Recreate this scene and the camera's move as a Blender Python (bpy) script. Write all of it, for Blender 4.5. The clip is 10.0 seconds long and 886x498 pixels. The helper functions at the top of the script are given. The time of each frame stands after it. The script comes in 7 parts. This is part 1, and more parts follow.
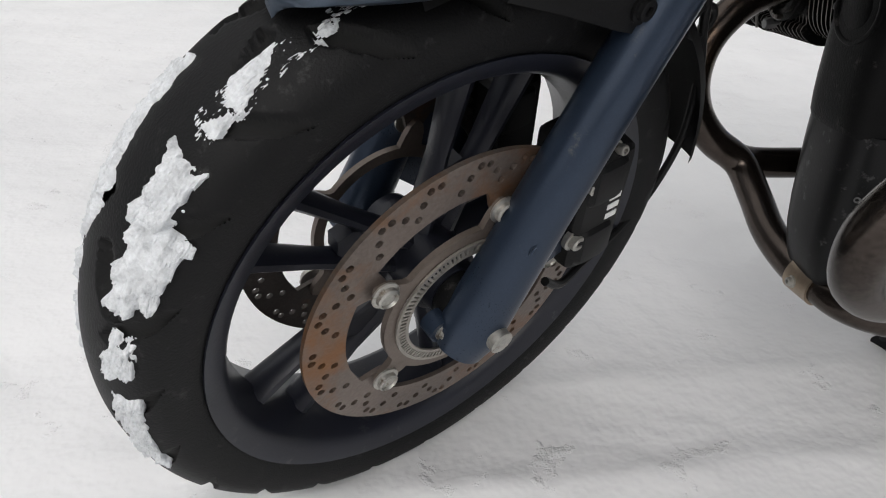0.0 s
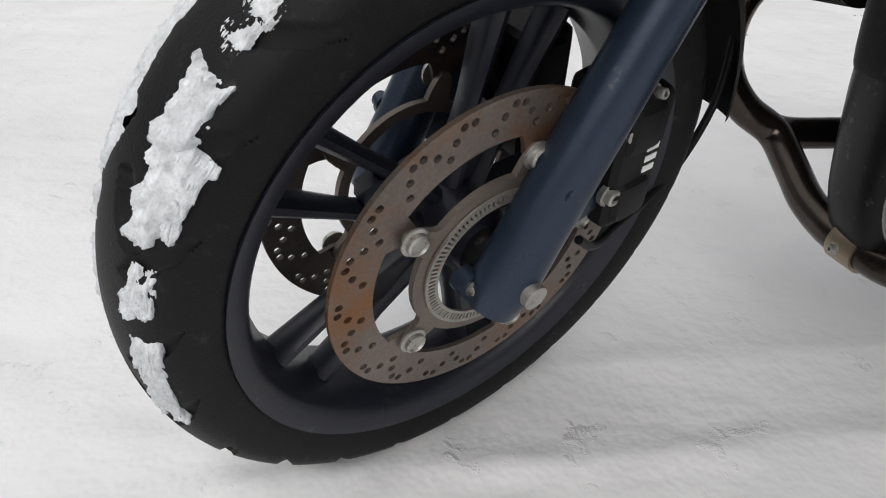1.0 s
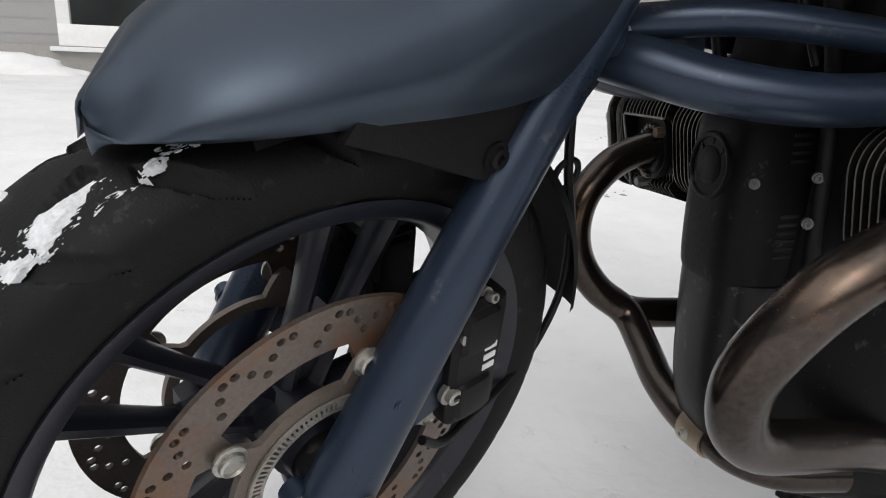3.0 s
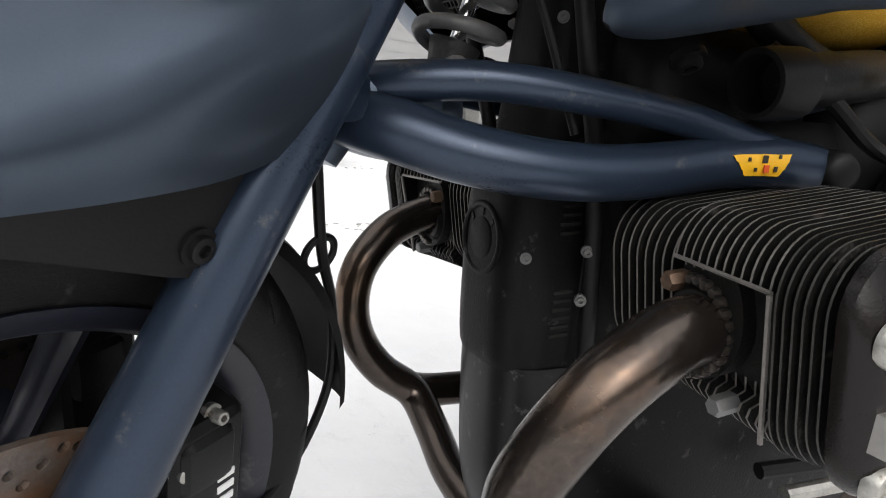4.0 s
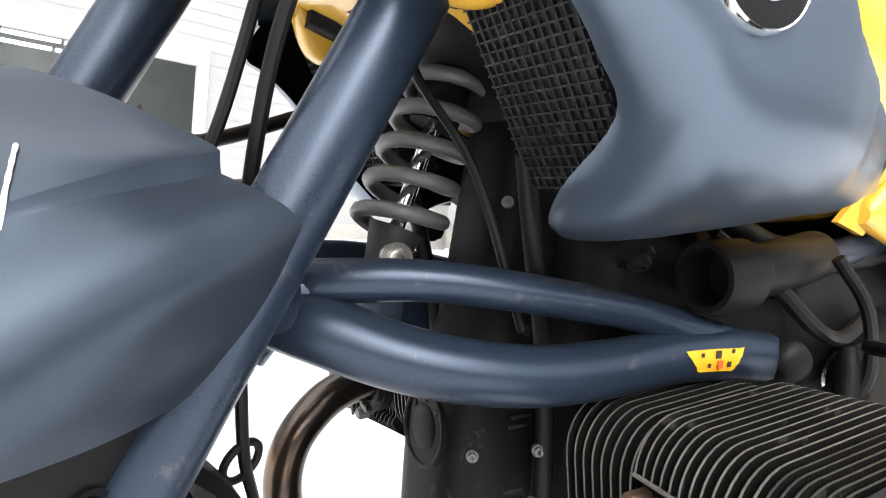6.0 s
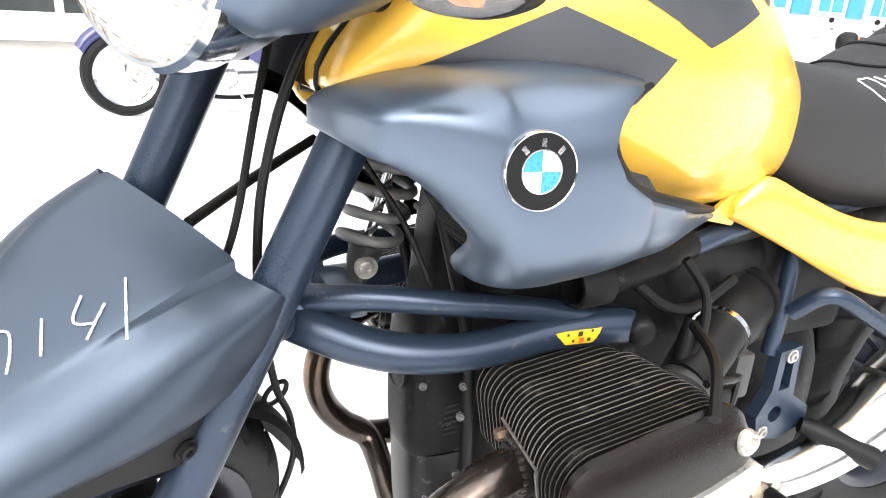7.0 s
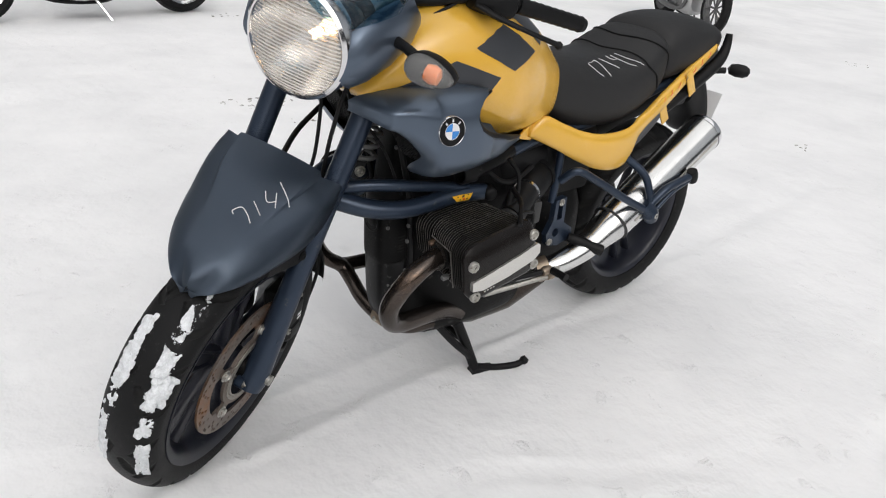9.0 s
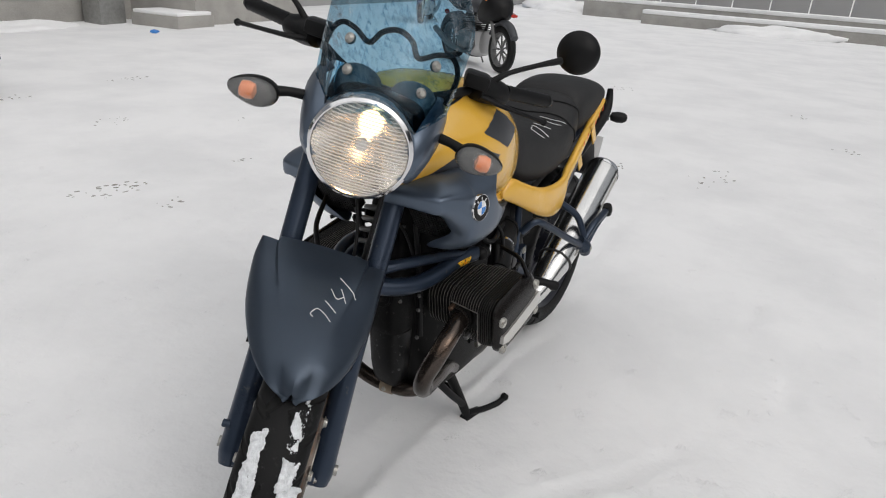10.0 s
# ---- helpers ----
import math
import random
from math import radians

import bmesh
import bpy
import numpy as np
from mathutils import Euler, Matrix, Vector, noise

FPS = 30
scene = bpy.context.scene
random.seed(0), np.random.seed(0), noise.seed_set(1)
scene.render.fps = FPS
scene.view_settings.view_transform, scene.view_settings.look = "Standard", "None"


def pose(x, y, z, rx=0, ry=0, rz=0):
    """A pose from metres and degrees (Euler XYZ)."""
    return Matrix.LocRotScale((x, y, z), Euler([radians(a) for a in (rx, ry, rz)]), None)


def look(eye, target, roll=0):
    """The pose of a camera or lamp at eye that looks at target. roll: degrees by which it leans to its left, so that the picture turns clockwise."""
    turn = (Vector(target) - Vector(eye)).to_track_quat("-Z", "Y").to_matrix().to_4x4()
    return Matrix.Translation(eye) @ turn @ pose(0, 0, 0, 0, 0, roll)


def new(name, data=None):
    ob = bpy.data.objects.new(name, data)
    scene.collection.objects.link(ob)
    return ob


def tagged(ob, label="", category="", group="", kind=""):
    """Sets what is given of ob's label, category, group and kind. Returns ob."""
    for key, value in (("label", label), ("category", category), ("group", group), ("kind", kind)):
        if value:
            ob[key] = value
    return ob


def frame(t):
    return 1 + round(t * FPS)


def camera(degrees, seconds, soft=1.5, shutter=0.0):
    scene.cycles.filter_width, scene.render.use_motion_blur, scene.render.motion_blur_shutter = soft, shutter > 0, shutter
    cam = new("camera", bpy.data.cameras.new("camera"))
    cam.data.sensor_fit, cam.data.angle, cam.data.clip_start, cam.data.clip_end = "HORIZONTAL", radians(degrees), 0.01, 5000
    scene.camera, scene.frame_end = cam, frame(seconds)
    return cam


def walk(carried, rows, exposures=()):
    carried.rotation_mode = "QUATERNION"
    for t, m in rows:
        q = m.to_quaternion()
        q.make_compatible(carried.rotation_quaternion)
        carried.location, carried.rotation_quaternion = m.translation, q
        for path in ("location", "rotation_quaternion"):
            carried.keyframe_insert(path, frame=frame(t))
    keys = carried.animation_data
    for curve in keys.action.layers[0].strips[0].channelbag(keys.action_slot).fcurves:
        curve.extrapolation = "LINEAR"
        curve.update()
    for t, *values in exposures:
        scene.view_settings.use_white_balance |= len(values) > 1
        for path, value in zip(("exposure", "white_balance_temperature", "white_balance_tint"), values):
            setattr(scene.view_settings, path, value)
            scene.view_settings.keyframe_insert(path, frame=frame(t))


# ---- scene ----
# Directions: x runs from the front wheel to the rear one, y to the machine's right, z up; the front axle stands over x = 0.
cam = camera(67.1, 10.0, soft=1.1)
PATH = [
    (0, (-0.043, -0.588, 0.64), (0.168, 1.12, -0.379), 0.7),
    (0.5, (-0.05, -0.575, 0.581), (0.126, 1.173, -0.374), -1.5),
    (1, (-0.06, -0.592, 0.576), (0.121, 1.148, -0.395), 0.0),
    (1.5, (-0.056, -0.598, 0.579), (0.099, 1.149, -0.383), -0.6),
    (2, (-0.049, -0.593, 0.581), (0.112, 1.167, -0.355), -0.9),
    (2.5, (-0.031, -0.583, 0.602), (0.238, 1.234, -0.19), 0.7),
    (3, (0.012, -0.57, 0.623), (0.457, 1.29, 0.035), 2.8),
    (3.2, (0.039, -0.556, 0.629), (0.612, 1.293, 0.125), 3.3),
    (4.3, (0.11, -0.472, 0.635), (1.11, 1.213, 0.232), 5.2),
    (4.5, (0.113, -0.462, 0.638), (1.132, 1.219, 0.267), 5.7),
    (5, (0.12, -0.45, 0.666), (1.164, 1.252, 0.55), 6.5),
    (5.5, (0.128, -0.45, 0.683), (1.22, 1.224, 0.619), 5.4),
    (5.7, (0.129, -0.448, 0.685), (1.222, 1.227, 0.634), 5.3),
    (6.8, (0.104, -0.58, 0.862), (1.039, 1.099, 0.308), 3.2),
    (7, (0.118, -0.669, 0.937), (0.994, 1.001, 0.272), 3.5),
    (7.5, (0.083, -0.913, 1.073), (0.924, 0.714, 0.27), 3.5),
    (8, (-0.086, -1.164, 1.19), (0.888, 0.375, 0.363), 2.6),
    (8.5, (-0.245, -1.26, 1.222), (0.842, 0.167, 0.339), 3.9),
    (9, (-0.45, -1.21, 1.242), (0.743, 0.094, 0.307), 5.7),
    (9.2, (-0.546, -1.138, 1.241), (0.651, 0.165, 0.309), 6.1),
    (9.5, (-0.699, -1.049, 1.27), (0.735, 0.059, 0.424), 5.1),
    (10, (-0.865, -0.882, 1.326), (0.741, 0.016, 0.542), 3.8),
]
EXPOSURES = [(0.0, 0.04), (2.0, 0.04), (2.6, 0.10), (3.2, 0.24), (4.3, 0.80), (4.7, 0.92), (5.2, 1.36), (5.7, 1.63), (7.0, 2.06), (7.5, 1.84), (8.0, 1.08), (8.5, 0.38), (9.0, 0.12), (10.0, -0.15)]
walk(cam, [(t, look(eye, target, roll)) for t, eye, target, roll in PATH], EXPOSURES)

# ---- light: a bright overcast winter sky ----
world = bpy.data.worlds.new("overcast_sky")
scene.world = world
world.use_nodes = True
wn, wl = world.node_tree.nodes, world.node_tree.links
wn.clear()
sky = wn.new("ShaderNodeTexSky")
sky.sky_type, sky.sun_disc = "NISHITA", False
sky.sun_elevation, sky.sun_rotation = radians(38), radians(200)
sky.air_density, sky.dust_density = 1.0, 4.0
hue = wn.new("ShaderNodeHueSaturation")
hue.inputs["Saturation"].default_value = 0.25
bg = wn.new("ShaderNodeBackground")
bg.inputs["Strength"].default_value = 0.09
out = wn.new("ShaderNodeOutputWorld")
wl.new(sky.outputs[0], hue.inputs["Color"])
wl.new(hue.outputs[0], bg.inputs["Color"])
wl.new(bg.outputs[0], out.inputs["Surface"])
sun = new("sun", bpy.data.lights.new("sun", "SUN"))
sun.data.energy, sun.data.angle, sun.data.color = 1.5, radians(100), (1.0, 0.985, 0.965)
sun.matrix_world = look((0, 0, 20), (4.0, 1.5, 0))


# ---- materials ----
def node_mat(name, base, rough=0.5, metal=0.0, vary=0.15, scale=8.0, bump=0.1, fine=120.0, coat=0.0, spots=None, rvary=0.12, ior=1.5, island=0.0):
    """A surface with broad stains and fine grain: base colour, roughness and relief vary at two scales. spots: (colour, scale, amount) of dirt or rust."""
    m = bpy.data.materials.new(name)
    m.use_nodes = True
    n, l = m.node_tree.nodes, m.node_tree.links
    p = n["Principled BSDF"]
    co = n.new("ShaderNodeTexCoord")
    broad, grain = n.new("ShaderNodeTexNoise"), n.new("ShaderNodeTexNoise")
    broad.inputs["Scale"].default_value, broad.inputs["Detail"].default_value = scale, 5
    grain.inputs["Scale"].default_value, grain.inputs["Detail"].default_value = fine, 3
    for t in (broad, grain):
        l.new(co.outputs["Object"], t.inputs["Vector"])
    mixn = n.new("ShaderNodeMix")
    mixn.data_type = "FLOAT"
    mixn.inputs[0].default_value = 0.4
    l.new(broad.outputs["Fac"], mixn.inputs[2]), l.new(grain.outputs["Fac"], mixn.inputs[3])
    ramp = n.new("ShaderNodeValToRGB")
    lo, hi = [c * (1 - vary) for c in base], [min(1, c * (1 + vary)) for c in base]
    ramp.color_ramp.elements[0].position, ramp.color_ramp.elements[1].position = 0.32, 0.68
    ramp.color_ramp.elements[0].color, ramp.color_ramp.elements[1].color = (*lo, 1), (*hi, 1)
    l.new(mixn.outputs[0], ramp.inputs[0])
    colour = ramp.outputs[0]
    if spots:
        tint, size, amount = spots
        sp, sr = n.new("ShaderNodeTexNoise"), n.new("ShaderNodeValToRGB")
        sp.inputs["Scale"].default_value, sp.inputs["Detail"].default_value, sp.inputs["Roughness"].default_value = size, 8, 0.7
        l.new(co.outputs["Object"], sp.inputs["Vector"])
        sr.color_ramp.elements[0].position, sr.color_ramp.elements[1].position = 0.62 - amount * 0.3, 0.74 - amount * 0.2
        l.new(sp.outputs["Fac"], sr.inputs[0])
        cm = n.new("ShaderNodeMix")
        cm.data_type = "RGBA"
        l.new(sr.outputs[0], cm.inputs[0]), l.new(colour, cm.inputs[6])
        cm.inputs[7].default_value = (*tint, 1)
        colour = cm.outputs[2]
    if island:
        oi, hv, mm = n.new("ShaderNodeObjectInfo"), n.new("ShaderNodeHueSaturation"), n.new("ShaderNodeMapRange")
        mm.inputs[3].default_value, mm.inputs[4].default_value = 1 - island, 1 + island
        l.new(oi.outputs["Random"], mm.inputs[0]), l.new(mm.outputs[0], hv.inputs["Value"]), l.new(colour, hv.inputs["Color"])
        colour = hv.outputs[0]
    l.new(colour, p.inputs["Base Color"])
    rr = n.new("ShaderNodeMapRange")
    rr.inputs[3].default_value, rr.inputs[4].default_value = max(0.02, rough - rvary), min(1, rough + rvary)
    l.new(mixn.outputs[0], rr.inputs[0]), l.new(rr.outputs[0], p.inputs["Roughness"])
    p.inputs["Metallic"].default_value, p.inputs["Coat Weight"].default_value, p.inputs["IOR"].default_value = metal, coat, ior
    if bump:
        bn = n.new("ShaderNodeBump")
        bn.inputs["Strength"].default_value, bn.inputs["Distance"].default_value = bump, 0.002
        l.new(grain.outputs["Fac"], bn.inputs["Height"]), l.new(bn.outputs[0], p.inputs["Normal"])
    return m


def see_through(name, tint, rough=0.03, milky=0.0):
    """Clear or tinted thin plastic: gloss over a tinted see-through layer; milky: share of light that it scatters."""
    m = bpy.data.materials.new(name)
    m.use_nodes = True
    n, l = m.node_tree.nodes, m.node_tree.links
    n.clear()
    o, mx, tr, gl, fr = (n.new(k) for k in ("ShaderNodeOutputMaterial", "ShaderNodeMixShader", "ShaderNodeBsdfTransparent", "ShaderNodeBsdfGlossy", "ShaderNodeFresnel"))
    tr.inputs[0].default_value, gl.inputs["Roughness"].default_value = (*tint, 1), rough
    ns, bp = n.new("ShaderNodeTexNoise"), n.new("ShaderNodeBump")
    ns.inputs["Scale"].default_value, bp.inputs["Strength"].default_value = 30, 0.04
    l.new(ns.outputs["Fac"], bp.inputs["Height"]), l.new(bp.outputs[0], gl.inputs["Normal"])
    fr.inputs[0].default_value = 1.45
    under = tr.outputs[0]
    if milky:
        mk, df = n.new("ShaderNodeMixShader"), n.new("ShaderNodeBsdfDiffuse")
        df.inputs[0].default_value, mk.inputs[0].default_value = (0.85, 0.85, 0.84, 1), milky
        l.new(under, mk.inputs[1]), l.new(df.outputs[0], mk.inputs[2])
        under = mk.outputs[0]
    l.new(fr.outputs[0], mx.inputs[0]), l.new(under, mx.inputs[1]), l.new(gl.outputs[0], mx.inputs[2]), l.new(mx.outputs[0], o.inputs[0])
    return m


M = dict(
    slate=node_mat("slate_blue_satin_paint", (0.099, 0.127, 0.170), 0.34, 0.68, 0.08, 3, 0.010, 900, coat=0.10),
    forkblue=node_mat("slate_blue_fork_paint", (0.024, 0.037, 0.062), 0.30, 0.45, 0.16, 6, 0.05, 600, spots=((0.10, 0.10, 0.10), 40, 0.05)),
    yellow=node_mat("yellow_gloss_paint", (0.74, 0.425, 0.055), 0.26, 0.0, 0.05, 4, 0.03, 700, coat=0.5),
    decal=node_mat("dark_grey_decal", (0.045, 0.048, 0.055), 0.42, 0.2, 0.10, 12, 0.05, 500),
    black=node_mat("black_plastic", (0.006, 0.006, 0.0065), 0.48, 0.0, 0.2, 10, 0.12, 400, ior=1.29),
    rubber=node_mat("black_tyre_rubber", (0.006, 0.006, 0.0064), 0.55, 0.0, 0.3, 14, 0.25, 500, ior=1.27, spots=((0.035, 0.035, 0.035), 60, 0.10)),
    # tyre rubber made darker: the shade inside cuts and slots, as colour
    groove=node_mat("shaded_groove_rubber", (0.003, 0.003, 0.003), 0.9, 0.0, 0.2, 14, 0.2, 500),
    rim=node_mat("dark_blue_grey_rim_paint", (0.013, 0.0145, 0.023), 0.38, 0.12, 0.2, 10, 0.08, 400, spots=((0.06, 0.06, 0.06), 30, 0.06)),
    rust=node_mat("rusted_disc_steel", (0.17, 0.140, 0.122), 0.42, 0.6, 0.28, 10, 0.25, 260, spots=((0.21, 0.098, 0.040), 7, 0.47)),
    # far front disc: stained steel, darkened in colour for the shade it stands in
    darkdisc=node_mat("shaded_stained_disc_steel", (0.060, 0.050, 0.045), 0.45, 0.5, 0.3, 10, 0.25, 260, spots=((0.13, 0.07, 0.035), 8, 0.2)),
    carrier=node_mat("bronze_disc_carrier", (0.17, 0.14, 0.12), 0.45, 0.6, 0.2, 14, 0.12, 300),
    ring=node_mat("grey_sensor_ring_steel", (0.34, 0.32, 0.29), 0.45, 0.8, 0.2, 20, 0.1, 300),
    steel=node_mat("worn_bolt_steel", (0.42, 0.41, 0.38), 0.42, 0.85, 0.25, 60, 0.15, 400, spots=((0.13, 0.09, 0.06), 90, 0.15)),
    chrome=node_mat("chrome_plating", (0.78, 0.78, 0.79), 0.12, 1.0, 0.06, 10, 0.02, 300, rvary=0.05),
    polished=node_mat("polished_steel_silencer", (0.70, 0.70, 0.69), 0.2, 1.0, 0.08, 12, 0.03, 250, rvary=0.08),
    exhaust=node_mat("heat_tinted_exhaust_steel", (0.066, 0.054, 0.047), 0.24, 0.88, 0.5, 7, 0.05, 200, spots=((0.15, 0.10, 0.07), 6, 0.26)),
    beads=node_mat("burnt_weld_steel", (0.055, 0.048, 0.043), 0.35, 0.7, 0.4, 60, 0.2, 300),
    rustnut=node_mat("rusty_nut_steel", (0.12, 0.075, 0.05), 0.55, 0.5, 0.4, 60, 0.3, 300),
    clamp=node_mat("tan_clamp_steel", (0.36, 0.29, 0.22), 0.4, 0.8, 0.2, 20, 0.1, 250),
    engine=node_mat("dark_grey_engine_casting", (0.0065, 0.0065, 0.0067), 0.44, 0.05, 0.25, 14, 0.22, 500, ior=1.20, spots=((0.06, 0.057, 0.054), 45, 0.10)),
    lowcase=node_mat("satin_black_case_paint", (0.009, 0.009, 0.0095), 0.34, 0.08, 0.2, 10, 0.08, 500, ior=1.28, spots=((0.10, 0.10, 0.10), 60, 0.08)),
    castdark=node_mat("dull_grey_casting", (0.045, 0.045, 0.046), 0.5, 0.4, 0.25, 18, 0.25, 300),
    fin=node_mat("black_fin_casting", (0.007, 0.0067, 0.0064), 0.5, 0.08, 0.2, 14, 0.3, 500, ior=1.27, spots=((0.08, 0.075, 0.07), 30, 0.12)),
    edgedark=node_mat("worn_black_fin_edge", (0.045, 0.043, 0.041), 0.5, 0.3, 0.3, 30, 0.2, 500),
    finedge=node_mat("bare_fin_edge", (0.17, 0.16, 0.15), 0.5, 0.5, 0.3, 30, 0.2, 500),
    cover=node_mat("black_valve_cover_paint", (0.007, 0.0055, 0.005), 0.26, 0.0, 0.2, 10, 0.10, 600, ior=1.33),
    guard=node_mat("polished_cover_strip", (0.66, 0.65, 0.62), 0.3, 0.9, 0.08, 14, 0.06, 250),
    spring=node_mat("grey_spring_paint", (0.13, 0.13, 0.13), 0.45, 0.25, 0.15, 14, 0.15, 300),
    alu=node_mat("grey_cast_aluminium", (0.30, 0.30, 0.29), 0.5, 0.7, 0.2, 18, 0.25, 300),
    seat=node_mat("black_seat_vinyl", (0.016, 0.016, 0.017), 0.6, 0.0, 0.12, 10, 0.3, 900, ior=1.4),
    sticker=node_mat("yellow_warning_sticker", (0.85, 0.46, 0.02), 0.4, 0.0, 0.05, 20, 0.02, 300),
    orange=node_mat("orange_print", (0.75, 0.10, 0.02), 0.45, 0.0, 0.05, 20, 0.02, 300),
    ink=node_mat("dark_print", (0.03, 0.025, 0.02), 0.5, 0.0, 0.05, 20, 0.02, 300),
    white=node_mat("white_paint", (0.80, 0.80, 0.80), 0.35, 0.0, 0.04, 20, 0.02, 300),
    blue=node_mat("bright_blue_enamel", (0.03, 0.22, 0.62), 0.3, 0.0, 0.05, 20, 0.02, 300, coat=0.4),
    chalk=node_mat("white_wax_crayon", (0.72, 0.73, 0.74), 0.8, 0.0, 0.15, 60, 0.3, 700),
    reflector=node_mat("mirror_reflector", (0.86, 0.85, 0.82), 0.16, 1.0, 0.05, 20, 0.02, 300, rvary=0.05),
    amber=node_mat("amber_bulb", (0.90, 0.26, 0.06), 0.3, 0.0, 0.05, 20, 0.02, 300),
    lens=see_through("clear_ribbed_plastic", (0.97, 0.97, 0.97), 0.06, 0.20),
    lens_milk=see_through("frosted_ribbed_plastic", (0.99, 0.98, 0.97), 0.08, 0.15),
    lens_rib=see_through("moulded_lens_ribs", (0.97, 0.97, 0.97), 0.08, 0.45),
    tint=see_through("blue_tinted_screen", (0.30, 0.52, 0.66), 0.04),
    glass=see_through("window_glass", (0.72, 0.76, 0.78), 0.03),
    radiator=node_mat("oil_cooler_core", (0.022, 0.022, 0.022), 0.5, 0.5, 0.3, 30, 0.4, 400, spots=((0.10, 0.10, 0.10), 120, 0.25)),
    tail=node_mat("red_tail_lens", (0.35, 0.01, 0.01), 0.25, 0.0, 0.05, 20, 0.02, 300),
    wall=node_mat("grey_metal_siding", (0.33, 0.33, 0.33), 0.6, 0.1, 0.06, 0.6, 0.05, 40),
    conc=node_mat("grey_concrete", (0.33, 0.32, 0.30), 0.85, 0.0, 0.18, 3, 0.4, 60),
    frost=node_mat("icy_snow_crust", (0.70, 0.72, 0.74), 0.5, 0.0, 0.22, 90, 0.7, 420),
    navy=node_mat("navy_gloss_paint", (0.02, 0.022, 0.09), 0.25, 0.1, 0.1, 6, 0.03, 400, coat=0.4),
    red=node_mat("red_gloss_paint", (0.45, 0.03, 0.02), 0.3, 0.0, 0.1, 6, 0.03, 400, coat=0.4),
    silver=node_mat("silver_paint", (0.45, 0.45, 0.45), 0.35, 0.6, 0.1, 6, 0.03, 400),
)


# ---- mesh helpers ----
def empty(name, at, label, category, group="", kind=""):
    ob = new(name)
    ob.location, ob.empty_display_size = at, 0.1
    bpy.context.view_layer.update()
    return tagged(ob, label, category, group, kind)


def finish(bm, sharp=35.0):
    bmesh.ops.recalc_face_normals(bm, faces=bm.faces)
    for f in bm.faces:
        f.smooth = True
    for e in bm.edges:
        if len(e.link_faces) == 2 and e.calc_face_angle(0) > radians(sharp):
            e.smooth = False
    return bm


def part(name, bm, material, parent=None, label="", xf=None, sharp=35.0, category="", kind="", group=""):
    """One mesh object, under a thing or a part; its vertices are in world places (xf brings them there)."""
    if xf is not None:
        bm.transform(xf)
    finish(bm, sharp)
    me = bpy.data.meshes.new(name)
    bm.to_mesh(me)
    bm.free()
    for mt in material if isinstance(material, (list, tuple)) else [material]:
        me.materials.append(M[mt] if isinstance(mt, str) else mt)
    ob = new(name, me)
    if parent is not None:
        ob.parent = parent
        ob.matrix_parent_inverse = parent.matrix_world.inverted()
    return tagged(ob, label, category, group, kind)


def curve_points(pts, per=6, closed=False):
    """A smooth line through the given points (Catmull-Rom)."""
    p = [Vector(q) for q in pts]
    n, res = len(p), []
    for i in range(n if closed else n - 1):
        a, b = p[i], p[(i + 1) % n]
        z = p[i - 1] if (i or closed) else 2 * a - b
        c = p[(i + 2) % n] if (i + 2 < n or closed) else 2 * b - a
        for k in range(per):
            t = k / per
            res.append(0.5 * (2 * a + (b - z) * t + (2 * z - 5 * a + 4 * b - c) * t * t + (3 * a - z - 3 * b + c) * t**3))
    return res if closed else res + [p[-1]]


def tube(pts, r, n=12, per=6, closed=False, bm=None, flat=None, cap=True):
    """A round bar along a smooth line; r: one radius or one for each given point; flat: (width factor, direction)."""
    bm = bm or bmesh.new()
    line = curve_points(pts, per, closed) if per > 1 else [Vector(q) for q in pts]
    rs = [r] * len(line)
    if isinstance(r, (list, tuple)):
        rs = list(np.interp(np.linspace(0, len(r) - 1, len(line)), range(len(r)), r))
    rings, up = [], None
    for i, q in enumerate(line):
        d = (line[(i + 1) % len(line)] - line[i - 1]) if (closed or 0 < i < len(line) - 1) else (line[1] - line[0] if i == 0 else line[-1] - line[-2])
        d.normalize()
        if up is None:
            up = d.orthogonal().normalized()
        up = (up - d * up.dot(d)).normalized()
        side = d.cross(up)
        ring = []
        for k in range(n):
            a = 2 * math.pi * k / n
            o = (up * math.cos(a) + side * math.sin(a)) * rs[i]
            if flat:
                ax = Vector(flat[1]).normalized()
                o += ax * o.dot(ax) * (flat[0] - 1)
            ring.append(bm.verts.new(q + o))
        rings.append(ring)
    skin(bm, rings, closed, cap)
    return bm


def skin(bm, rings, closed=False, cap=True):
    m = len(rings)
    for i in range(m if closed else m - 1):
        a, b = rings[i], rings[(i + 1) % m]
        for k in range(len(a)):
            bm.faces.new((a[k], a[(k + 1) % len(a)], b[(k + 1) % len(a)], b[k]))
    if cap and not closed:
        bm.faces.new(rings[0][::-1]), bm.faces.new(rings[-1])


def loft(sections, bm=None, cap=True):
    """A skin over rings of points, one after the other."""
    bm = bm or bmesh.new()
    skin(bm, [[bm.verts.new(q) for q in s] for s in sections], False, cap)
    return bm


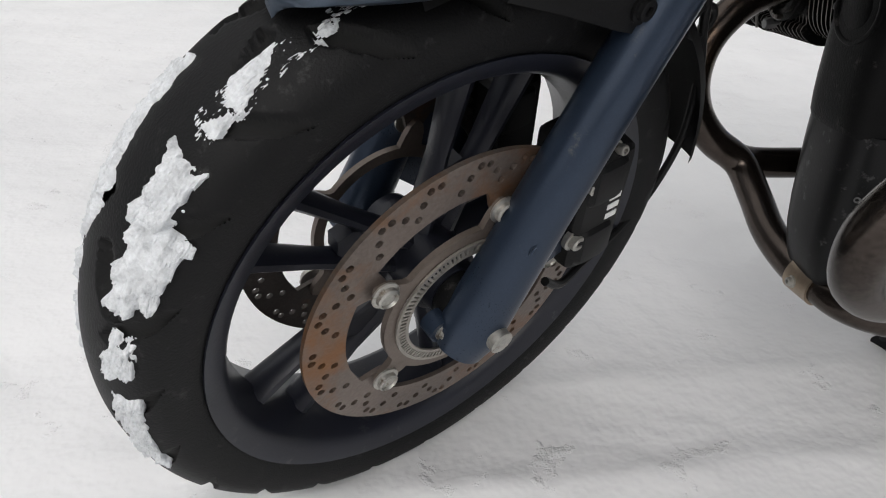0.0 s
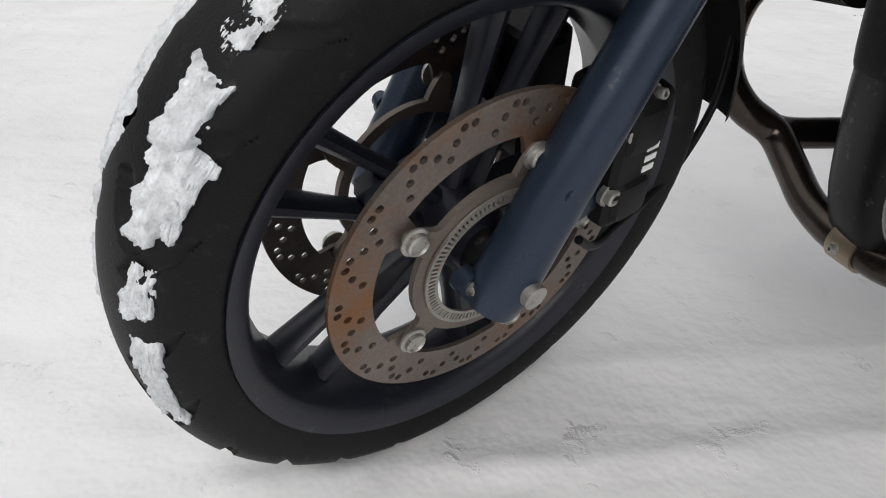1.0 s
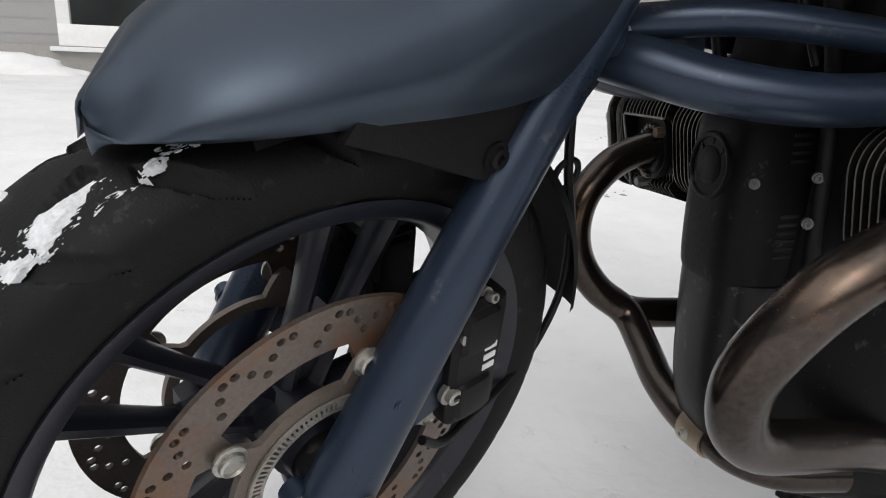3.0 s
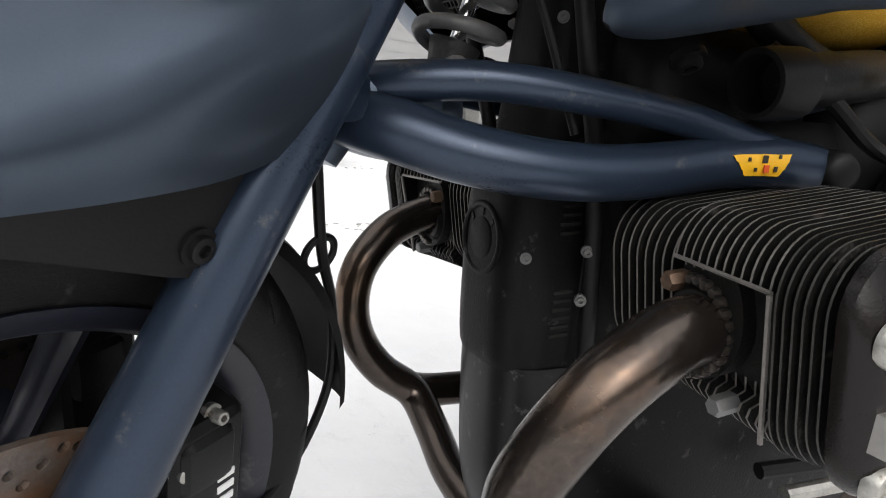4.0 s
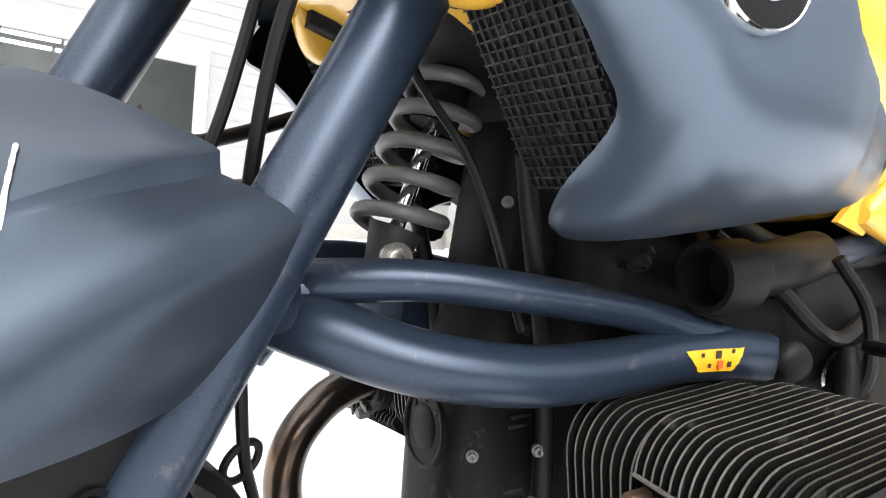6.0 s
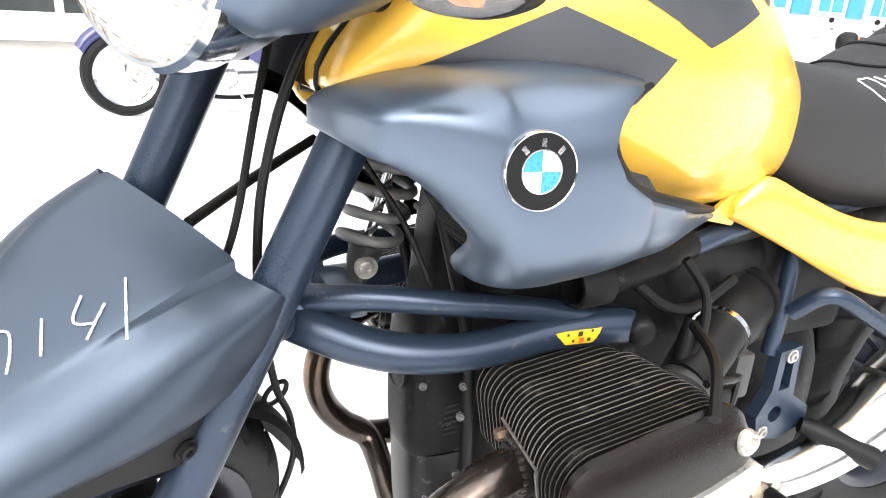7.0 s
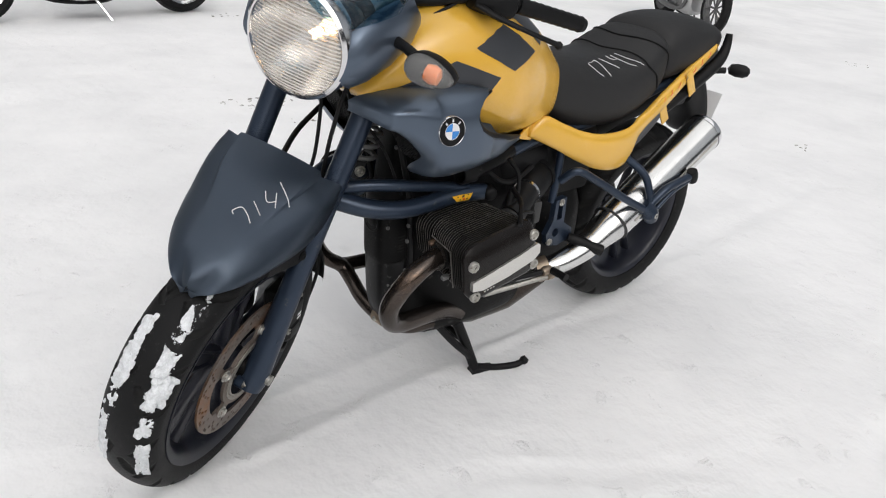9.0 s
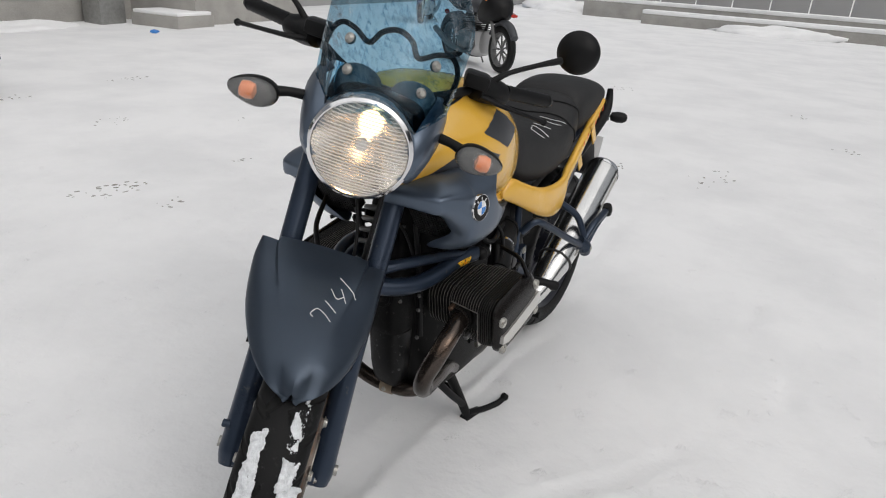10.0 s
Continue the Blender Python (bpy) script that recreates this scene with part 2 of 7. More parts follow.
def lathe(profile, m=None, n=40, bm=None, closed=False):
    """Turns (radius, height) pairs about local z, laid by m."""
    bm, m = bm or bmesh.new(), m or Matrix()
    rings = []
    for k in range(n):
        a = 2 * math.pi * k / n
        rings.append([bm.verts.new(m @ Vector((r * math.cos(a), r * math.sin(a), h))) for r, h in profile])
    for k in range(n):
        a, b = rings[k], rings[(k + 1) % n]
        for i in range(len(profile) if closed else len(profile) - 1):
            j = (i + 1) % len(profile)
            bm.faces.new((a[i], b[i], b[j], a[j]))
    bmesh.ops.remove_doubles(bm, verts=bm.verts, dist=1e-6)
    return bm


def box(size, at=(0, 0, 0), bevel=0.004, m=None, bm=None, seg=2):
    own = bmesh.new()
    bmesh.ops.create_cube(own, size=1.0, matrix=Matrix.Translation(at) @ Matrix.Diagonal((*size, 1)))
    if bevel:
        bmesh.ops.bevel(own, geom=own.edges[:], offset=bevel, segments=seg, affect="EDGES", profile=0.6)
    if m is not None:
        own.transform(m)
    return join(bm, own)


def join(bm, own):
    """Adds own's faces to bm."""
    if bm is None:
        return own
    tmp = bpy.data.meshes.new("tmp")
    own.to_mesh(tmp)
    own.free()
    bm.from_mesh(tmp)
    bpy.data.meshes.remove(tmp)
    return bm


def plate(outer, holes, low, high, m=None, bm=None, bevel=0.0):
    """A flat sheet with real holes: outlines in local x, y; from local z low to high."""
    own = bmesh.new()
    edges = []
    for loop in [outer, *holes]:
        vs = [own.verts.new((x, y, low)) for x, y in loop]
        edges += [own.edges.new((vs[i], vs[(i + 1) % len(vs)])) for i in range(len(vs))]
    bmesh.ops.triangle_fill(own, use_beauty=True, edges=edges)
    got = bmesh.ops.extrude_face_region(own, geom=own.faces[:])
    bmesh.ops.translate(own, vec=(0, 0, high - low), verts=[g for g in got["geom"] if isinstance(g, bmesh.types.BMVert)])
    if m is not None:
        own.transform(m)
    return join(bm, own)


def circle(r, n=24, at=(0, 0)):
    return [(at[0] + r * math.cos(2 * math.pi * k / n), at[1] + r * math.sin(2 * math.pi * k / n)) for k in range(n)]


def along(a, b):
    """A pose whose local z runs from a to b."""
    return Matrix.Translation(a) @ (Vector(b) - Vector(a)).to_track_quat("Z", "Y").to_matrix().to_4x4()


def bolt(at, way, r=0.007, h=0.006, bm=None, socket=True):
    """A socket-head screw that points along way, with a washer."""
    m = along(at, Vector(at) + Vector(way))
    prof = [(0, -0.004), (r * 1.5, -0.004), (r * 1.5, 0.0015), (r * 1.05, 0.0015), (r, h * 0.9), (r * 0.85, h)]
    prof += [(r * 0.5, h), (r * 0.45, h * 0.4), (0, h * 0.4)] if socket else [(0, h)]
    return join(bm, lathe(prof, m, 14))


# ---- ground ----


# ---- steering ----
STEER, RAKE = radians(33), radians(27)
KING = Vector((math.sin(RAKE), 0, math.cos(RAKE)))
FOOT = Vector((-0.127, 0, 0))
S = Matrix.Translation(FOOT) @ Matrix.Rotation(STEER, 4, KING) @ Matrix.Translation(-FOOT)
B = Matrix.Translation((0.42, 0.010, 0)) @ Matrix.Rotation(radians(-1.7), 4, "Z") @ Matrix.Translation((-0.42, 0, 0))
AXLE, REAR = Vector((0, 0, 0.297)), Vector((1.44, 0, 0.330))

bike = empty("motorcycle", (0.0, 0.0, 0.0), "slate-blue and yellow motorcycle on its centre stand in snow", "motorcycle")
WHEEL = Matrix(((1, 0, 0, 0), (0, 0, -1, 0), (0, 1, 0, 0), (0, 0, 0, 1)))


def dense(rows, per=4):
    """Rows of numbers with smooth rows between them."""
    cols = list(zip(*rows))
    n, res = len(rows), []
    for i in range(n - 1):
        for k in range(per):
            t = k / per
            res.append([0.5 * (2 * c[i] + (c[i + 1] - c[max(i - 1, 0)]) * t + (2 * c[max(i - 1, 0)] - 5 * c[i] + 4 * c[i + 1] - c[min(i + 2, n - 1)]) * t * t
                               + (3 * c[i] - c[max(i - 1, 0)] - 3 * c[i + 1] + c[min(i + 2, n - 1)]) * t**3) for c in cols])
    return res + [list(rows[-1])]


def tyre_section(R, w, bead):
    """Half a tyre's outline from bead to bead: (radius, side, share of the tread 0 to 1)."""
    res = []
    for k in range(97):
        u = -1 + 2 * k / 96
        a = u * radians(118)
        s = math.sin(a) / math.sin(radians(90)) * w / 2
        c = math.cos(a)
        h = (R - bead)
        res.append((R - h * 0.52 * (1 - c) if c > 0 else R - h * 0.52 + c * h * 0.95, s, u))
    return res


def tread(a, u, n=22):
    """Depth of the tread's cuts at an angle and a share of the width."""
    side, v = (1 if u > 0 else -1), abs(u)
    d = 0.0
    if 0.22 < v < 0.76:
        p = (a * n / (2 * math.pi) + side * 0.25 + 1.15 * v) % 1
        wdt = 0.120 * min(1, (v - 0.22) * 14, (0.76 - v) * 7)
        d = max(d, 1 - ((p - 0.5) / max(wdt, 1e-3)) ** 2)
    if 0.03 < v < 0.34:
        p = (a * n / (4 * math.pi) - side * 0.1 - 0.8 * v) % 1
        wdt = 0.11 * min(1, (v - 0.03) * 12, (0.34 - v) * 9)
        d = max(d, 1 - ((p - 0.5) / max(wdt, 1e-3)) ** 2)
    return max(0.0, d) ** 0.5


def tyre(parent, centre, R, w, bead, xf, rings):
    bm = bmesh.new()
    sec = tyre_section(R, w, bead)
    m = Matrix.Translation(centre) @ WHEEL
    grid = []
    for k in range(rings):
        a = 2 * math.pi * k / rings
        row = []
        for r, s, u in sec:
            q = r - 0.0075 * tread(a, u)
            row.append(bm.verts.new(m @ Vector((q * math.cos(a), q * math.sin(a), s))))
        grid.append(row)
    for k in range(rings):
        p, q = grid[k], grid[(k + 1) % rings]
        for i in range(len(sec) - 1):
            fc = bm.faces.new((p[i], q[i], q[i + 1], p[i + 1]))
            # faces deep in a cut take the darker rubber, shade painted in
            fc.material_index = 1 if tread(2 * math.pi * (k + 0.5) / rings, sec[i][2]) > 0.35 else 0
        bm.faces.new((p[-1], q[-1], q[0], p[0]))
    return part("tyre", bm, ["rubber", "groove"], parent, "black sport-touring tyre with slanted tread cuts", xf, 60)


def rim(parent, centre, xf, wide=0.05, r=0.226, hub=0.036):
    """A cast rim: barrel with flanges, five pairs of spokes and a hub, in one casting."""
    m = Matrix.Translation(centre) @ WHEEL
    prof = [(r + 0.004, -wide - 0.008), (r + 0.004, -wide), (r - 0.006, -wide + 0.004), (r - 0.012, -wide + 0.012), (r - 0.016, -wide * 0.4), (r - 0.022, 0)]
    prof += [(a, -b) for a, b in prof[-2::-1]]
    prof += [(r - 0.012, wide + 0.003), (r - 0.019, wide - 0.006), (r - 0.024, wide * 0.4), (r - 0.03, 0)]
    prof += [(a, -b) for a, b in prof[-2:-5:-1]]
    bm = lathe(prof, m, 96, closed=True)
    join(bm, lathe([(0.0, -0.062), (0.028, -0.062), (0.03, -0.05), (hub, -0.046), (hub + 0.006, 0), (hub, 0.046), (0.03, 0.05), (0.028, 0.062), (0.0, 0.062)], m, 36))
    for k in range(5):
        for side in (-1, 1):
            a = radians(72 * k + 2)
            a0, a1 = a + side * 0.42, a + side * 0.165
            p0 = Vector((math.cos(a0) * (hub - 0.004), math.sin(a0) * (hub - 0.004), 0))
            p1 = Vector((math.cos(a1) * (r - 0.026), math.sin(a1) * (r - 0.026), 0))
            mid = (p0 + p1) / 2
            tube([m @ p0, m @ mid, m @ p1], [0.0105, 0.0078, 0.0105], 10, 4, bm=bm, flat=(1.8, m.to_3x3() @ Vector((0, 0, 1))))
    for k in range(5):
        a = radians(72 * k + 2)
        web = [(rr * math.cos(a + d), rr * math.sin(a + d)) for rr, d in ((hub - 0.006, -0.35), (0.085, -0.21), (0.108, -0.12), (0.116, 0.0), (0.108, 0.12), (0.085, 0.21), (hub - 0.006, 0.35))]
        plate(web, [], -0.009, 0.009, m, bm)
    return part("rim", bm, "rim", parent, "dark blue-grey cast rim with paired spokes", xf)


def brake_disc(parent, centre, side, xf, phase):
    """A drilled floating disc with its carrier and sensor ring; side -1 lies on the machine's left."""
    m = Matrix.Translation(centre) @ WHEEL @ Matrix.Translation((0, 0, -side * 0.066)) @ Matrix.Rotation(0, 4, "Z")
    holes = []
    for k in range(20):
        for j, rad in enumerate((0.1545, 0.1455, 0.134, 0.1445, 0.1535)):
            if j in (3,) and k % 2:
                continue
            a = 2 * math.pi * (k + j * 0.2) / 20
            holes.append(circle(0.0038, 10, (rad * math.cos(a), rad * math.sin(a))))
    inner = []
    for k in range(150):
        a = 2 * math.pi * k / 150
        c = math.cos(5 * (a - phase))
        lobe = max(0, (c - 0.80) / 0.20)
        inner.append(((0.122 - 0.024 * lobe ** 0.7) * math.cos(a), (0.122 - 0.024 * lobe ** 0.7) * math.sin(a)))
    disc = part("brake_disc", plate(circle(0.163, 120), holes + [inner], -0.0025, 0.0025, m), "rust" if side < 0 else "darkdisc", parent, "drilled steel brake disc with brown surface rust" if side < 0 else "drilled steel brake disc with shade put into its colour", xf, 30)
    outer = []
    for k in range(150):
        a = 2 * math.pi * k / 150
        lobe = max(0, (math.cos(5 * (a - phase)) - 0.76) / 0.24)
        outer.append(((0.0865 + 0.029 * lobe ** 0.8) * math.cos(a), (0.0865 + 0.029 * lobe ** 0.8) * math.sin(a)))
    part("disc_carrier", plate(outer, [circle(0.075, 80)], 0.002, 0.0085, m), "carrier", parent, "bronze-coloured disc carrier", xf, 30)
    if side < 0:
        slots = []
        for k in range(96):
            a, d = 2 * math.pi * k / 96, 0.016
            slots.append([(rr * math.cos(a + s * d), rr * math.sin(a + s * d)) for rr, s in ((0.0655, -1), (0.0725, -1), (0.0725, 1), (0.0655, 1))])
        part("sensor_ring", plate(circle(0.0755, 96), slots + [circle(0.0625, 96)], 0.009, 0.0115, m), "ring", parent, "slotted steel sensor ring", xf, 30)
    for k in range(5):
        a = phase + 2 * math.pi * k / 5
        q = m @ Vector((0.106 * math.cos(a), 0.106 * math.sin(a), 0.0085 if side < 0 else -0.0085))
        w = (0, -1, 0) if side < 0 else (0, 1, 0)
        bm = lathe([(0, 0), (0.0135, 0), (0.0135, 0.002), (0.0105, 0.003), (0.0102, 0.007), (0.0085, 0.0085), (0.0075, 0.006), (0, 0.006)], along(q, q + Vector(w)), 24)
        part("disc_bolt", bm, "steel", parent, "", xf)


front_wheel = new("front_wheel")
front_wheel.parent = bike
tagged(front_wheel, "front wheel turned to the left with snow-caked tyre")
tyre(front_wheel, AXLE, 0.307, 0.128, 0.237, S, 1056)
rim(front_wheel, AXLE, S, 0.052, 0.237)
for sd in (-1, 1):
    brake_disc(front_wheel, AXLE, sd, S, radians(147))
part("axle", lathe([(0, -0.135), (0.012, -0.135), (0.012, 0.135), (0, 0.135)], Matrix.Translation(AXLE) @ WHEEL, 20), "steel", front_wheel, "", S)
part("axle_spacer", lathe([(0.013, 0.055), (0.026, 0.055), (0.026, 0.082), (0.022, 0.086), (0.013, 0.086)], Matrix.Translation(AXLE) @ WHEEL, 30), "engine", front_wheel, "", S)

# fork: two painted sliders, chromed upper tubes, a bridge
fork = new("fork")
fork.parent = bike
tagged(fork, "slate-blue painted telescopic fork legs")
for sd in (-1, 1):
    way = Vector((0.4514, 0.022, 0.912))
    base = Vector((-0.018 if sd < 0 else -0.024, 0.099 * sd, 0.264))
    leg = [base, base + way * 0.03, base + way * 0.10, base + way * 0.24, base + way * 0.30, base + way * 0.50, base + way * 0.70]
    slider = part("slider", tube(leg, [0.024, 0.0305, 0.0285, 0.0255, 0.0250, 0.0246, 0.0246], 32, 6), "forkblue", fork, "slate-blue fork slider", S)
    y = 0.086 * sd
    part("upper_tube", tube([base + way * 0.66, base + way * 0.90], 0.0175, 20, 1), "chrome", fork, "chromed fork tube", S)
    part("dust_seal", tube([base + way * 0.698, base + way * 0.708], 0.0256, 24, 1), "black", fork, "", S)
    part("axle_clamp", lathe([(0, 0), (0.023, 0), (0.025, 0.003), (0.025, 0.022), (0.021, 0.026), (0, 0.026)], along((0.002, y - 0.002 * sd, 0.302), (0.002, y + sd, 0.302)), 28), "forkblue", fork, "", S)
    part("axle_nut", lathe([(0, 0), (0.017, 0), (0.017, 0.004), (0.0145, 0.005), (0.014, 0.012), (0.011, 0.014), (0.009, 0.008), (0, 0.008)], along((0.002, y + 0.022 * sd, 0.302), (0.002, y + sd, 0.302)), 8), "steel", fork, "greasy steel axle nut", S)
    part("pinch_lug", lathe([(0, -0.014), (0.0135, -0.014), (0.0135, 0.004), (0, 0.004)], along((-0.032, y, 0.286), (-0.032, y + sd, 0.286)), 20), "forkblue", fork, "", S)
    part("pinch_bolt", bolt((-0.032, y + 0.005 * sd, 0.286), (0, sd, 0), 0.0058, 0.006), "steel", fork, "", S)
    part("side_plug", bolt((0.032, -0.118, 0.385) if sd < 0 else (0.004, 0.122, 0.347), (0, sd, 0), 0.006 if sd < 0 else 0.009, 0.003 if sd < 0 else 0.014, socket=False), "forkblue", fork, "", S)
    br = [(0.02, 0.33), (0.055, 0.30), (0.10, 0.315), (0.122, 0.325), (0.122, 0.35), (0.108, 0.362), (0.096, 0.38), (0.108, 0.398), (0.122, 0.402), (0.122, 0.425), (0.105, 0.435), (0.085, 0.45), (0.06, 0.43)]
    part("caliper_bracket", plate(br, [], -0.006, 0.006, Matrix.Translation((0, y - 0.004 * sd, 0)) @ WHEEL), "forkblue", fork, "", S)
part("upper_bridge", box((0.06, 0.25, 0.03), (0.352, 0, 1.035), 0.01), "black", fork, "", S)
part("lower_bridge", box((0.055, 0.19, 0.035), (0.205, 0, 0.655), 0.012), "forkblue", fork, "", S)

# calipers behind the legs
for sd in (-1, 1):
    cal = new("brake_caliper")
    cal.parent = bike
    tagged(cal, "dark four-piston brake caliper with light lettering bars")
    m = Matrix.Translation((0.135, 0.064 * sd, 0.370)) @ Matrix.Rotation(radians(-6), 4, "Y")
    bm = box((0.062, 0.075, 0.145), (0, 0, 0), 0.014, m, seg=3)
    part("body", bm, "black", cal, "dark caliper body", S)
    for dz in (0.04, -0.04):
        part("piston_housing", box((0.045, 0.085, 0.05), (-0.003, 0, dz), 0.012, m, None, 3), "black", cal, "", S)
    for dz, ln in ((-0.008, 0.011), (0.004, 0.011), (0.016, 0.011)):
        part("lettering_bar", box((0.014, 0.001, 0.0065), (0.012, 0.0380 * sd, dz), 0, m), "white", cal, "", S)
    part("caliper_bolt", bolt((0.1135, 0.094 * sd, 0.408), (0, sd, 0), 0.0085, 0.009), "steel", cal, "", S)
    part("caliper_bolt", bolt((0.113, 0.095 * sd, 0.340), (0, sd, 0), 0.0085, 0.009), "steel", cal, "", S)
    part("bleed_nipple", bolt((0.134, 0.092 * sd, 0.440), (0, sd, 0.3), 0.005, 0.012), "steel", cal, "", S)


def fender_sections():
    """Rings across the mudguard, from its nose back to the fork; each runs from the left lower edge over the raised deck to the right."""
    rows = [  # x, deck z, deck half width, half width, lower edge z, sweep back
        (-0.142, 0.600, 0.005, 0.012, 0.592, 0.0), (-0.131, 0.618, 0.018, 0.042, 0.593, 0.0), (-0.095, 0.647, 0.034, 0.076, 0.599, 0.0), (-0.05, 0.672, 0.048, 0.101, 0.606, 0.0), (0.0, 0.692, 0.060, 0.118, 0.611, 0.0),
        (0.05, 0.712, 0.074, 0.131, 0.614, 0.002), (0.10, 0.730, 0.087, 0.139, 0.619, 0.008), (0.135, 0.740, 0.093, 0.142, 0.632, 0.016), (0.155, 0.745, 0.096, 0.142, 0.660, 0.026), (0.168, 0.748, 0.097, 0.140, 0.700, 0.038)]
    out = []
    for x, zt, wd, w, ze, back in dense(rows, 4):
        step = 0.009 * max(0.0, min(1.0, (x + 0.04) / 0.18)) ** 1.3
        soft = 1 - max(0.0, min(1.0, (x + 0.09) / 0.17))
        half = [(0.0, zt), (wd * 0.45, zt - 0.0008 - 0.0025 * soft), (wd * 0.8, zt - 0.0025 - 0.008 * soft), (wd * 0.95, zt - 0.004 - 0.0115 * soft), (wd, zt - 0.0055 - 0.0125 * soft), (wd + 0.002 + 0.002 * soft, zt - 0.007 - step * 0.6 - 0.014 * soft), (wd + 0.004 + 0.004 * soft, zt - 0.0075 - step - 0.016 * soft)]
        y0, z0 = half[-1]
        lip = 0.30 * (z0 - ze)
        for k in range(1, 9):
            v = k / 8
            half.append((y0 + (w - y0) * (1 - (1 - v) ** (1.7 + 2.6 * max(0.0, min(1.0, (x - 0.04) / 0.11)))), z0 - (z0 - ze - lip) * (0.55 * v + 0.45 * v * v)))
        half += [(w - 0.0005, ze + lip * 0.7), (w - 0.003, ze + lip * 0.3), (w - 0.006, ze)]
        round_ = 1 - max(0.0, min(1.0, (x + 0.05) / 0.17))
        round_ = round_ * round_ * (3 - 2 * round_) * max(0.0, min(1.0, (x + 0.128) / 0.03))
        foot = ze + lip
        half = [(y, z if z < foot + 1e-6 else z + round_ * (foot + (zt - foot) * max(0.0, 1 - (y / w) ** 2.1) ** 0.62 - z)) for y, z in half]
        n = len(half) - 1
        side = [(y, z, back * max(0.0, (k - 6) / (n - 6)) ** 0.8) for k, (y, z) in enumerate(half)]
        aside = 0.030 * max(0.0, min(1.0, (x + 0.14) / 0.28))
        out.append([Vector((x + b, aside - y, z)) for y, z, b in side[::-1]] + [Vector((x + b, aside + y, z)) for y, z, b in side[1:]])
    return out


fender = new("front_mudguard")
fender.parent = bike
tagged(fender, "slate-blue beaked front mudguard with chalked digits")
secs = fender_sections()
bm = bmesh.new()
rings = [[bm.verts.new(q) for q in r] for r in secs]
for p, q in zip(rings, rings[1:]):
    for k in range(len(p) - 1):
        bm.faces.new((p[k], p[k + 1], q[k + 1], q[k]))
bm.faces.new(rings[0])
bmesh.ops.solidify(bm, geom=bm.faces[:], thickness=0.003)
part("shell", bm, "slate", fender, "satin slate-blue mudguard shell", S, 26)


def tyre_arc(r, half, a0, a1, name, mat, label, y0=0.0, lip=0.02):
    bm = bmesh.new()
    sec = []
    n = max(6, int(abs(a1 - a0) / 4))
    for k in range(n + 1):
        a = radians(a0 + (a1 - a0) * k / n)
        ring = []
        for u, d in ((-1, -lip), (-0.96, -lip * 0.3), (-0.75, 0), (0, 0.004), (0.75, 0), (0.96, -lip * 0.3), (1, -lip)):
            ring.append(bm.verts.new(AXLE + Vector((math.cos(a) * (r + d), u * half + y0, math.sin(a) * (r + d)))))
        sec.append(ring)
    for p, q in zip(sec, sec[1:]):
        for k in range(6):
            bm.faces.new((p[k], p[k + 1], q[k + 1], q[k]))
    bmesh.ops.solidify(bm, geom=bm.faces[:], thickness=0.003)
    return part(name, bm, mat, fender, label, S, 50)


tyre_arc(0.322, 0.076, 104, 10, "inner_guard", "black", "black plastic inner guard", 0, 0.014)
for sd in (-1, 1):
    side = [(-0.03, 0.602), (-0.01, 0.635), (0.13, 0.665), (0.165, 0.64), (0.163, 0.59), (0.150, 0.548), (0.125, 0.548), (0.085, 0.560), (0.02, 0.585)]
    part("side_stay", plate(side, [], -0.004, 0.004, Matrix.Translation((0, 0.012 + sd * 0.104, 0)) @ WHEEL), "black", fender, "black plastic stay", S)
    part("stay_bolt", bolt((0.102, 0.012 + sd * 0.109, 0.575), (0, sd, 0), 0.008, 0.006), "black", fender, "", S)


def ring_at(x, y, z, hy, hz, n=20, p=2.4):
    """A rounded ring across the machine at x."""
    res = []
    for k in range(n):
        a = 2 * math.pi * k / n
        c, s = math.cos(a), math.sin(a)
        res.append(Vector((x, y + hy * math.copysign(abs(c) ** (2 / p), c), z + hz * math.copysign(abs(s) ** (2 / p), s))))
    return res


def body(rows, n=28, p=2.4, per=4):
    """A rounded body over rows of x, y, low z, high z, half width."""
    return loft([ring_at(x, y, (a + b) / 2, w, (b - a) / 2, n, p) for x, y, a, b, w in dense(rows, per)])


def group_part(name, label=""):
    ob = new(name)
    ob.parent = bike
    return tagged(ob, label)


# ---- fuel tank ----
tank = group_part("fuel_tank", "yellow steel fuel tank with dark grey stripes")
TANK = [(0.30, 0, 0.868, 0.885, 0.11), (0.315, 0, 0.855, 0.92, 0.138), (0.36, 0, 0.84, 0.99, 0.164), (0.43, 0, 0.80, 1.050, 0.190), (0.51, 0, 0.76, 1.080, 0.212), (0.60, 0, 0.735, 1.080, 0.222),
        (0.68, 0, 0.722, 1.060, 0.212), (0.76, 0, 0.716, 1.022, 0.186), (0.82, 0, 0.718, 0.980, 0.160), (0.87, 0, 0.728, 0.938, 0.136), (0.91, 0, 0.745, 0.905, 0.112), (0.93, 0, 0.78, 0.88, 0.085)]
tank_shell = part("shell", body(TANK, 56, 2.5), "yellow", tank, "glossy yellow tank shell", B, 60)
from mathutils.bvhtree import BVHTree


def tree_of(ob):
    return BVHTree.FromPolygons([ob.matrix_world @ v.co for v in ob.data.vertices], [tuple(p.vertices) for p in ob.data.polygons])


def onto(tree, q, lift=0.0008):
    p, nrm, *_ = tree.find_nearest(Vector(q))
    return p + nrm * lift


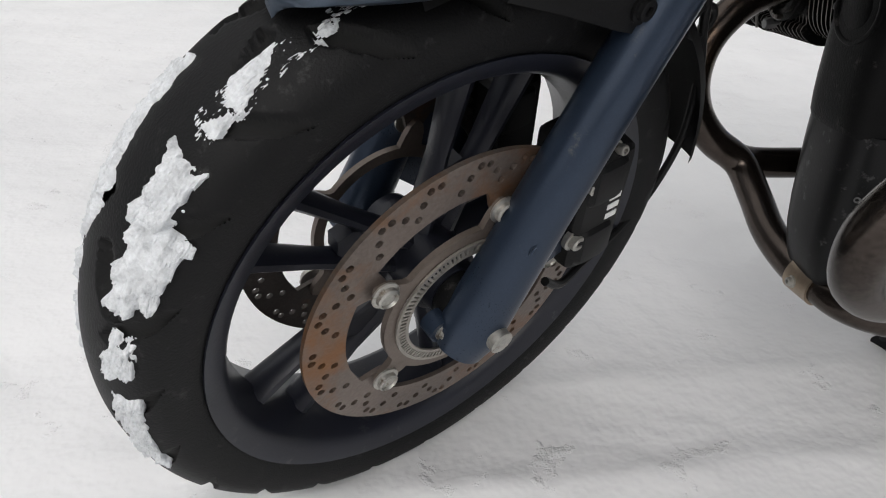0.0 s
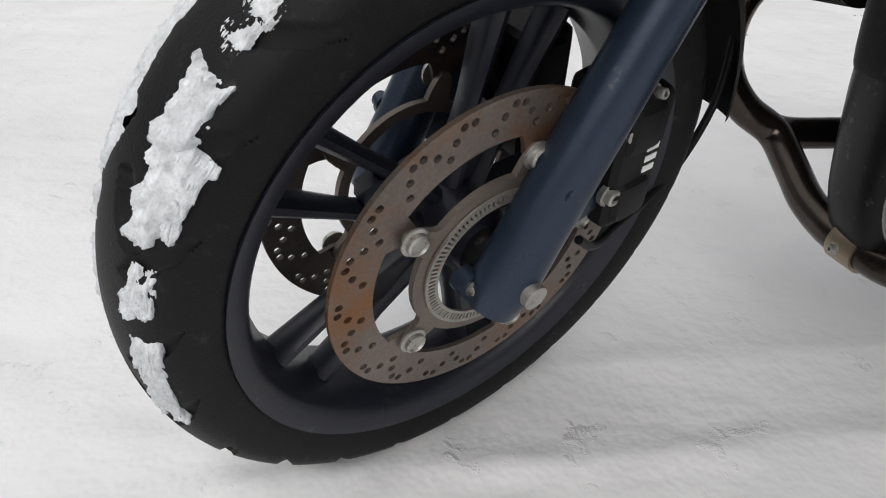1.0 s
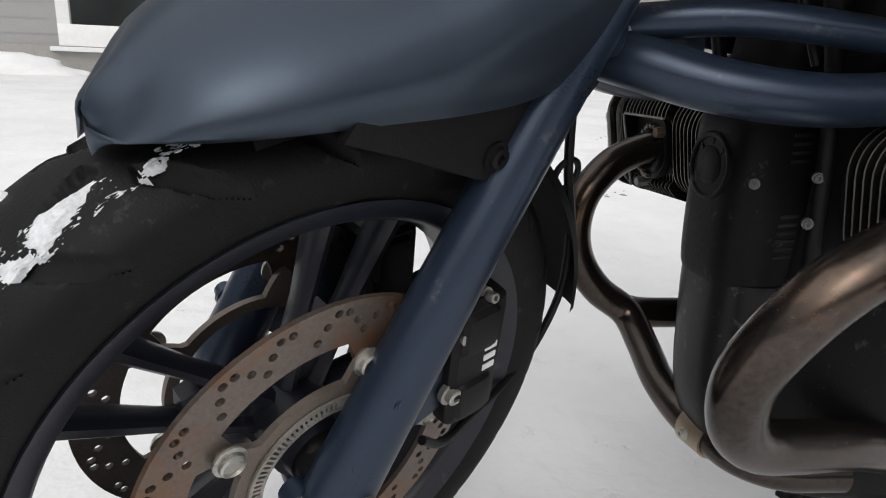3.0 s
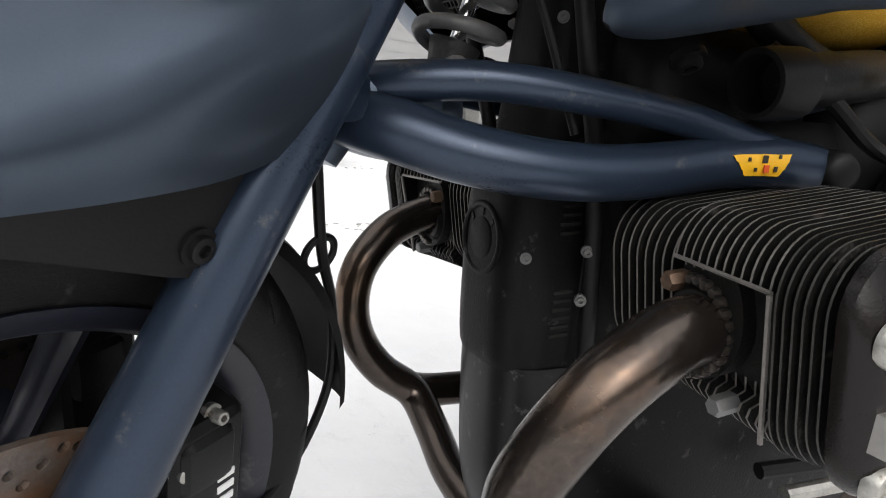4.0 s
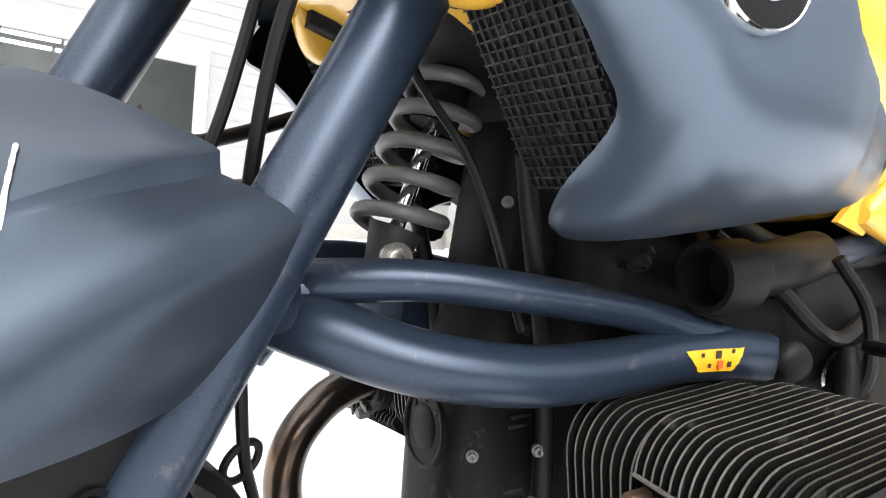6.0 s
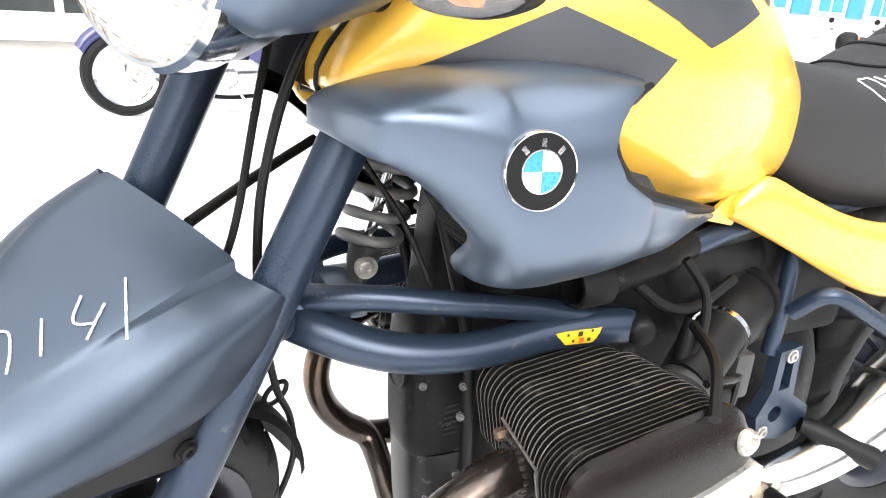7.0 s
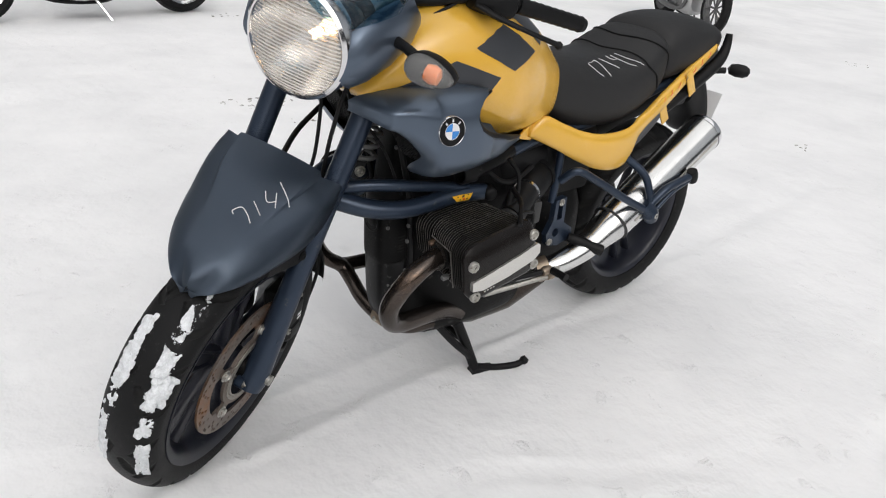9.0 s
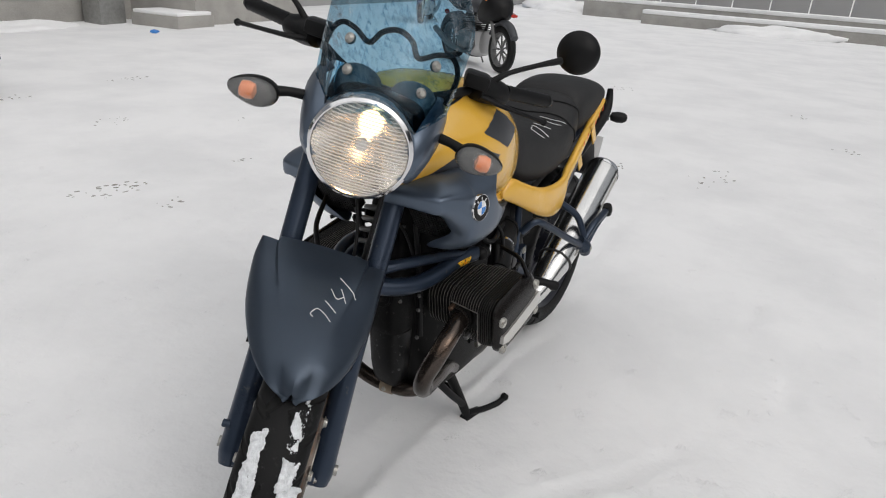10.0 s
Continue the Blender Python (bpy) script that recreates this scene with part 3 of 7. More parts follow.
def inlay(tree, corners, n=12, lift=0.0009):
    """A thin skin laid on a surface between four corners."""
    a, b, c, d = (Vector(q) for q in corners)
    bm = bmesh.new()
    g = [[bm.verts.new(onto(tree, (a * (1 - u) + b * u) * (1 - v) + (d * (1 - u) + c * u) * v, lift)) for u in (i / n for i in range(n + 1))] for v in (j / n for j in range(n + 1))]
    for j in range(n):
        for i in range(n):
            bm.faces.new((g[j][i], g[j][i + 1], g[j + 1][i + 1], g[j + 1][i]))
    return bm


bpy.context.view_layer.update()
TT = tree_of(tank_shell)
for sd in (-1, 1):
    for quad in (((0.325, 0.154, 0.878), (0.474, 0.198, 0.948), (0.583, 0.236, 0.910), (0.545, 0.242, 0.866)),
                 ((0.520, 0.190, 0.967), (0.596, 0.180, 1.004), (0.700, 0.200, 0.954), (0.622, 0.226, 0.921)),
                 ((0.632, 0.160, 1.004), (0.69, 0.120, 1.035), (0.762, 0.14, 0.985), (0.728, 0.176, 0.958))):
        part("stripe", inlay(TT, [B @ Vector((x, sd * y, z)) for x, y, z in quad]), "decal", tank, "dark grey stripe", None, 60)
part("filler_cap", lathe([(0, 0.012), (0.030, 0.012), (0.038, 0.008), (0.040, 0), (0.040, -0.02)], along((0.50, 0, 1.052), (0.50, 0, 1.2)), 32), "alu", tank, "metal filler cap", B)
for sd in (-1, 1):
    tab = [(0.755, 0.722), (0.80, 0.712), (0.83, 0.735), (0.80, 0.76)]
    part("mounting_tab", plate(tab, [], -0.003, 0.003, Matrix.Translation((0, sd * 0.128, 0)) @ WHEEL), "yellow", tank, "", B)

# ---- side panels with the round badge ----
PANEL = [  # x, low z, high z, y at the lower lip, y at the top, outermost y
    (0.283, 0.838, 0.858, 0.100, 0.104, 0.108), (0.291, 0.836, 0.868, 0.165, 0.116, 0.172), (0.303, 0.830, 0.876, 0.214, 0.130, 0.222), (0.320, 0.824, 0.884, 0.222, 0.144, 0.236), (0.345, 0.807, 0.892, 0.224, 0.160, 0.247), (0.370, 0.783, 0.897, 0.222, 0.172, 0.256),
    (0.395, 0.755, 0.900, 0.214, 0.182, 0.262), (0.409, 0.716, 0.902, 0.158, 0.186, 0.264), (0.427, 0.692, 0.903, 0.132, 0.192, 0.266), (0.455, 0.689, 0.904, 0.142, 0.198, 0.268), (0.482, 0.695, 0.903, 0.160, 0.207, 0.269), (0.507, 0.702, 0.900, 0.180, 0.218, 0.268),
    (0.525, 0.707, 0.897, 0.192, 0.226, 0.265), (0.545, 0.712, 0.893, 0.199, 0.230, 0.261), (0.56, 0.716, 0.891, 0.205, 0.230, 0.255), (0.61, 0.724, 0.888, 0.208, 0.220, 0.238), (0.66, 0.738, 0.885, 0.200, 0.204, 0.214), (0.705, 0.746, 0.882, 0.186, 0.186, 0.190)]
TRIM_Z = (0.750, 0.754, 0.773, 0.792, 0.815, 0.840, 0.860, 0.876, 0.892, 0.91)
TRIM_X = (0.705, 0.690, 0.620, 0.549, 0.508, 0.492, 0.497, 0.512, 0.543, 0.546)


def trim_at(z):
    """The rear edge of a side panel, along the tank."""
    for z0, z1, x0, x1 in zip(TRIM_Z, TRIM_Z[1:], TRIM_X, TRIM_X[1:]):
        if z < z1:
            return x0 + (x1 - x0) * max(0.0, (z - z0) / (z1 - z0))
    return TRIM_X[-1]


for sd in (-1, 1):
    panel = group_part("side_panel", "satin slate-blue tank side panel with a round badge")
    secs = []
    for x, a, b, yl, yu, yo in dense(PANEL, 5):
        mid, hz = (a + b) / 2, (b - a) / 2
        ring = []
        for inner in (0, 1):
            for k in range(48):
                u = (-1 + 2 * k / 47) * (-1 if inner else 1)
                end = yl if u < 0 else yu
                y = end + (yo - end) * (1 - abs(u) ** 3.6) ** 0.68
                z = mid + u * hz * (0.97 if inner else 1.0)
                ring.append(Vector((min(x, trim_at(z)), sd * (y - (0.007 if inner else 0.0)), z)))
        secs.append(ring)
    bm = loft(secs)
    bmesh.ops.recalc_face_normals(bm, faces=bm.faces)
    for fc in bm.faces:
        fc.material_index = 1 if fc.normal.y * sd < -0.25 else 0
    shell = part("shell", bm, ["slate", "black"], panel, "satin slate-blue panel shell", B, 50)
    bpy.context.view_layer.update()
    TP = tree_of(shell)
    c, nrm, *_ = TP.find_nearest(B @ Vector((0.419, sd * 0.30, 0.829)))
    bm_ = along(c - nrm * 0.0005, c + nrm) @ Matrix.Scale(0.88, 4)
    part("badge_rim", lathe([(0.0335, 0.003), (0.0342, 0.0055), (0.0352, 0.0060), (0.0365, 0.0035), (0.0365, -0.004)], bm_, 48), "chrome", panel, "chrome badge rim")
    part("badge_ring", lathe([(0.0195, 0.0055), (0.0338, 0.0050), (0.0338, 0)], bm_, 48), "black", panel, "black badge ring")
    part("badge_line", lathe([(0.0185, 0.0048), (0.0185, 0.0062), (0.0198, 0.0062), (0.0198, 0.0048)], bm_, 48), "chrome", panel)
    quarter = lambda a0: [(0, 0)] + [(0.0188 * math.cos(a0 + k * math.pi / 16), 0.0188 * math.sin(a0 + k * math.pi / 16)) for k in range(9)]
    up = (bm_.inverted().to_3x3() @ Vector((0, 0, 1)))
    turn = math.atan2(up.y, up.x)
    for k in range(4):
        part("badge_field", plate(quarter(turn + k * math.pi / 2), [], 0.002, 0.0056, bm_), "white" if k % 2 == (1 if sd < 0 else 0) else "blue", panel)
    for k in (-1, 0, 1):
        a = turn + k * 0.75
        part("badge_mark", box((0.0075, 0.0045, 0.0008), (0, 0, 0), 0, bm_ @ Matrix.Rotation(a, 4, "Z") @ Matrix.Translation((0.0255, 0, 0.0058))), "chrome", panel)
    part("lower_bolt", bolt((0.490, sd * 0.143, 0.679), (0, sd * 0.6, -1), 0.009, 0.008), "engine", panel, "", B)
    trim = [(0.540, 0.246, 0.890), (0.512, 0.250, 0.876), (0.497, 0.254, 0.860), (0.492, 0.258, 0.840), (0.508, 0.259, 0.815), (0.549, 0.250, 0.792), (0.624, 0.232, 0.773), (0.700, 0.192, 0.754)]
    part("rubber_trim", tube([(x + 0.004, sd * (y - 0.008), z) for x, y, z in trim], [0.003, 0.006, 0.009, 0.0105, 0.0105, 0.009, 0.007, 0.003], 12), "black", panel, "black rubber trim", B)

# ---- oil cooler and ducts behind the panels ----
for sd in (-1, 1):
    cooler = group_part("oil_cooler", "black finned oil cooler")
    m = Matrix.Translation((0.406, sd * 0.144, 0.800)) @ Matrix.Rotation(radians(-32), 4, "Y")
    part("core", box((0.036, 0.100, 0.176), (0, 0, 0.006), 0.005, m), "radiator", cooler, "", B)
    for k in range(24):
        part("cooling_fin", box((0.041, 0.101, 0.0014), (0, 0, -0.079 + k * 0.0074), 0, m), "radiator", cooler, "", B)
    for k in range(13):
        part("cooling_bar", box((0.0415, 0.0014, 0.174), (0, -0.047 + k * 0.0078, 0.006), 0, m), "radiator", cooler, "", B)
    part("hose", tube([(0.425, sd * 0.092, 0.745), (0.445, sd * 0.086, 0.68), (0.468, sd * 0.082, 0.60), (0.478, sd * 0.082, 0.52), (0.482, sd * 0.085, 0.40)], 0.0075, 12), "black", cooler, "", B)

# ---- seats ----
rider = group_part("rider_seat", "black vinyl rider seat with chalked digits")
seat_ob = part("cushion", body([(0.845, 0, 0.78, 0.890, 0.112), (0.868, 0, 0.752, 0.908, 0.138), (0.93, 0, 0.720, 0.908, 0.147), (1.04, 0, 0.698, 0.895, 0.155), (1.13, 0, 0.697, 0.890, 0.157),
                       (1.19, 0, 0.708, 0.900, 0.156), (1.25, 0, 0.728, 0.932, 0.151), (1.31, 0, 0.765, 0.952, 0.139), (1.335, 0, 0.80, 0.940, 0.12)], 44, 3.0), "seat", rider, "black vinyl rider cushion", B, 60)
pillion = group_part("pillion_seat", "black vinyl pillion seat")
part("cushion", body([(1.315, 0, 0.82, 0.945, 0.118), (1.345, 0, 0.795, 0.972, 0.136), (1.43, 0, 0.812, 0.985, 0.140), (1.52, 0, 0.842, 0.982, 0.134), (1.60, 0, 0.87, 0.962, 0.12), (1.635, 0, 0.89, 0.940, 0.095)], 44, 3.0), "seat", pillion, "black vinyl pillion cushion", B, 60)
bpy.context.view_layer.update()
SEAT = tree_of(seat_ob)
for seam in (((1.180, 0.0, 0.90), (1.197, 0.077, 0.90), (1.212, 0.128, 0.885), (1.222, 0.146, 0.868), (1.257, 0.152, 0.845), (1.285, 0.150, 0.80)), ((1.242, 0.0, 0.93), (1.255, 0.068, 0.93), (1.281, 0.120, 0.92), (1.315, 0.138, 0.895), (1.335, 0.135, 0.85))):
    row = [(x, -y, z) for x, y, z in seam[:0:-1]] + list(seam)
    part("seam", tube([onto(SEAT, B @ Vector(q), 0.0012) for q in curve_points(row, 6)], 0.0028, 6, 1), "black", rider, "stitched seam")

# ---- tail: yellow side covers, rails, lamp, plate ----
SIDE = [(0.79, 0.722, 0.742, 0.135), (0.83, 0.705, 0.775, 0.148), (0.89, 0.676, 0.752, 0.162), (0.96, 0.640, 0.725, 0.172), (1.03, 0.610, 0.710, 0.178), (1.10, 0.594, 0.707, 0.180), (1.155, 0.598, 0.712, 0.178),
        (1.185, 0.625, 0.722, 0.174), (1.205, 0.668, 0.732, 0.169), (1.25, 0.702, 0.752, 0.164), (1.32, 0.738, 0.795, 0.158), (1.42, 0.802, 0.845, 0.148), (1.52, 0.862, 0.892, 0.137), (1.57, 0.890, 0.912, 0.130)]
for sd in (-1, 1):
    cov = group_part("tail_cover", "yellow tail side cover with strips of tape")
    part("shell", body([(x, sd * (y - 0.008), a, b, 0.014) for x, a, b, y in SIDE], 24, 2.3), "yellow", cov, "glossy yellow tail cover", B, 60)
    part("lower_insert", body([(1.19, sd * 0.163, 0.655, 0.70, 0.006), (1.21, sd * 0.161, 0.648, 0.712, 0.009), (1.30, sd * 0.154, 0.705, 0.762, 0.009), (1.345, sd * 0.148, 0.755, 0.79, 0.006)], 16, 3), "decal", cov, "dark grey insert", B)
    for k, x in enumerate((1.315, 1.43)):
        z = 0.742 + (x - 1.32) * 0.62
        part("tape_strip", box((0.030, 0.004, 0.085), (0, 0, 0), 0.001, Matrix.Translation((x, sd * (0.206 - 0.034 * x), z)) @ Matrix.Rotation(radians(-34), 4, "Y")), "yellow", cov, "strip of yellow tape", B)
    for k in range(9):
        x = 1.27 + k * 0.032
        z = 0.748 + (x - 1.27) * 0.615
        part("ink_mark", tube([(x, sd * (0.216 - 0.04 * x), z - 0.006), (x + 0.005, sd * (0.216 - 0.04 * x), z + 0.002), (x + 0.002 + 0.006 * (k % 2), sd * (0.2145 - 0.04 * x), z + 0.011)], 0.0012, 5, 3), "orange" if k % 4 else "ink", cov, "", B)
    rail = group_part("grab_rail", "black plastic grab rail")
    part("bar", tube([(1.20, sd * 0.128, 0.67), (1.32, sd * 0.132, 0.715), (1.45, sd * 0.135, 0.78), (1.55, sd * 0.138, 0.835), (1.60, sd * 0.136, 0.868), (1.618, sd * 0.134, 0.905), (1.620, sd * 0.132, 0.940)], [0.012, 0.016, 0.019, 0.020, 0.018, 0.014, 0.010], 14), "black", rail, "", B)
    ind = group_part("rear_indicator", "black rear indicator on a short stalk")
    part("stalk", tube([(1.63, sd * 0.07, 0.812), (1.68, sd * 0.12, 0.820)], 0.010, 12, 1), "black", ind, "", B)
    part("housing", lathe([(0, -0.038), (0.016, -0.03), (0.021, -0.008), (0.02, 0.014), (0.012, 0.028), (0, 0.032)], along((1.698, sd * 0.158, 0.826), (1.733, sd * 0.228, 0.822)), 20), "black", ind, "", B)
    part("lens", lathe([(0, -0.012), (0.018, -0.008), (0.019, 0)], along((1.708, sd * 0.156, 0.824), (1.66, sd * 0.156, 0.824)), 20), "amber", ind, "", B)
tail = group_part("tail_section", "black rear mudguard with tail lamp")
part("tail_hump", body([(1.52, 0, 0.80, 0.90, 0.10), (1.62, 0, 0.80, 0.91, 0.095), (1.69, 0, 0.81, 0.895, 0.075), (1.715, 0, 0.83, 0.87, 0.05)], 24, 3), "black", tail, "", B)
part("tail_lamp", lathe([(0, 0.03), (0.03, 0.024), (0.044, 0.008), (0.046, -0.02)], along((1.70, 0, 0.835), (1.80, 0, 0.83)), 28), "tail", tail, "red tail lens", B)
part("rear_flap", body([(1.60, 0, 0.70, 0.82, 0.075), (1.66, 0, 0.64, 0.80, 0.075), (1.70, 0, 0.585, 0.74, 0.078), (1.725, 0, 0.57, 0.66, 0.078)], 20, 4), "black", tail, "", B)
plate_m = Matrix.Translation((1.742, 0, 0.67)) @ Matrix.Rotation(radians(18), 4, "Y")
part("number_plate", box((0.003, 0.18, 0.12), (0, 0, 0), 0.001, plate_m), "white", tail, "blank plate with grey bars", B)
for k in range(2):
    part("plate_bar", box((0.001, 0.13 - 0.05 * k, 0.022), (0.0022, 0, -0.02 + 0.045 * k), 0, plate_m), "ink", tail, "", B)

# ---- chalk digits on the seat ----
STROKES = [((1.0323, -0.141), (1.0152, -0.134), (0.998, -0.112), (1.020, -0.103), (1.0433, -0.0954), (1.052, -0.128), (1.062, -0.142)), ((1.072, -0.0825), (1.088, -0.105), (1.112, -0.1255)), ((1.121, -0.066), (1.121, -0.0885), (1.140, -0.092)), ((1.141, -0.066), (1.1425, -0.089), (1.158, -0.117), (1.180, -0.132)), ((1.163, -0.062), (1.173, -0.1005), (1.2036, -0.138))]


def chalk(tree, strokes, parent, m, bow=0.0):
    """White crayon strokes laid on a surface from above."""
    for st in strokes:
        pts = []
        for q in curve_points([(x, y, 0) for x, y in st], 12):
            hit = tree.ray_cast(m @ Vector((q[0], q[1], 1.2)), m.to_3x3() @ Vector((0, 0, -1)))
            if hit[0] is not None:
                pts.append(hit[0] + hit[1] * (0.0012 if (m.to_3x3().inverted() @ hit[1]).z > 0 else -0.0012))
        part("chalk_stroke", tube(pts, [0.0011 + 0.0002 * math.sin(k * 2.1) for k in range(len(pts))], 5, 1), "chalk", parent, "white crayon stroke")


chalk(SEAT, STROKES, rider, B)


# ---- engine ----
engine = group_part("engine", "dark grey air-cooled flat-twin engine")


def block(rows, n=28, p=4.0, y0=0.0):
    """A casting over rows of z, front x, rear x, half width."""
    secs = []
    for z, a, b, w in dense(rows, 3):
        ring = ring_at(0, 0, 0, 1, 1, n, p)
        secs.append([Vector(((a + b) / 2 + q.z * (b - a) / 2, y0 + q.y * w, z)) for q in ring])
    return loft(secs)


part("crankcase", block([(0.175, 0.50, 0.92, 0.085), (0.20, 0.49, 0.95, 0.11), (0.30, 0.475, 0.97, 0.115), (0.42, 0.475, 0.98, 0.115), (0.56, 0.48, 0.98, 0.11), (0.62, 0.49, 0.94, 0.10), (0.645, 0.51, 0.90, 0.09)], 28, 3.0), "engine", engine, "dark grey crankcase", B)
part("front_cover", block([(0.205, 0.472, 0.540, 0.030), (0.225, 0.448, 0.540, 0.042), (0.280, 0.432, 0.540, 0.052), (0.370, 0.426, 0.540, 0.057), (0.410, 0.425, 0.540, 0.058)], 36, 3.4, 0.002), "lowcase", engine, "satin lower front cover", B)
part("alternator_cover", block([(0.405, 0.428, 0.540, 0.052), (0.412, 0.421, 0.540, 0.056), (0.470, 0.418, 0.540, 0.058), (0.555, 0.419, 0.540, 0.057), (0.585, 0.427, 0.540, 0.054), (0.610, 0.438, 0.540, 0.050), (0.710, 0.448, 0.540, 0.048), (0.810, 0.460, 0.540, 0.046), (0.870, 0.470, 0.540, 0.044)], 36, 3.4, 0.002), "engine", engine, "black front cover with raised ring", B)
em = along((0.4190, 0.003, 0.520), (0.0, 0.003, 0.520))
part("cover_ring", lathe([(0.0285, -0.006), (0.0285, 0.0012), (0.030, 0.0022), (0.0325, 0.0022), (0.034, 0.0012), (0.034, -0.006)], em, 48), "engine", engine, "", B)
part("cover_disc", lathe([(0, 0.0018), (0.018, 0.0018), (0.0195, 0.0008), (0.0195, -0.006)], em, 40), "engine", engine, "", B)
for k in (-1, 0, 1):
    part("cover_mark", box((0.006, 0.004, 0.001), (0, 0, 0), 0, em @ Matrix.Rotation(k * 0.8 + math.pi / 2, 4, "Z") @ Matrix.Translation((0.024, 0, 0.0008))), "engine", engine, "", B)
for sd in (-1, 1):
    for z0 in (0.452, 0.545):
        for k in range(6):
            # flush dark strips; the shade of the slot openings is in their colour
            part("vent_slot", box((0.020, 0.004, 0.0035), (0, 0, 0), 0.0008, Matrix.Translation((0.472, 0.002 + sd * 0.0570, z0 - 0.010 + k * 0.008)) @ Matrix.Rotation(radians(-4), 4, "Y")), "groove", engine, "", B)
    for q, w in (((0.455, 0.002 + sd * 0.038, 0.712), (-0.7, sd, 0)), ((0.434, 0.002 + sd * 0.051, 0.512), (-0.7, sd, 0)), ((0.470, sd * 0.084, 0.525), (-0.6, sd, 0)), ((0.469, sd * 0.084, 0.483), (-0.6, sd, 0)), ((0.469, sd * 0.084, 0.40), (-0.6, sd, 0)),
                 ((0.447, 0.002 + sd * 0.047, 0.345), (-0.8, sd, 0)), ((0.448, 0.002 + sd * 0.045, 0.295), (-0.8, sd, 0)), ((0.456, 0.002 + sd * 0.034, 0.245), (-0.9, sd, 0)), ((0.475, sd * 0.035, 0.215), (-0.9, sd * 0.6, -0.3))):
        part("case_bolt", bolt(q, w, 0.0034, 0.005), "spring", engine, "", B)
part("sump", block([(0.165, 0.56, 0.80, 0.055), (0.178, 0.54, 0.82, 0.072), (0.20, 0.52, 0.84, 0.085)], 24, 5), "fin", engine, "ribbed sump", B)
for k in range(7):
    part("sump_rib", box((0.22, 0.004, 0.016), (0.67, -0.045 + k * 0.015, 0.165), 0.001), "fin", engine, "", B)
part("gearbox", block([(0.25, 0.90, 1.10, 0.08), (0.30, 0.88, 1.13, 0.10), (0.45, 0.88, 1.13, 0.10), (0.55, 0.90, 1.08, 0.085)]), "engine", engine, "", B)
part("starter_cover", block([(0.60, 0.50, 0.72, 0.085), (0.64, 0.50, 0.74, 0.09), (0.70, 0.50, 0.72, 0.08), (0.72, 0.52, 0.68, 0.06)], 24, 4), "black", engine, "", B)

# cylinders: each fin a sheet across the cylinder's axis
TIP = radians(10.5)
HEAD = Matrix(((math.cos(TIP), 0, -math.sin(TIP), 0.5585), (0, 1, 0, 0), (math.sin(TIP), 0, math.cos(TIP), 0.528), (0, 0, 0, 1)))


def slab(hx, hz, r, n=6, dx=0.0, dz=0.0, drop=(0.0, 0.0), notch=0.0):
    """A rounded rectangle; drop lowers its top at the front and the rear, notch cuts the port's recess into its front."""
    res = []
    for cx, cz, a0 in ((hx - r, hz - r, 0), (-hx + r, hz - r, 90), (-hx + r, -hz + r, 180), (hx - r, -hz + r, 270)):
        for k in range(n + 1):
            a = radians(a0 + 90 * k / n)
            x, z = cx + r * math.cos(a), cz + r * math.sin(a)
            if z > 0:
                z -= (drop[0] + (drop[1] - drop[0]) * (x + hx) / (2 * hx)) * min(1.0, z / (hz - r))
            res.append((x + dx, z + dz))
        if notch and a0 == 90:
            res += [(-hx + dx, 0.034), (notch, 0.032), (notch, -0.048), (-hx + dx + 0.006, -0.050)]
            cut = [q for q in res if q[1] >= 0.034 or q[0] > notch - 0.001 or q[1] <= -0.05]
            res = cut
    return res if not notch else [q for q in res if q[1] < -0.050 or q[1] > 0.031 or q[0] >= notch - 0.0001 or abs(q[1] + 0.050) < 1e-6]


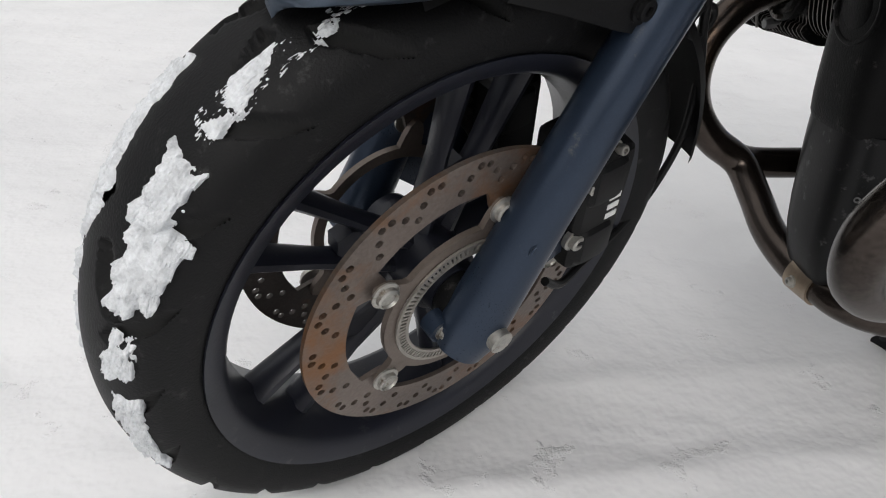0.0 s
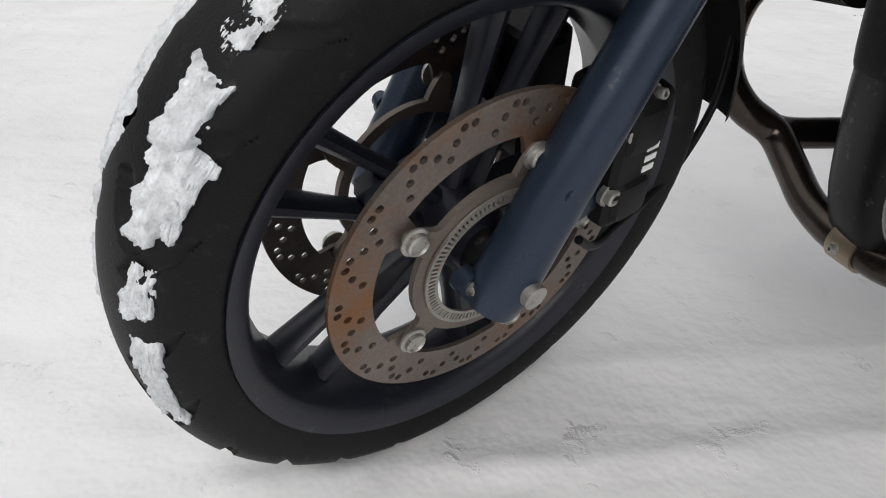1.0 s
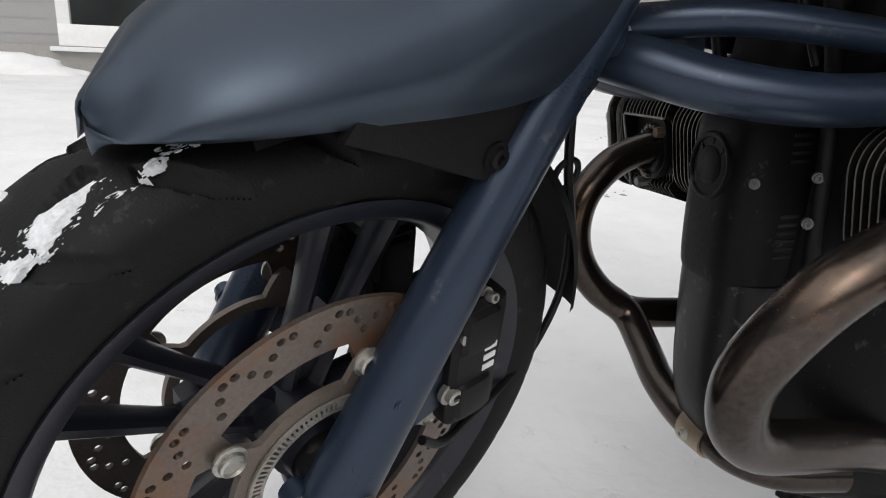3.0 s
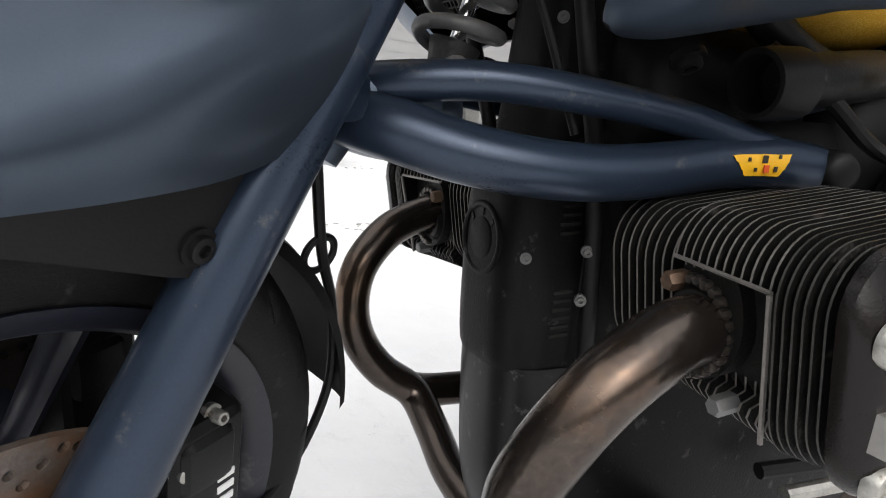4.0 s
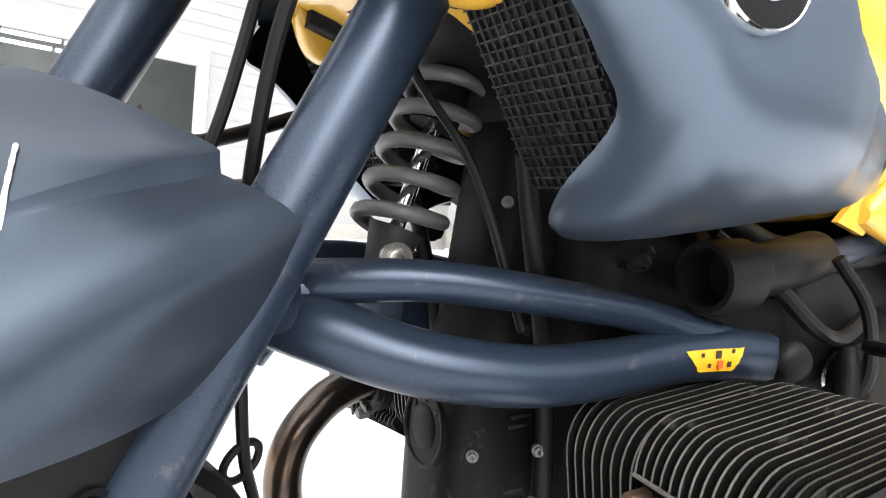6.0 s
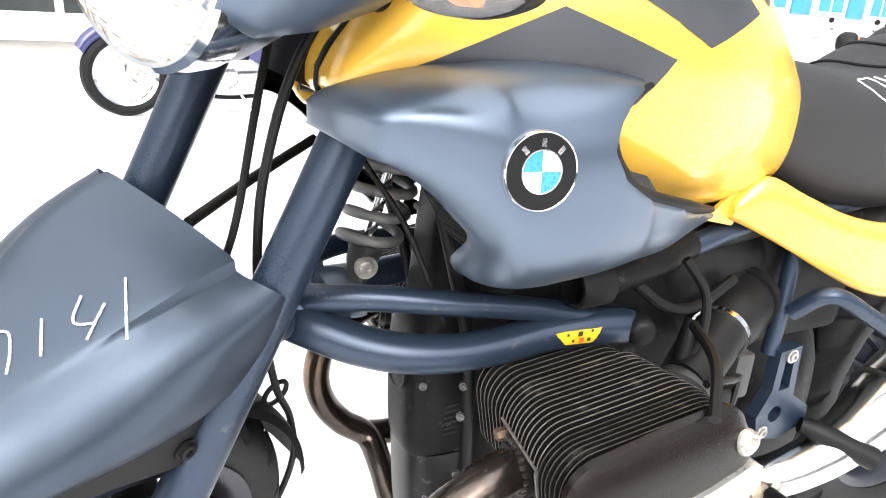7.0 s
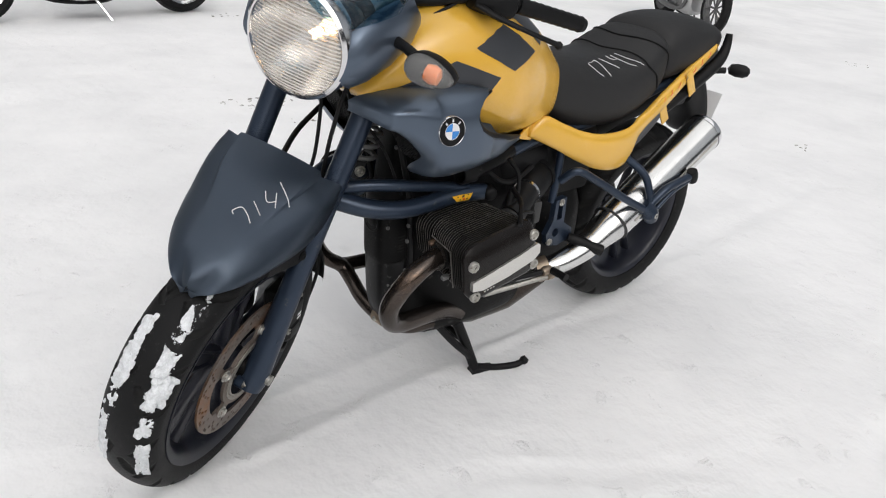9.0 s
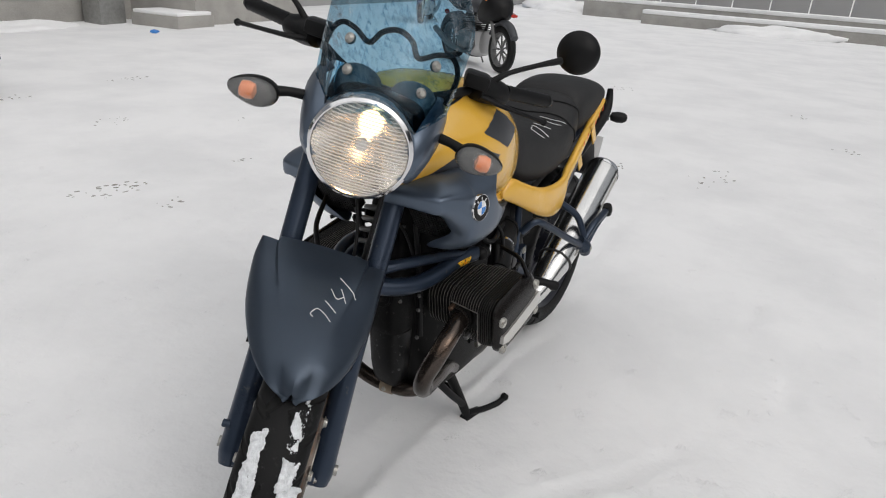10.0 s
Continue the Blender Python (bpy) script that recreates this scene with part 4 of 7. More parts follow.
DROP_IN, DROP = (0.010, 0.020), (0.012, 0.024)
for sd in (-1, 1):
    cyl = group_part("cylinder", "black finned cylinder and head")
    F = HEAD @ Matrix(((1, 0, 0, 0), (0, 0, sd, 0), (0, 1, 0, 0), (0, 0, 0, 1)))
    def thin_fin(*args):
        """A fin whose edge is worn to bare metal."""
        sheet = plate(*args)
        sheet.normal_update()
        axis = F.to_3x3() @ Vector((0, 0, 1))
        for fc in sheet.faces:
            fc.material_index = 1 if abs(fc.normal.dot(axis)) < 0.5 else 0
        return sheet

    part("barrel", plate(slab(0.078, 0.062, 0.05, 6, 0, 0, DROP_IN), [], 0.10, 0.20, F), "fin", cyl, "", B)
    part("head", plate(slab(0.086, 0.062, 0.035, 6, 0.004, 0, DROP), [], 0.183, 0.31, F), "fin", cyl, "", B)
    for k in range(8):
        part("fin", thin_fin(slab(0.088, 0.070, 0.040, 8, 0.004, 0, DROP_IN), [], 0.112 + k * 0.0088, 0.1138 + k * 0.0088, F), ["fin", "finedge"], cyl, "", B)
    for k in range(12):
        part("fin", thin_fin(slab(0.0935 + 0.0011 * k, 0.080, 0.040, 8, 0.004, 0, DROP, -0.080), [], 0.183 + k * 0.0076, 0.1846 + k * 0.0076, F), ["fin", "finedge"], cyl, "", B)
    for k in range(8):
        part("fin", thin_fin(slab(0.1065 - 0.0002 * k * k, 0.080 - 0.0006 * k, 0.040, 8, 0.002, 0, DROP), [], 0.2735 + k * 0.0054, 0.2750 + k * 0.0054, F), ["fin", "edgedark"], cyl, "", B)
    part("fin_edge", tube([F @ Vector((-0.0900 - 0.0115 * t, 0.035, 0.184 + 0.085 * t)) for t in (0, 0.5, 1)], 0.0016, 6, 1), "finedge", cyl, "bare metal edge", B)
    part("fin_edge", tube([F @ Vector((-0.1030 + 0.004 * t, 0.034 - 0.10 * t, 0.2690 - 0.004 * t)) for t in (0, 0.5, 1)], 0.0019, 6, 1), "finedge", cyl, "bare metal edge", B)
    cover = group_part("valve_cover", "black valve cover with a polished strip")
    secs = []
    for d, hx, hz, r, dz in ((0.307, 0.100, 0.070, 0.035, -0.007), (0.310, 0.105, 0.073, 0.036, -0.007), (0.317, 0.106, 0.072, 0.036, -0.008), (0.325, 0.104, 0.064, 0.034, -0.013), (0.331, 0.098, 0.052, 0.030, -0.019), (0.334, 0.088, 0.042, 0.026, -0.022)):
        secs.append([F @ Vector((x, z, d)) for x, z in slab(hx, hz, r, 8, 0, dz)])
    part("shell", loft(secs), "cover", cover, "satin black cover", B, 40)
    strip = [(-0.100, -0.036), (-0.098, -0.013), (-0.06, -0.012), (0.05, -0.004), (0.098, 0.004), (0.107, -0.004), (0.106, -0.026), (0.085, -0.038), (0.0, -0.046), (-0.07, -0.046)]
    part("strip", plate(strip, [], 0.314, 0.3395, F), "guard", cover, "polished metal strip", B)
    for k in range(4):
        part("print_bar", box((0.005, 0.003, 0.0006), (0, 0, 0), 0, F @ Matrix.Translation((-0.062 + k * 0.009, -0.056, 0.3345))), "guard", cover, "", B)
    for bx, bz in ((-0.088, 0.022), (-0.088, -0.060), (0.092, 0.026), (0.092, -0.055)):
        q, w = F @ Vector((bx, bz, 0.3275)), F.to_3x3() @ Vector((0, 0, 1))
        part("cover_bolt", lathe([(0, 0), (0.0135, 0), (0.0135, 0.006), (0.0115, 0.009), (0.0085, 0.009), (0.007, 0.005), (0, 0.005)], along(q, q + w), 24), "steel", cover, "large socket bolt", B)
    part("plug_lead", tube([F @ Vector((0.05, 0.07, 0.33)), F @ Vector((0.10, 0.085, 0.28)), F @ Vector((0.15, 0.07, 0.2))], 0.006, 8), "black", cover, "", B)
    flange = group_part("exhaust_flange", "rusty exhaust port flange")
    q = Vector((0.472, sd * 0.211, 0.503))
    m = along(q, q + Vector((-1, -sd * 0.05, -0.12)))
    saddle = [(0.040 * math.cos(a) * (1 + 0.18 * abs(math.cos(a)) ** 6), 0.031 * math.sin(a)) for a in (2 * math.pi * k / 32 for k in range(32))]
    part("plate", plate(saddle, [], -0.012, 0.003, m @ Matrix.Rotation(radians(60), 4, "Z")), "fin", flange, "black port plate", B)
    part("port_collar", lathe([(0.022, 0.010), (0.0265, 0.009), (0.028, 0.002), (0.028, -0.010)], m, 36), "fin", flange, "", B)
    for k in range(15):
        a = radians(100 - 14 * k)
        c = Vector((0.4645 - 0.0006 * (k % 3), sd * (0.2065 + 0.0285 * math.cos(a)), 0.503 + 0.0315 * math.sin(a)))
        part("weld_bead", lathe([(0, -0.005), (0.0040, -0.003), (0.0046, 0.001), (0.0030, 0.0045), (0, 0.0052)], along(c, c + Vector((-1, 0, 0))), 8), "beads", flange, "", B)
    for nx, ny, nz, mt in ((0.462, 0.187, 0.529, "rustnut"), (0.470, 0.234, 0.457, "spring")):
        c = Vector((nx, sd * ny, nz))
        part("flange_nut", lathe([(0, -0.012), (0.0072, -0.012), (0.0074, 0.004), (0.0060, 0.0062), (0, 0.0065)], along(c, c + Vector((-1, -sd * 0.05, -0.12))), 6), mt, flange, "large rusty nut" if mt == "rustnut" else "", B)

# ---- exhaust ----
exhaust = group_part("exhaust", "brown heat-tinted exhaust header pipes")
for sd in (-1, 1):
    pts = [(0.460, -0.214, 0.503), (0.425, -0.222, 0.500), (0.382, -0.222, 0.474), (0.356, -0.210, 0.432), (0.350, -0.192, 0.388), (0.366, -0.174, 0.340), (0.398, -0.160, 0.310), (0.445, -0.148, 0.296), (0.52, -0.130, 0.280), (0.60, -0.105, 0.250), (0.66, -0.09, 0.215)]
    if sd > 0:
        pts = [(0.478, 0.204, 0.512), (0.446, 0.206, 0.502), (0.408, 0.202, 0.484), (0.376, 0.198, 0.446), (0.367, 0.196, 0.400), (0.378, 0.194, 0.356), (0.406, 0.190, 0.318), (0.446, 0.180, 0.288), (0.455, 0.140, 0.258), (0.454, 0.090, 0.234), (0.458, 0.040, 0.220), (0.464, 0.0, 0.217), (0.472, -0.05, 0.218), (0.50, -0.085, 0.222), (0.56, -0.095, 0.222)]
    part("header_pipe", tube(pts, 0.0240 if sd < 0 else 0.0205, 24, 8), "exhaust", exhaust, "brown heat-tinted steel pipe", B, 80)
part("pipe_clamp", tube([(0.4605, 0.018, 0.2185), (0.467, -0.018, 0.2170)], 0.0245, 24, 1), "clamp", exhaust, "tan steel clamp", B)
part("clamp_bolt", bolt((0.440, 0.0, 0.216), (-1, 0, 0), 0.005, 0.006), "steel", exhaust, "", B)
part("stub_pipe", tube([(0.440, 0.186, 0.292), (0.475, 0.188, 0.284), (0.54, 0.180, 0.285)], 0.0205, 20), "exhaust", exhaust, "", B, 80)
part("collector", tube([(0.64, 0.0, 0.19), (0.76, 0.0, 0.18), (0.88, -0.03, 0.20), (0.96, -0.10, 0.27)], [0.05, 0.075, 0.07, 0.04], 24), "exhaust", exhaust, "", B)
part("link_pipe", tube([(0.86, -0.10, 0.285), (0.93, -0.165, 0.325), (1.0, -0.185, 0.352), (1.06, -0.19, 0.38)], [0.028, 0.030, 0.034, 0.04], 24), "polished", exhaust, "bright link pipe", B)
part("link_clamp", tube([(0.895, -0.145, 0.310), (0.925, -0.160, 0.322)], 0.036, 24, 1), "clamp", exhaust, "tan band clamp", B)
sil = group_part("silencer", "polished oval stainless silencer")
A0, A1 = Vector((1.04, -0.19, 0.365)), Vector((1.555, -0.175, 0.655))
d = (A1 - A0).normalized()
part("can", tube([A0, A0 + d * 0.06, A0 + d * 0.13, A0 + d * 0.30, A1 - d * 0.01], [0.034, 0.044, 0.056, 0.062, 0.062], 36, 6), "polished", sil, "polished stainless can", B, 60)
part("end_cap", lathe([(0.020, 0.0), (0.022, 0.006), (0.050, 0.004), (0.060, -0.002), (0.0635, -0.012), (0.0635, -0.02)], along(A1, A1 + d), 36), "chrome", sil, "rolled end cap", B)
part("outlet", lathe([(0, -0.03), (0.02, -0.03), (0.02, 0.014), (0.023, 0.014), (0.023, -0.02)], along(A1, A1 + d), 24), "ink", sil, "", B)
part("band", tube([A0 + d * 0.118, A0 + d * 0.1225], 0.0600, 36, 1), "castdark", sil, "thin dark hanger band", B)
part("seam", tube([A0 + d * 0.16 + Vector((0.0, -0.0585, 0.004)), A1 - d * 0.03 + Vector((0, -0.0625, 0.004))], 0.003, 6, 1), "steel", sil, "", B)

# ---- front suspension arm, spring, frame ----
arm = group_part("suspension_arm", "slate-blue tubular front suspension arm with a warning sticker")
for sd in (-1, 1):
    part("lower_tube", tube([(0.268, sd * 0.030, 0.626), (0.300, sd * 0.060, 0.615), (0.340, sd * 0.088, 0.603), (0.385, sd * 0.109, 0.596), (0.435, sd * 0.121, 0.594), (0.49, sd * 0.127, 0.598), (0.55, sd * 0.131, 0.606), (0.60, sd * 0.138, 0.608), (0.645, sd * 0.143, 0.6055), (0.668, sd * 0.143, 0.604)],
                            [0.025, 0.0235, 0.0225, 0.0218, 0.0212, 0.021, 0.0212, 0.0215, 0.0205, 0.014], 24, 6), "forkblue", arm, "slate-blue arm tube", B, 80)
    part("upper_tube", tube([(0.268, sd * 0.030, 0.642), (0.321, sd * 0.066, 0.650), (0.363, sd * 0.087, 0.653), (0.404, sd * 0.103, 0.651), (0.446, sd * 0.114, 0.647), (0.487, sd * 0.122, 0.642), (0.529, sd * 0.127, 0.635), (0.570, sd * 0.131, 0.625), (0.605, sd * 0.137, 0.616)], [0.0165, 0.0150, 0.0142, 0.014, 0.0138, 0.0136, 0.0134, 0.0138, 0.014], 20, 6), "forkblue", arm, "slate-blue brace tube", B, 80)
    part("pivot_cap", lathe([(0, 0.007), (0.010, 0.0065), (0.0145, 0.004), (0.0165, 0.0), (0.0180, -0.003), (0.0180, -0.030)], along((0.652, sd * 0.166, 0.6050), (0.600, sd * 0.30, 0.6050)), 28), "black", arm, "black pivot cap", B)
    part("gusset", box((0.06, 0.012, 0.035), (0.31, sd * 0.055, 0.630), 0.005), "slate", arm, "", B)
bpy.context.view_layer.update()
low = [o for o in arm.children if o.name.startswith("lower_tube")][0]
TL = tree_of(low)
part("warning_sticker", inlay(TL, [(0.535, -0.160, 0.6210), (0.594, -0.165, 0.6240), (0.582, -0.162, 0.594), (0.551, -0.160, 0.592)], 8, 0.0008), "sticker", arm, "yellow warning sticker with small bars")
for (x, z, w), mt in zip(((0.550, 0.616, 0.003), (0.565, 0.616, 0.006), (0.580, 0.618, 0.003), (0.557, 0.602, 0.003), (0.576, 0.603, 0.004), (0.567, 0.603, 0.006)), ("ink", "ink", "ink", "ink", "ink", "orange")):
    q = onto(TL, (x, -0.165, z), 0.0016)
    part("print_bar", box((w, 0.0006, w), tuple(q), 0), mt, arm)
part("ball_joint", lathe([(0, -0.035), (0.026, -0.03), (0.030, 0), (0.024, 0.03), (0, 0.034)], along((0.268, 0, 0.618), (0.268 + KING.x, 0, 0.618 + KING.z)), 28), "slate", arm, "", B)
part("arm_bridge", box((0.04, 0.10, 0.03), (0.345, 0, 0.628), 0.01), "slate", arm, "", B)

shock = group_part("front_shock", "grey coil spring over a black damper")
P0, P1 = Vector((0.3735, 0.002, 0.672)), Vector((0.4325, 0.002, 0.870))
ax = (P1 - P0).normalized()
sx = ax.orthogonal().normalized()
sy = ax.cross(sx)
coil = []
turns = 6.6
for k in range(int(turns * 20) + 1):
    a = 2 * math.pi * k / 20
    t = k / (turns * 20)
    coil.append(P0 + ax * (0.006 + 0.185 * t) + (sx * math.cos(a) + sy * math.sin(a)) * (0.0335 - 0.003 * t))
part("spring", tube(coil, 0.0062, 10, 1), "spring", shock, "grey painted coil spring", B, 80)
part("damper_body", tube([P0 + ax * 0.10, P1], 0.020, 20, 1), "black", shock, "", B)
part("damper_rod", tube([P0, P0 + ax * 0.12], 0.0065, 14, 1), "chrome", shock, "chrome damper rod", B)
part("lower_eye", tube([P0 - ax * 0.035, P0 + ax * 0.012], [0.012, 0.016, 0.022], 20, 1), "castdark", shock, "cast lower mount", B)
part("eye_bolt", bolt(tuple(P0 - ax * 0.012 + Vector((0, -0.019, 0))), (0, -1, 0), 0.009, 0.006), "steel", shock, "", B)

frame_g = group_part("frame", "slate-blue and black tubular frame")
for sd in (-1, 1):
    part("main_tube", tube([(0.38, sd * 0.05, 0.92), (0.52, sd * 0.085, 0.80), (0.66, sd * 0.105, 0.70), (0.80, sd * 0.11, 0.69), (0.95, sd * 0.112, 0.72)], 0.016, 14), "black", frame_g, "", B)
    part("rear_tube", tube([(0.62, sd * 0.115, 0.655), (0.75, sd * 0.120, 0.685), (0.86, sd * 0.112, 0.705), (1.10, sd * 0.105, 0.725), (1.40, sd * 0.10, 0.80), (1.60, sd * 0.08, 0.84)], 0.0145, 14), "forkblue", frame_g, "", B)
    part("upright", tube([(0.935, sd * 0.125, 0.72), (0.925, sd * 0.135, 0.60), (0.915, sd * 0.14, 0.52)], 0.011, 12), "forkblue", frame_g, "", B)
    part("hanger_lower", tube([(0.925, sd * 0.150, 0.585), (0.945, sd * 0.185, 0.622), (1.01, sd * 0.205, 0.590), (1.12, sd * 0.230, 0.525), (1.215, sd * 0.250, 0.475)], 0.0115, 14), "forkblue", frame_g, "slate-blue hanger tube", B)
    part("hanger_upper", tube([(1.10, sd * 0.135, 0.665), (1.17, sd * 0.17, 0.62), (1.215, sd * 0.215, 0.575), (1.228, sd * 0.240, 0.52), (1.23, sd * 0.250, 0.485)], 0.0115, 14), "forkblue", frame_g, "slate-blue hanger tube", B)
    m = Matrix.Translation((0, sd * 0.150, 0)) @ WHEEL
    outl = [(0.915, 0.53), (0.955, 0.535), (0.958, 0.50), (0.962, 0.455), (1.00, 0.43), (1.005, 0.40), (0.95, 0.385), (0.905, 0.395), (0.895, 0.43), (0.915, 0.47)]
    part("footrest_plate", plate(outl, [circle(0.013, 16, (0.932, 0.430)), [(0.928, 0.468), (0.948, 0.47), (0.945, 0.515), (0.928, 0.515)]], -0.009, 0.009, m), "forkblue", frame_g, "slate-blue cast footrest plate", B)
    part("plate_bolt", bolt((0.937, sd * 0.160, 0.522), (0, sd, 0), 0.007, 0.005), "steel", frame_g, "", B)
    part("plate_bolt", bolt((0.912, sd * 0.160, 0.405), (0, sd, 0), 0.007, 0.005), "steel", frame_g, "", B)
    peg = group_part("footpeg", "black rubber rider footpeg")
    part("rubber", tube([(0.985, sd * 0.165, 0.405), (1.005, sd * 0.185, 0.398), (1.060, sd * 0.235, 0.374)], [0.012, 0.016, 0.017], 16, 4), "black", peg, "", B)
    pp = group_part("pillion_peg", "folded slate-blue pillion footpeg")
    part("bracket", tube([(1.205, sd * 0.240, 0.492), (1.232, sd * 0.252, 0.464), (1.245, sd * 0.254, 0.440)], [0.020, 0.026, 0.018], 16), "forkblue", pp, "", B)
    part("bracket_bolt", bolt((1.232, sd * 0.272, 0.464), (0, sd, 0), 0.008, 0.006), "steel", pp, "", B)
    part("arm", tube([(1.222, sd * 0.248, 0.485), (1.27, sd * 0.258, 0.532), (1.32, sd * 0.262, 0.548), (1.395, sd * 0.262, 0.560)], [0.012, 0.013, 0.012, 0.011], 14), "forkblue", pp, "", B)
    part("lower_arm", tube([(1.252, sd * 0.256, 0.475), (1.31, sd * 0.260, 0.520), (1.39, sd * 0.262, 0.548)], 0.008, 12), "forkblue", pp, "", B)
    part("knob", tube([(1.386, sd * 0.263, 0.576), (1.402, sd * 0.262, 0.540)], [0.015, 0.019, 0.015], 16, 3), "black", pp, "", B)

# ---- fuel injection side: throttle bodies, hoses, airbox, battery cover ----
intake = group_part("intake", "black airbox and throttle bodies with hoses")
part("airbox", block([(0.52, 0.76, 0.93, 0.085), (0.55, 0.74, 0.94, 0.115), (0.66, 0.73, 0.94, 0.12), (0.70, 0.75, 0.92, 0.10)], 24, 4), "black", intake, "black plastic airbox", B)
for sd in (-1, 1):
    part("intake_tube", tube([(0.700, sd * 0.195, 0.548), (0.745, sd * 0.178, 0.562), (0.790, sd * 0.155, 0.577), (0.825, sd * 0.138, 0.586), (0.872, sd * 0.112, 0.597)], [0.028, 0.030, 0.033, 0.041, 0.043], 28), "black", intake, "black rubber intake tube", B)
    part("intake_ring", tube([(0.866, sd * 0.115, 0.596), (0.880, sd * 0.108, 0.599)], 0.0475, 32, 1), "black", intake, "", B)
    part("side_box", box((0.22, 0.06, 0.19), (0.985, sd * 0.085, 0.615), 0.02), "black", intake, "black plastic box", B)
    part("throttle_body", tube([(0.70, sd * 0.195, 0.535), (0.745, sd * 0.172, 0.56)], 0.034, 24, 1), "castdark", intake, "dull grey throttle body", B)
    part("hose_clamp", tube([(0.789, sd * 0.1555, 0.5768), (0.797, sd * 0.1515, 0.5788)], 0.0362, 28, 1), "chrome", intake, "bright hose clamp", B)
    part("injector", tube([(0.70, sd * 0.185, 0.565), (0.72, sd * 0.172, 0.615)], [0.010, 0.012, 0.008], 12, 3), "engine", intake, "", B)
    part("linkage", box((0.045, 0.03, 0.05), (0.742, sd * 0.200, 0.515), 0.008), "engine", intake, "", B)
    part("cable_bracket", box((0.030, 0.022, 0.062), (0.800, sd * 0.185, 0.535), 0.006), "castdark", intake, "", B)
    part("fuel_hose", tube([(0.70, sd * 0.165, 0.69), (0.725, sd * 0.18, 0.65), (0.72, sd * 0.19, 0.60), (0.705, sd * 0.185, 0.57)], 0.0055, 10), "black", intake, "", B)
    part("breather_hose", tube([(0.60, sd * 0.12, 0.70), (0.64, sd * 0.15, 0.665), (0.69, sd * 0.16, 0.63), (0.75, sd * 0.15, 0.62), (0.82, sd * 0.135, 0.64)], 0.007, 10), "black", intake, "", B)
    part("wire", tube([(0.66, sd * 0.26, 0.59), (0.71, sd * 0.25, 0.58), (0.76, sd * 0.22, 0.55), (0.79, sd * 0.19, 0.45), (0.80, sd * 0.17, 0.36)], 0.0045, 8), "black", intake, "", B)
    part("dark_tube", lathe([(0, -0.040), (0.0225, -0.040), (0.0225, 0.0), (0.0270, 0.0), (0.0285, -0.010), (0.0285, -0.040)], along((0.560, sd * 0.145, 0.668), (0.46, sd * 0.142, 0.660)), 28), "black", intake, "open black tube end", B)
    part("air_pipe", tube([(0.595, sd * 0.146, 0.671), (0.66, sd * 0.140, 0.680), (0.74, sd * 0.120, 0.690)], 0.0225, 24), "engine", intake, "dark metal air pipe", B)
lever_g = group_part("gear_lever", "black gear lever with a rubber toe")
part("rod", tube([(0.97, -0.17, 0.345), (0.925, -0.195, 0.335), (0.888, -0.212, 0.342)], 0.007, 10), "steel", lever_g, "", B)
part("toe", tube([(0.890, -0.208, 0.343), (0.889, -0.260, 0.346)], 0.011, 12, 1), "black", lever_g, "", B)
for k, (q0, q1) in enumerate((((0.66, -0.14, 0.320), (0.875, -0.195, 0.338)), ((0.69, -0.15, 0.295), (0.90, -0.195, 0.318)))):
    part("shift_rod", tube([q0, q1], 0.008, 10, 1), "steel" if k else "black", lever_g, "", B)
    part("rod_end", tube([Vector(q1) - Vector((0.012, 0, 0)), Vector(q1) + Vector((0.02, 0, 0.004))], [0.011, 0.014, 0.010], 12, 2), "clamp", lever_g, "", B)

# ---- rear wheel, swing arm, stand ----
rear_wheel = group_part("rear_wheel", "rear wheel with dark rim")
tyre(rear_wheel, REAR, 0.318, 0.172, 0.226, B, 420)
rim(rear_wheel, REAR, B, 0.066, 0.228, 0.06)
swing = group_part("swing_arm", "black single-sided swing arm with final drive")
part("shaft_tube", tube([(1.02, 0.10, 0.40), (1.20, 0.13, 0.37), (1.40, 0.12, 0.335)], [0.045, 0.04, 0.06], 20), "engine", swing, "", B)
part("final_drive", lathe([(0, -0.05), (0.06, -0.045), (0.085, -0.02), (0.085, 0.03), (0.05, 0.05), (0, 0.055)], along((1.44, 0.10, 0.33), (1.44, 0.3, 0.33)), 32), "engine", swing, "", B)
part("rear_spring", tube([Vector((1.06 + 0.10 * t, 0.0 + 0.034 * math.cos(a), 0.44 + 0.22 * t + 0.034 * math.sin(a) * 0.4)) for t, a in ((k / 140, k / 140 * 2 * math.pi * 7) for k in range(141))], 0.0055, 8, 1), "spring", swing, "", B)
part("rear_damper", tube([(1.05, 0, 0.42), (1.17, 0, 0.69)], 0.018, 16, 1), "black", swing, "", B)
part("inner_mudguard", body([(1.02, 0, 0.45, 0.72, 0.08), (1.10, 0, 0.62, 0.74, 0.095), (1.30, 0, 0.69, 0.78, 0.095), (1.55, 0, 0.70, 0.80, 0.085)], 20, 4), "black", swing, "", B)
stand = group_part("centre_stand", "black steel centre stand resting on snow")
for sd in (-1, 1):
    part("leg", tube([(0.655, sd * 0.075, 0.205), (0.69, sd * 0.10, 0.11), (0.722, sd * 0.125, 0.012)], [0.016, 0.015, 0.014], 14), "black", stand, "", B)
    part("foot", tube([(0.706, sd * 0.122, 0.006), (0.732, sd * 0.126, 0.006), (0.775, sd * 0.136, 0.006)], [0.016, 0.018, 0.012], 12), "black", stand, "", B)
part("cross_bar", tube([(0.688, -0.10, 0.115), (0.672, 0.0, 0.125), (0.688, 0.10, 0.115)], 0.012, 12), "black", stand, "", B)
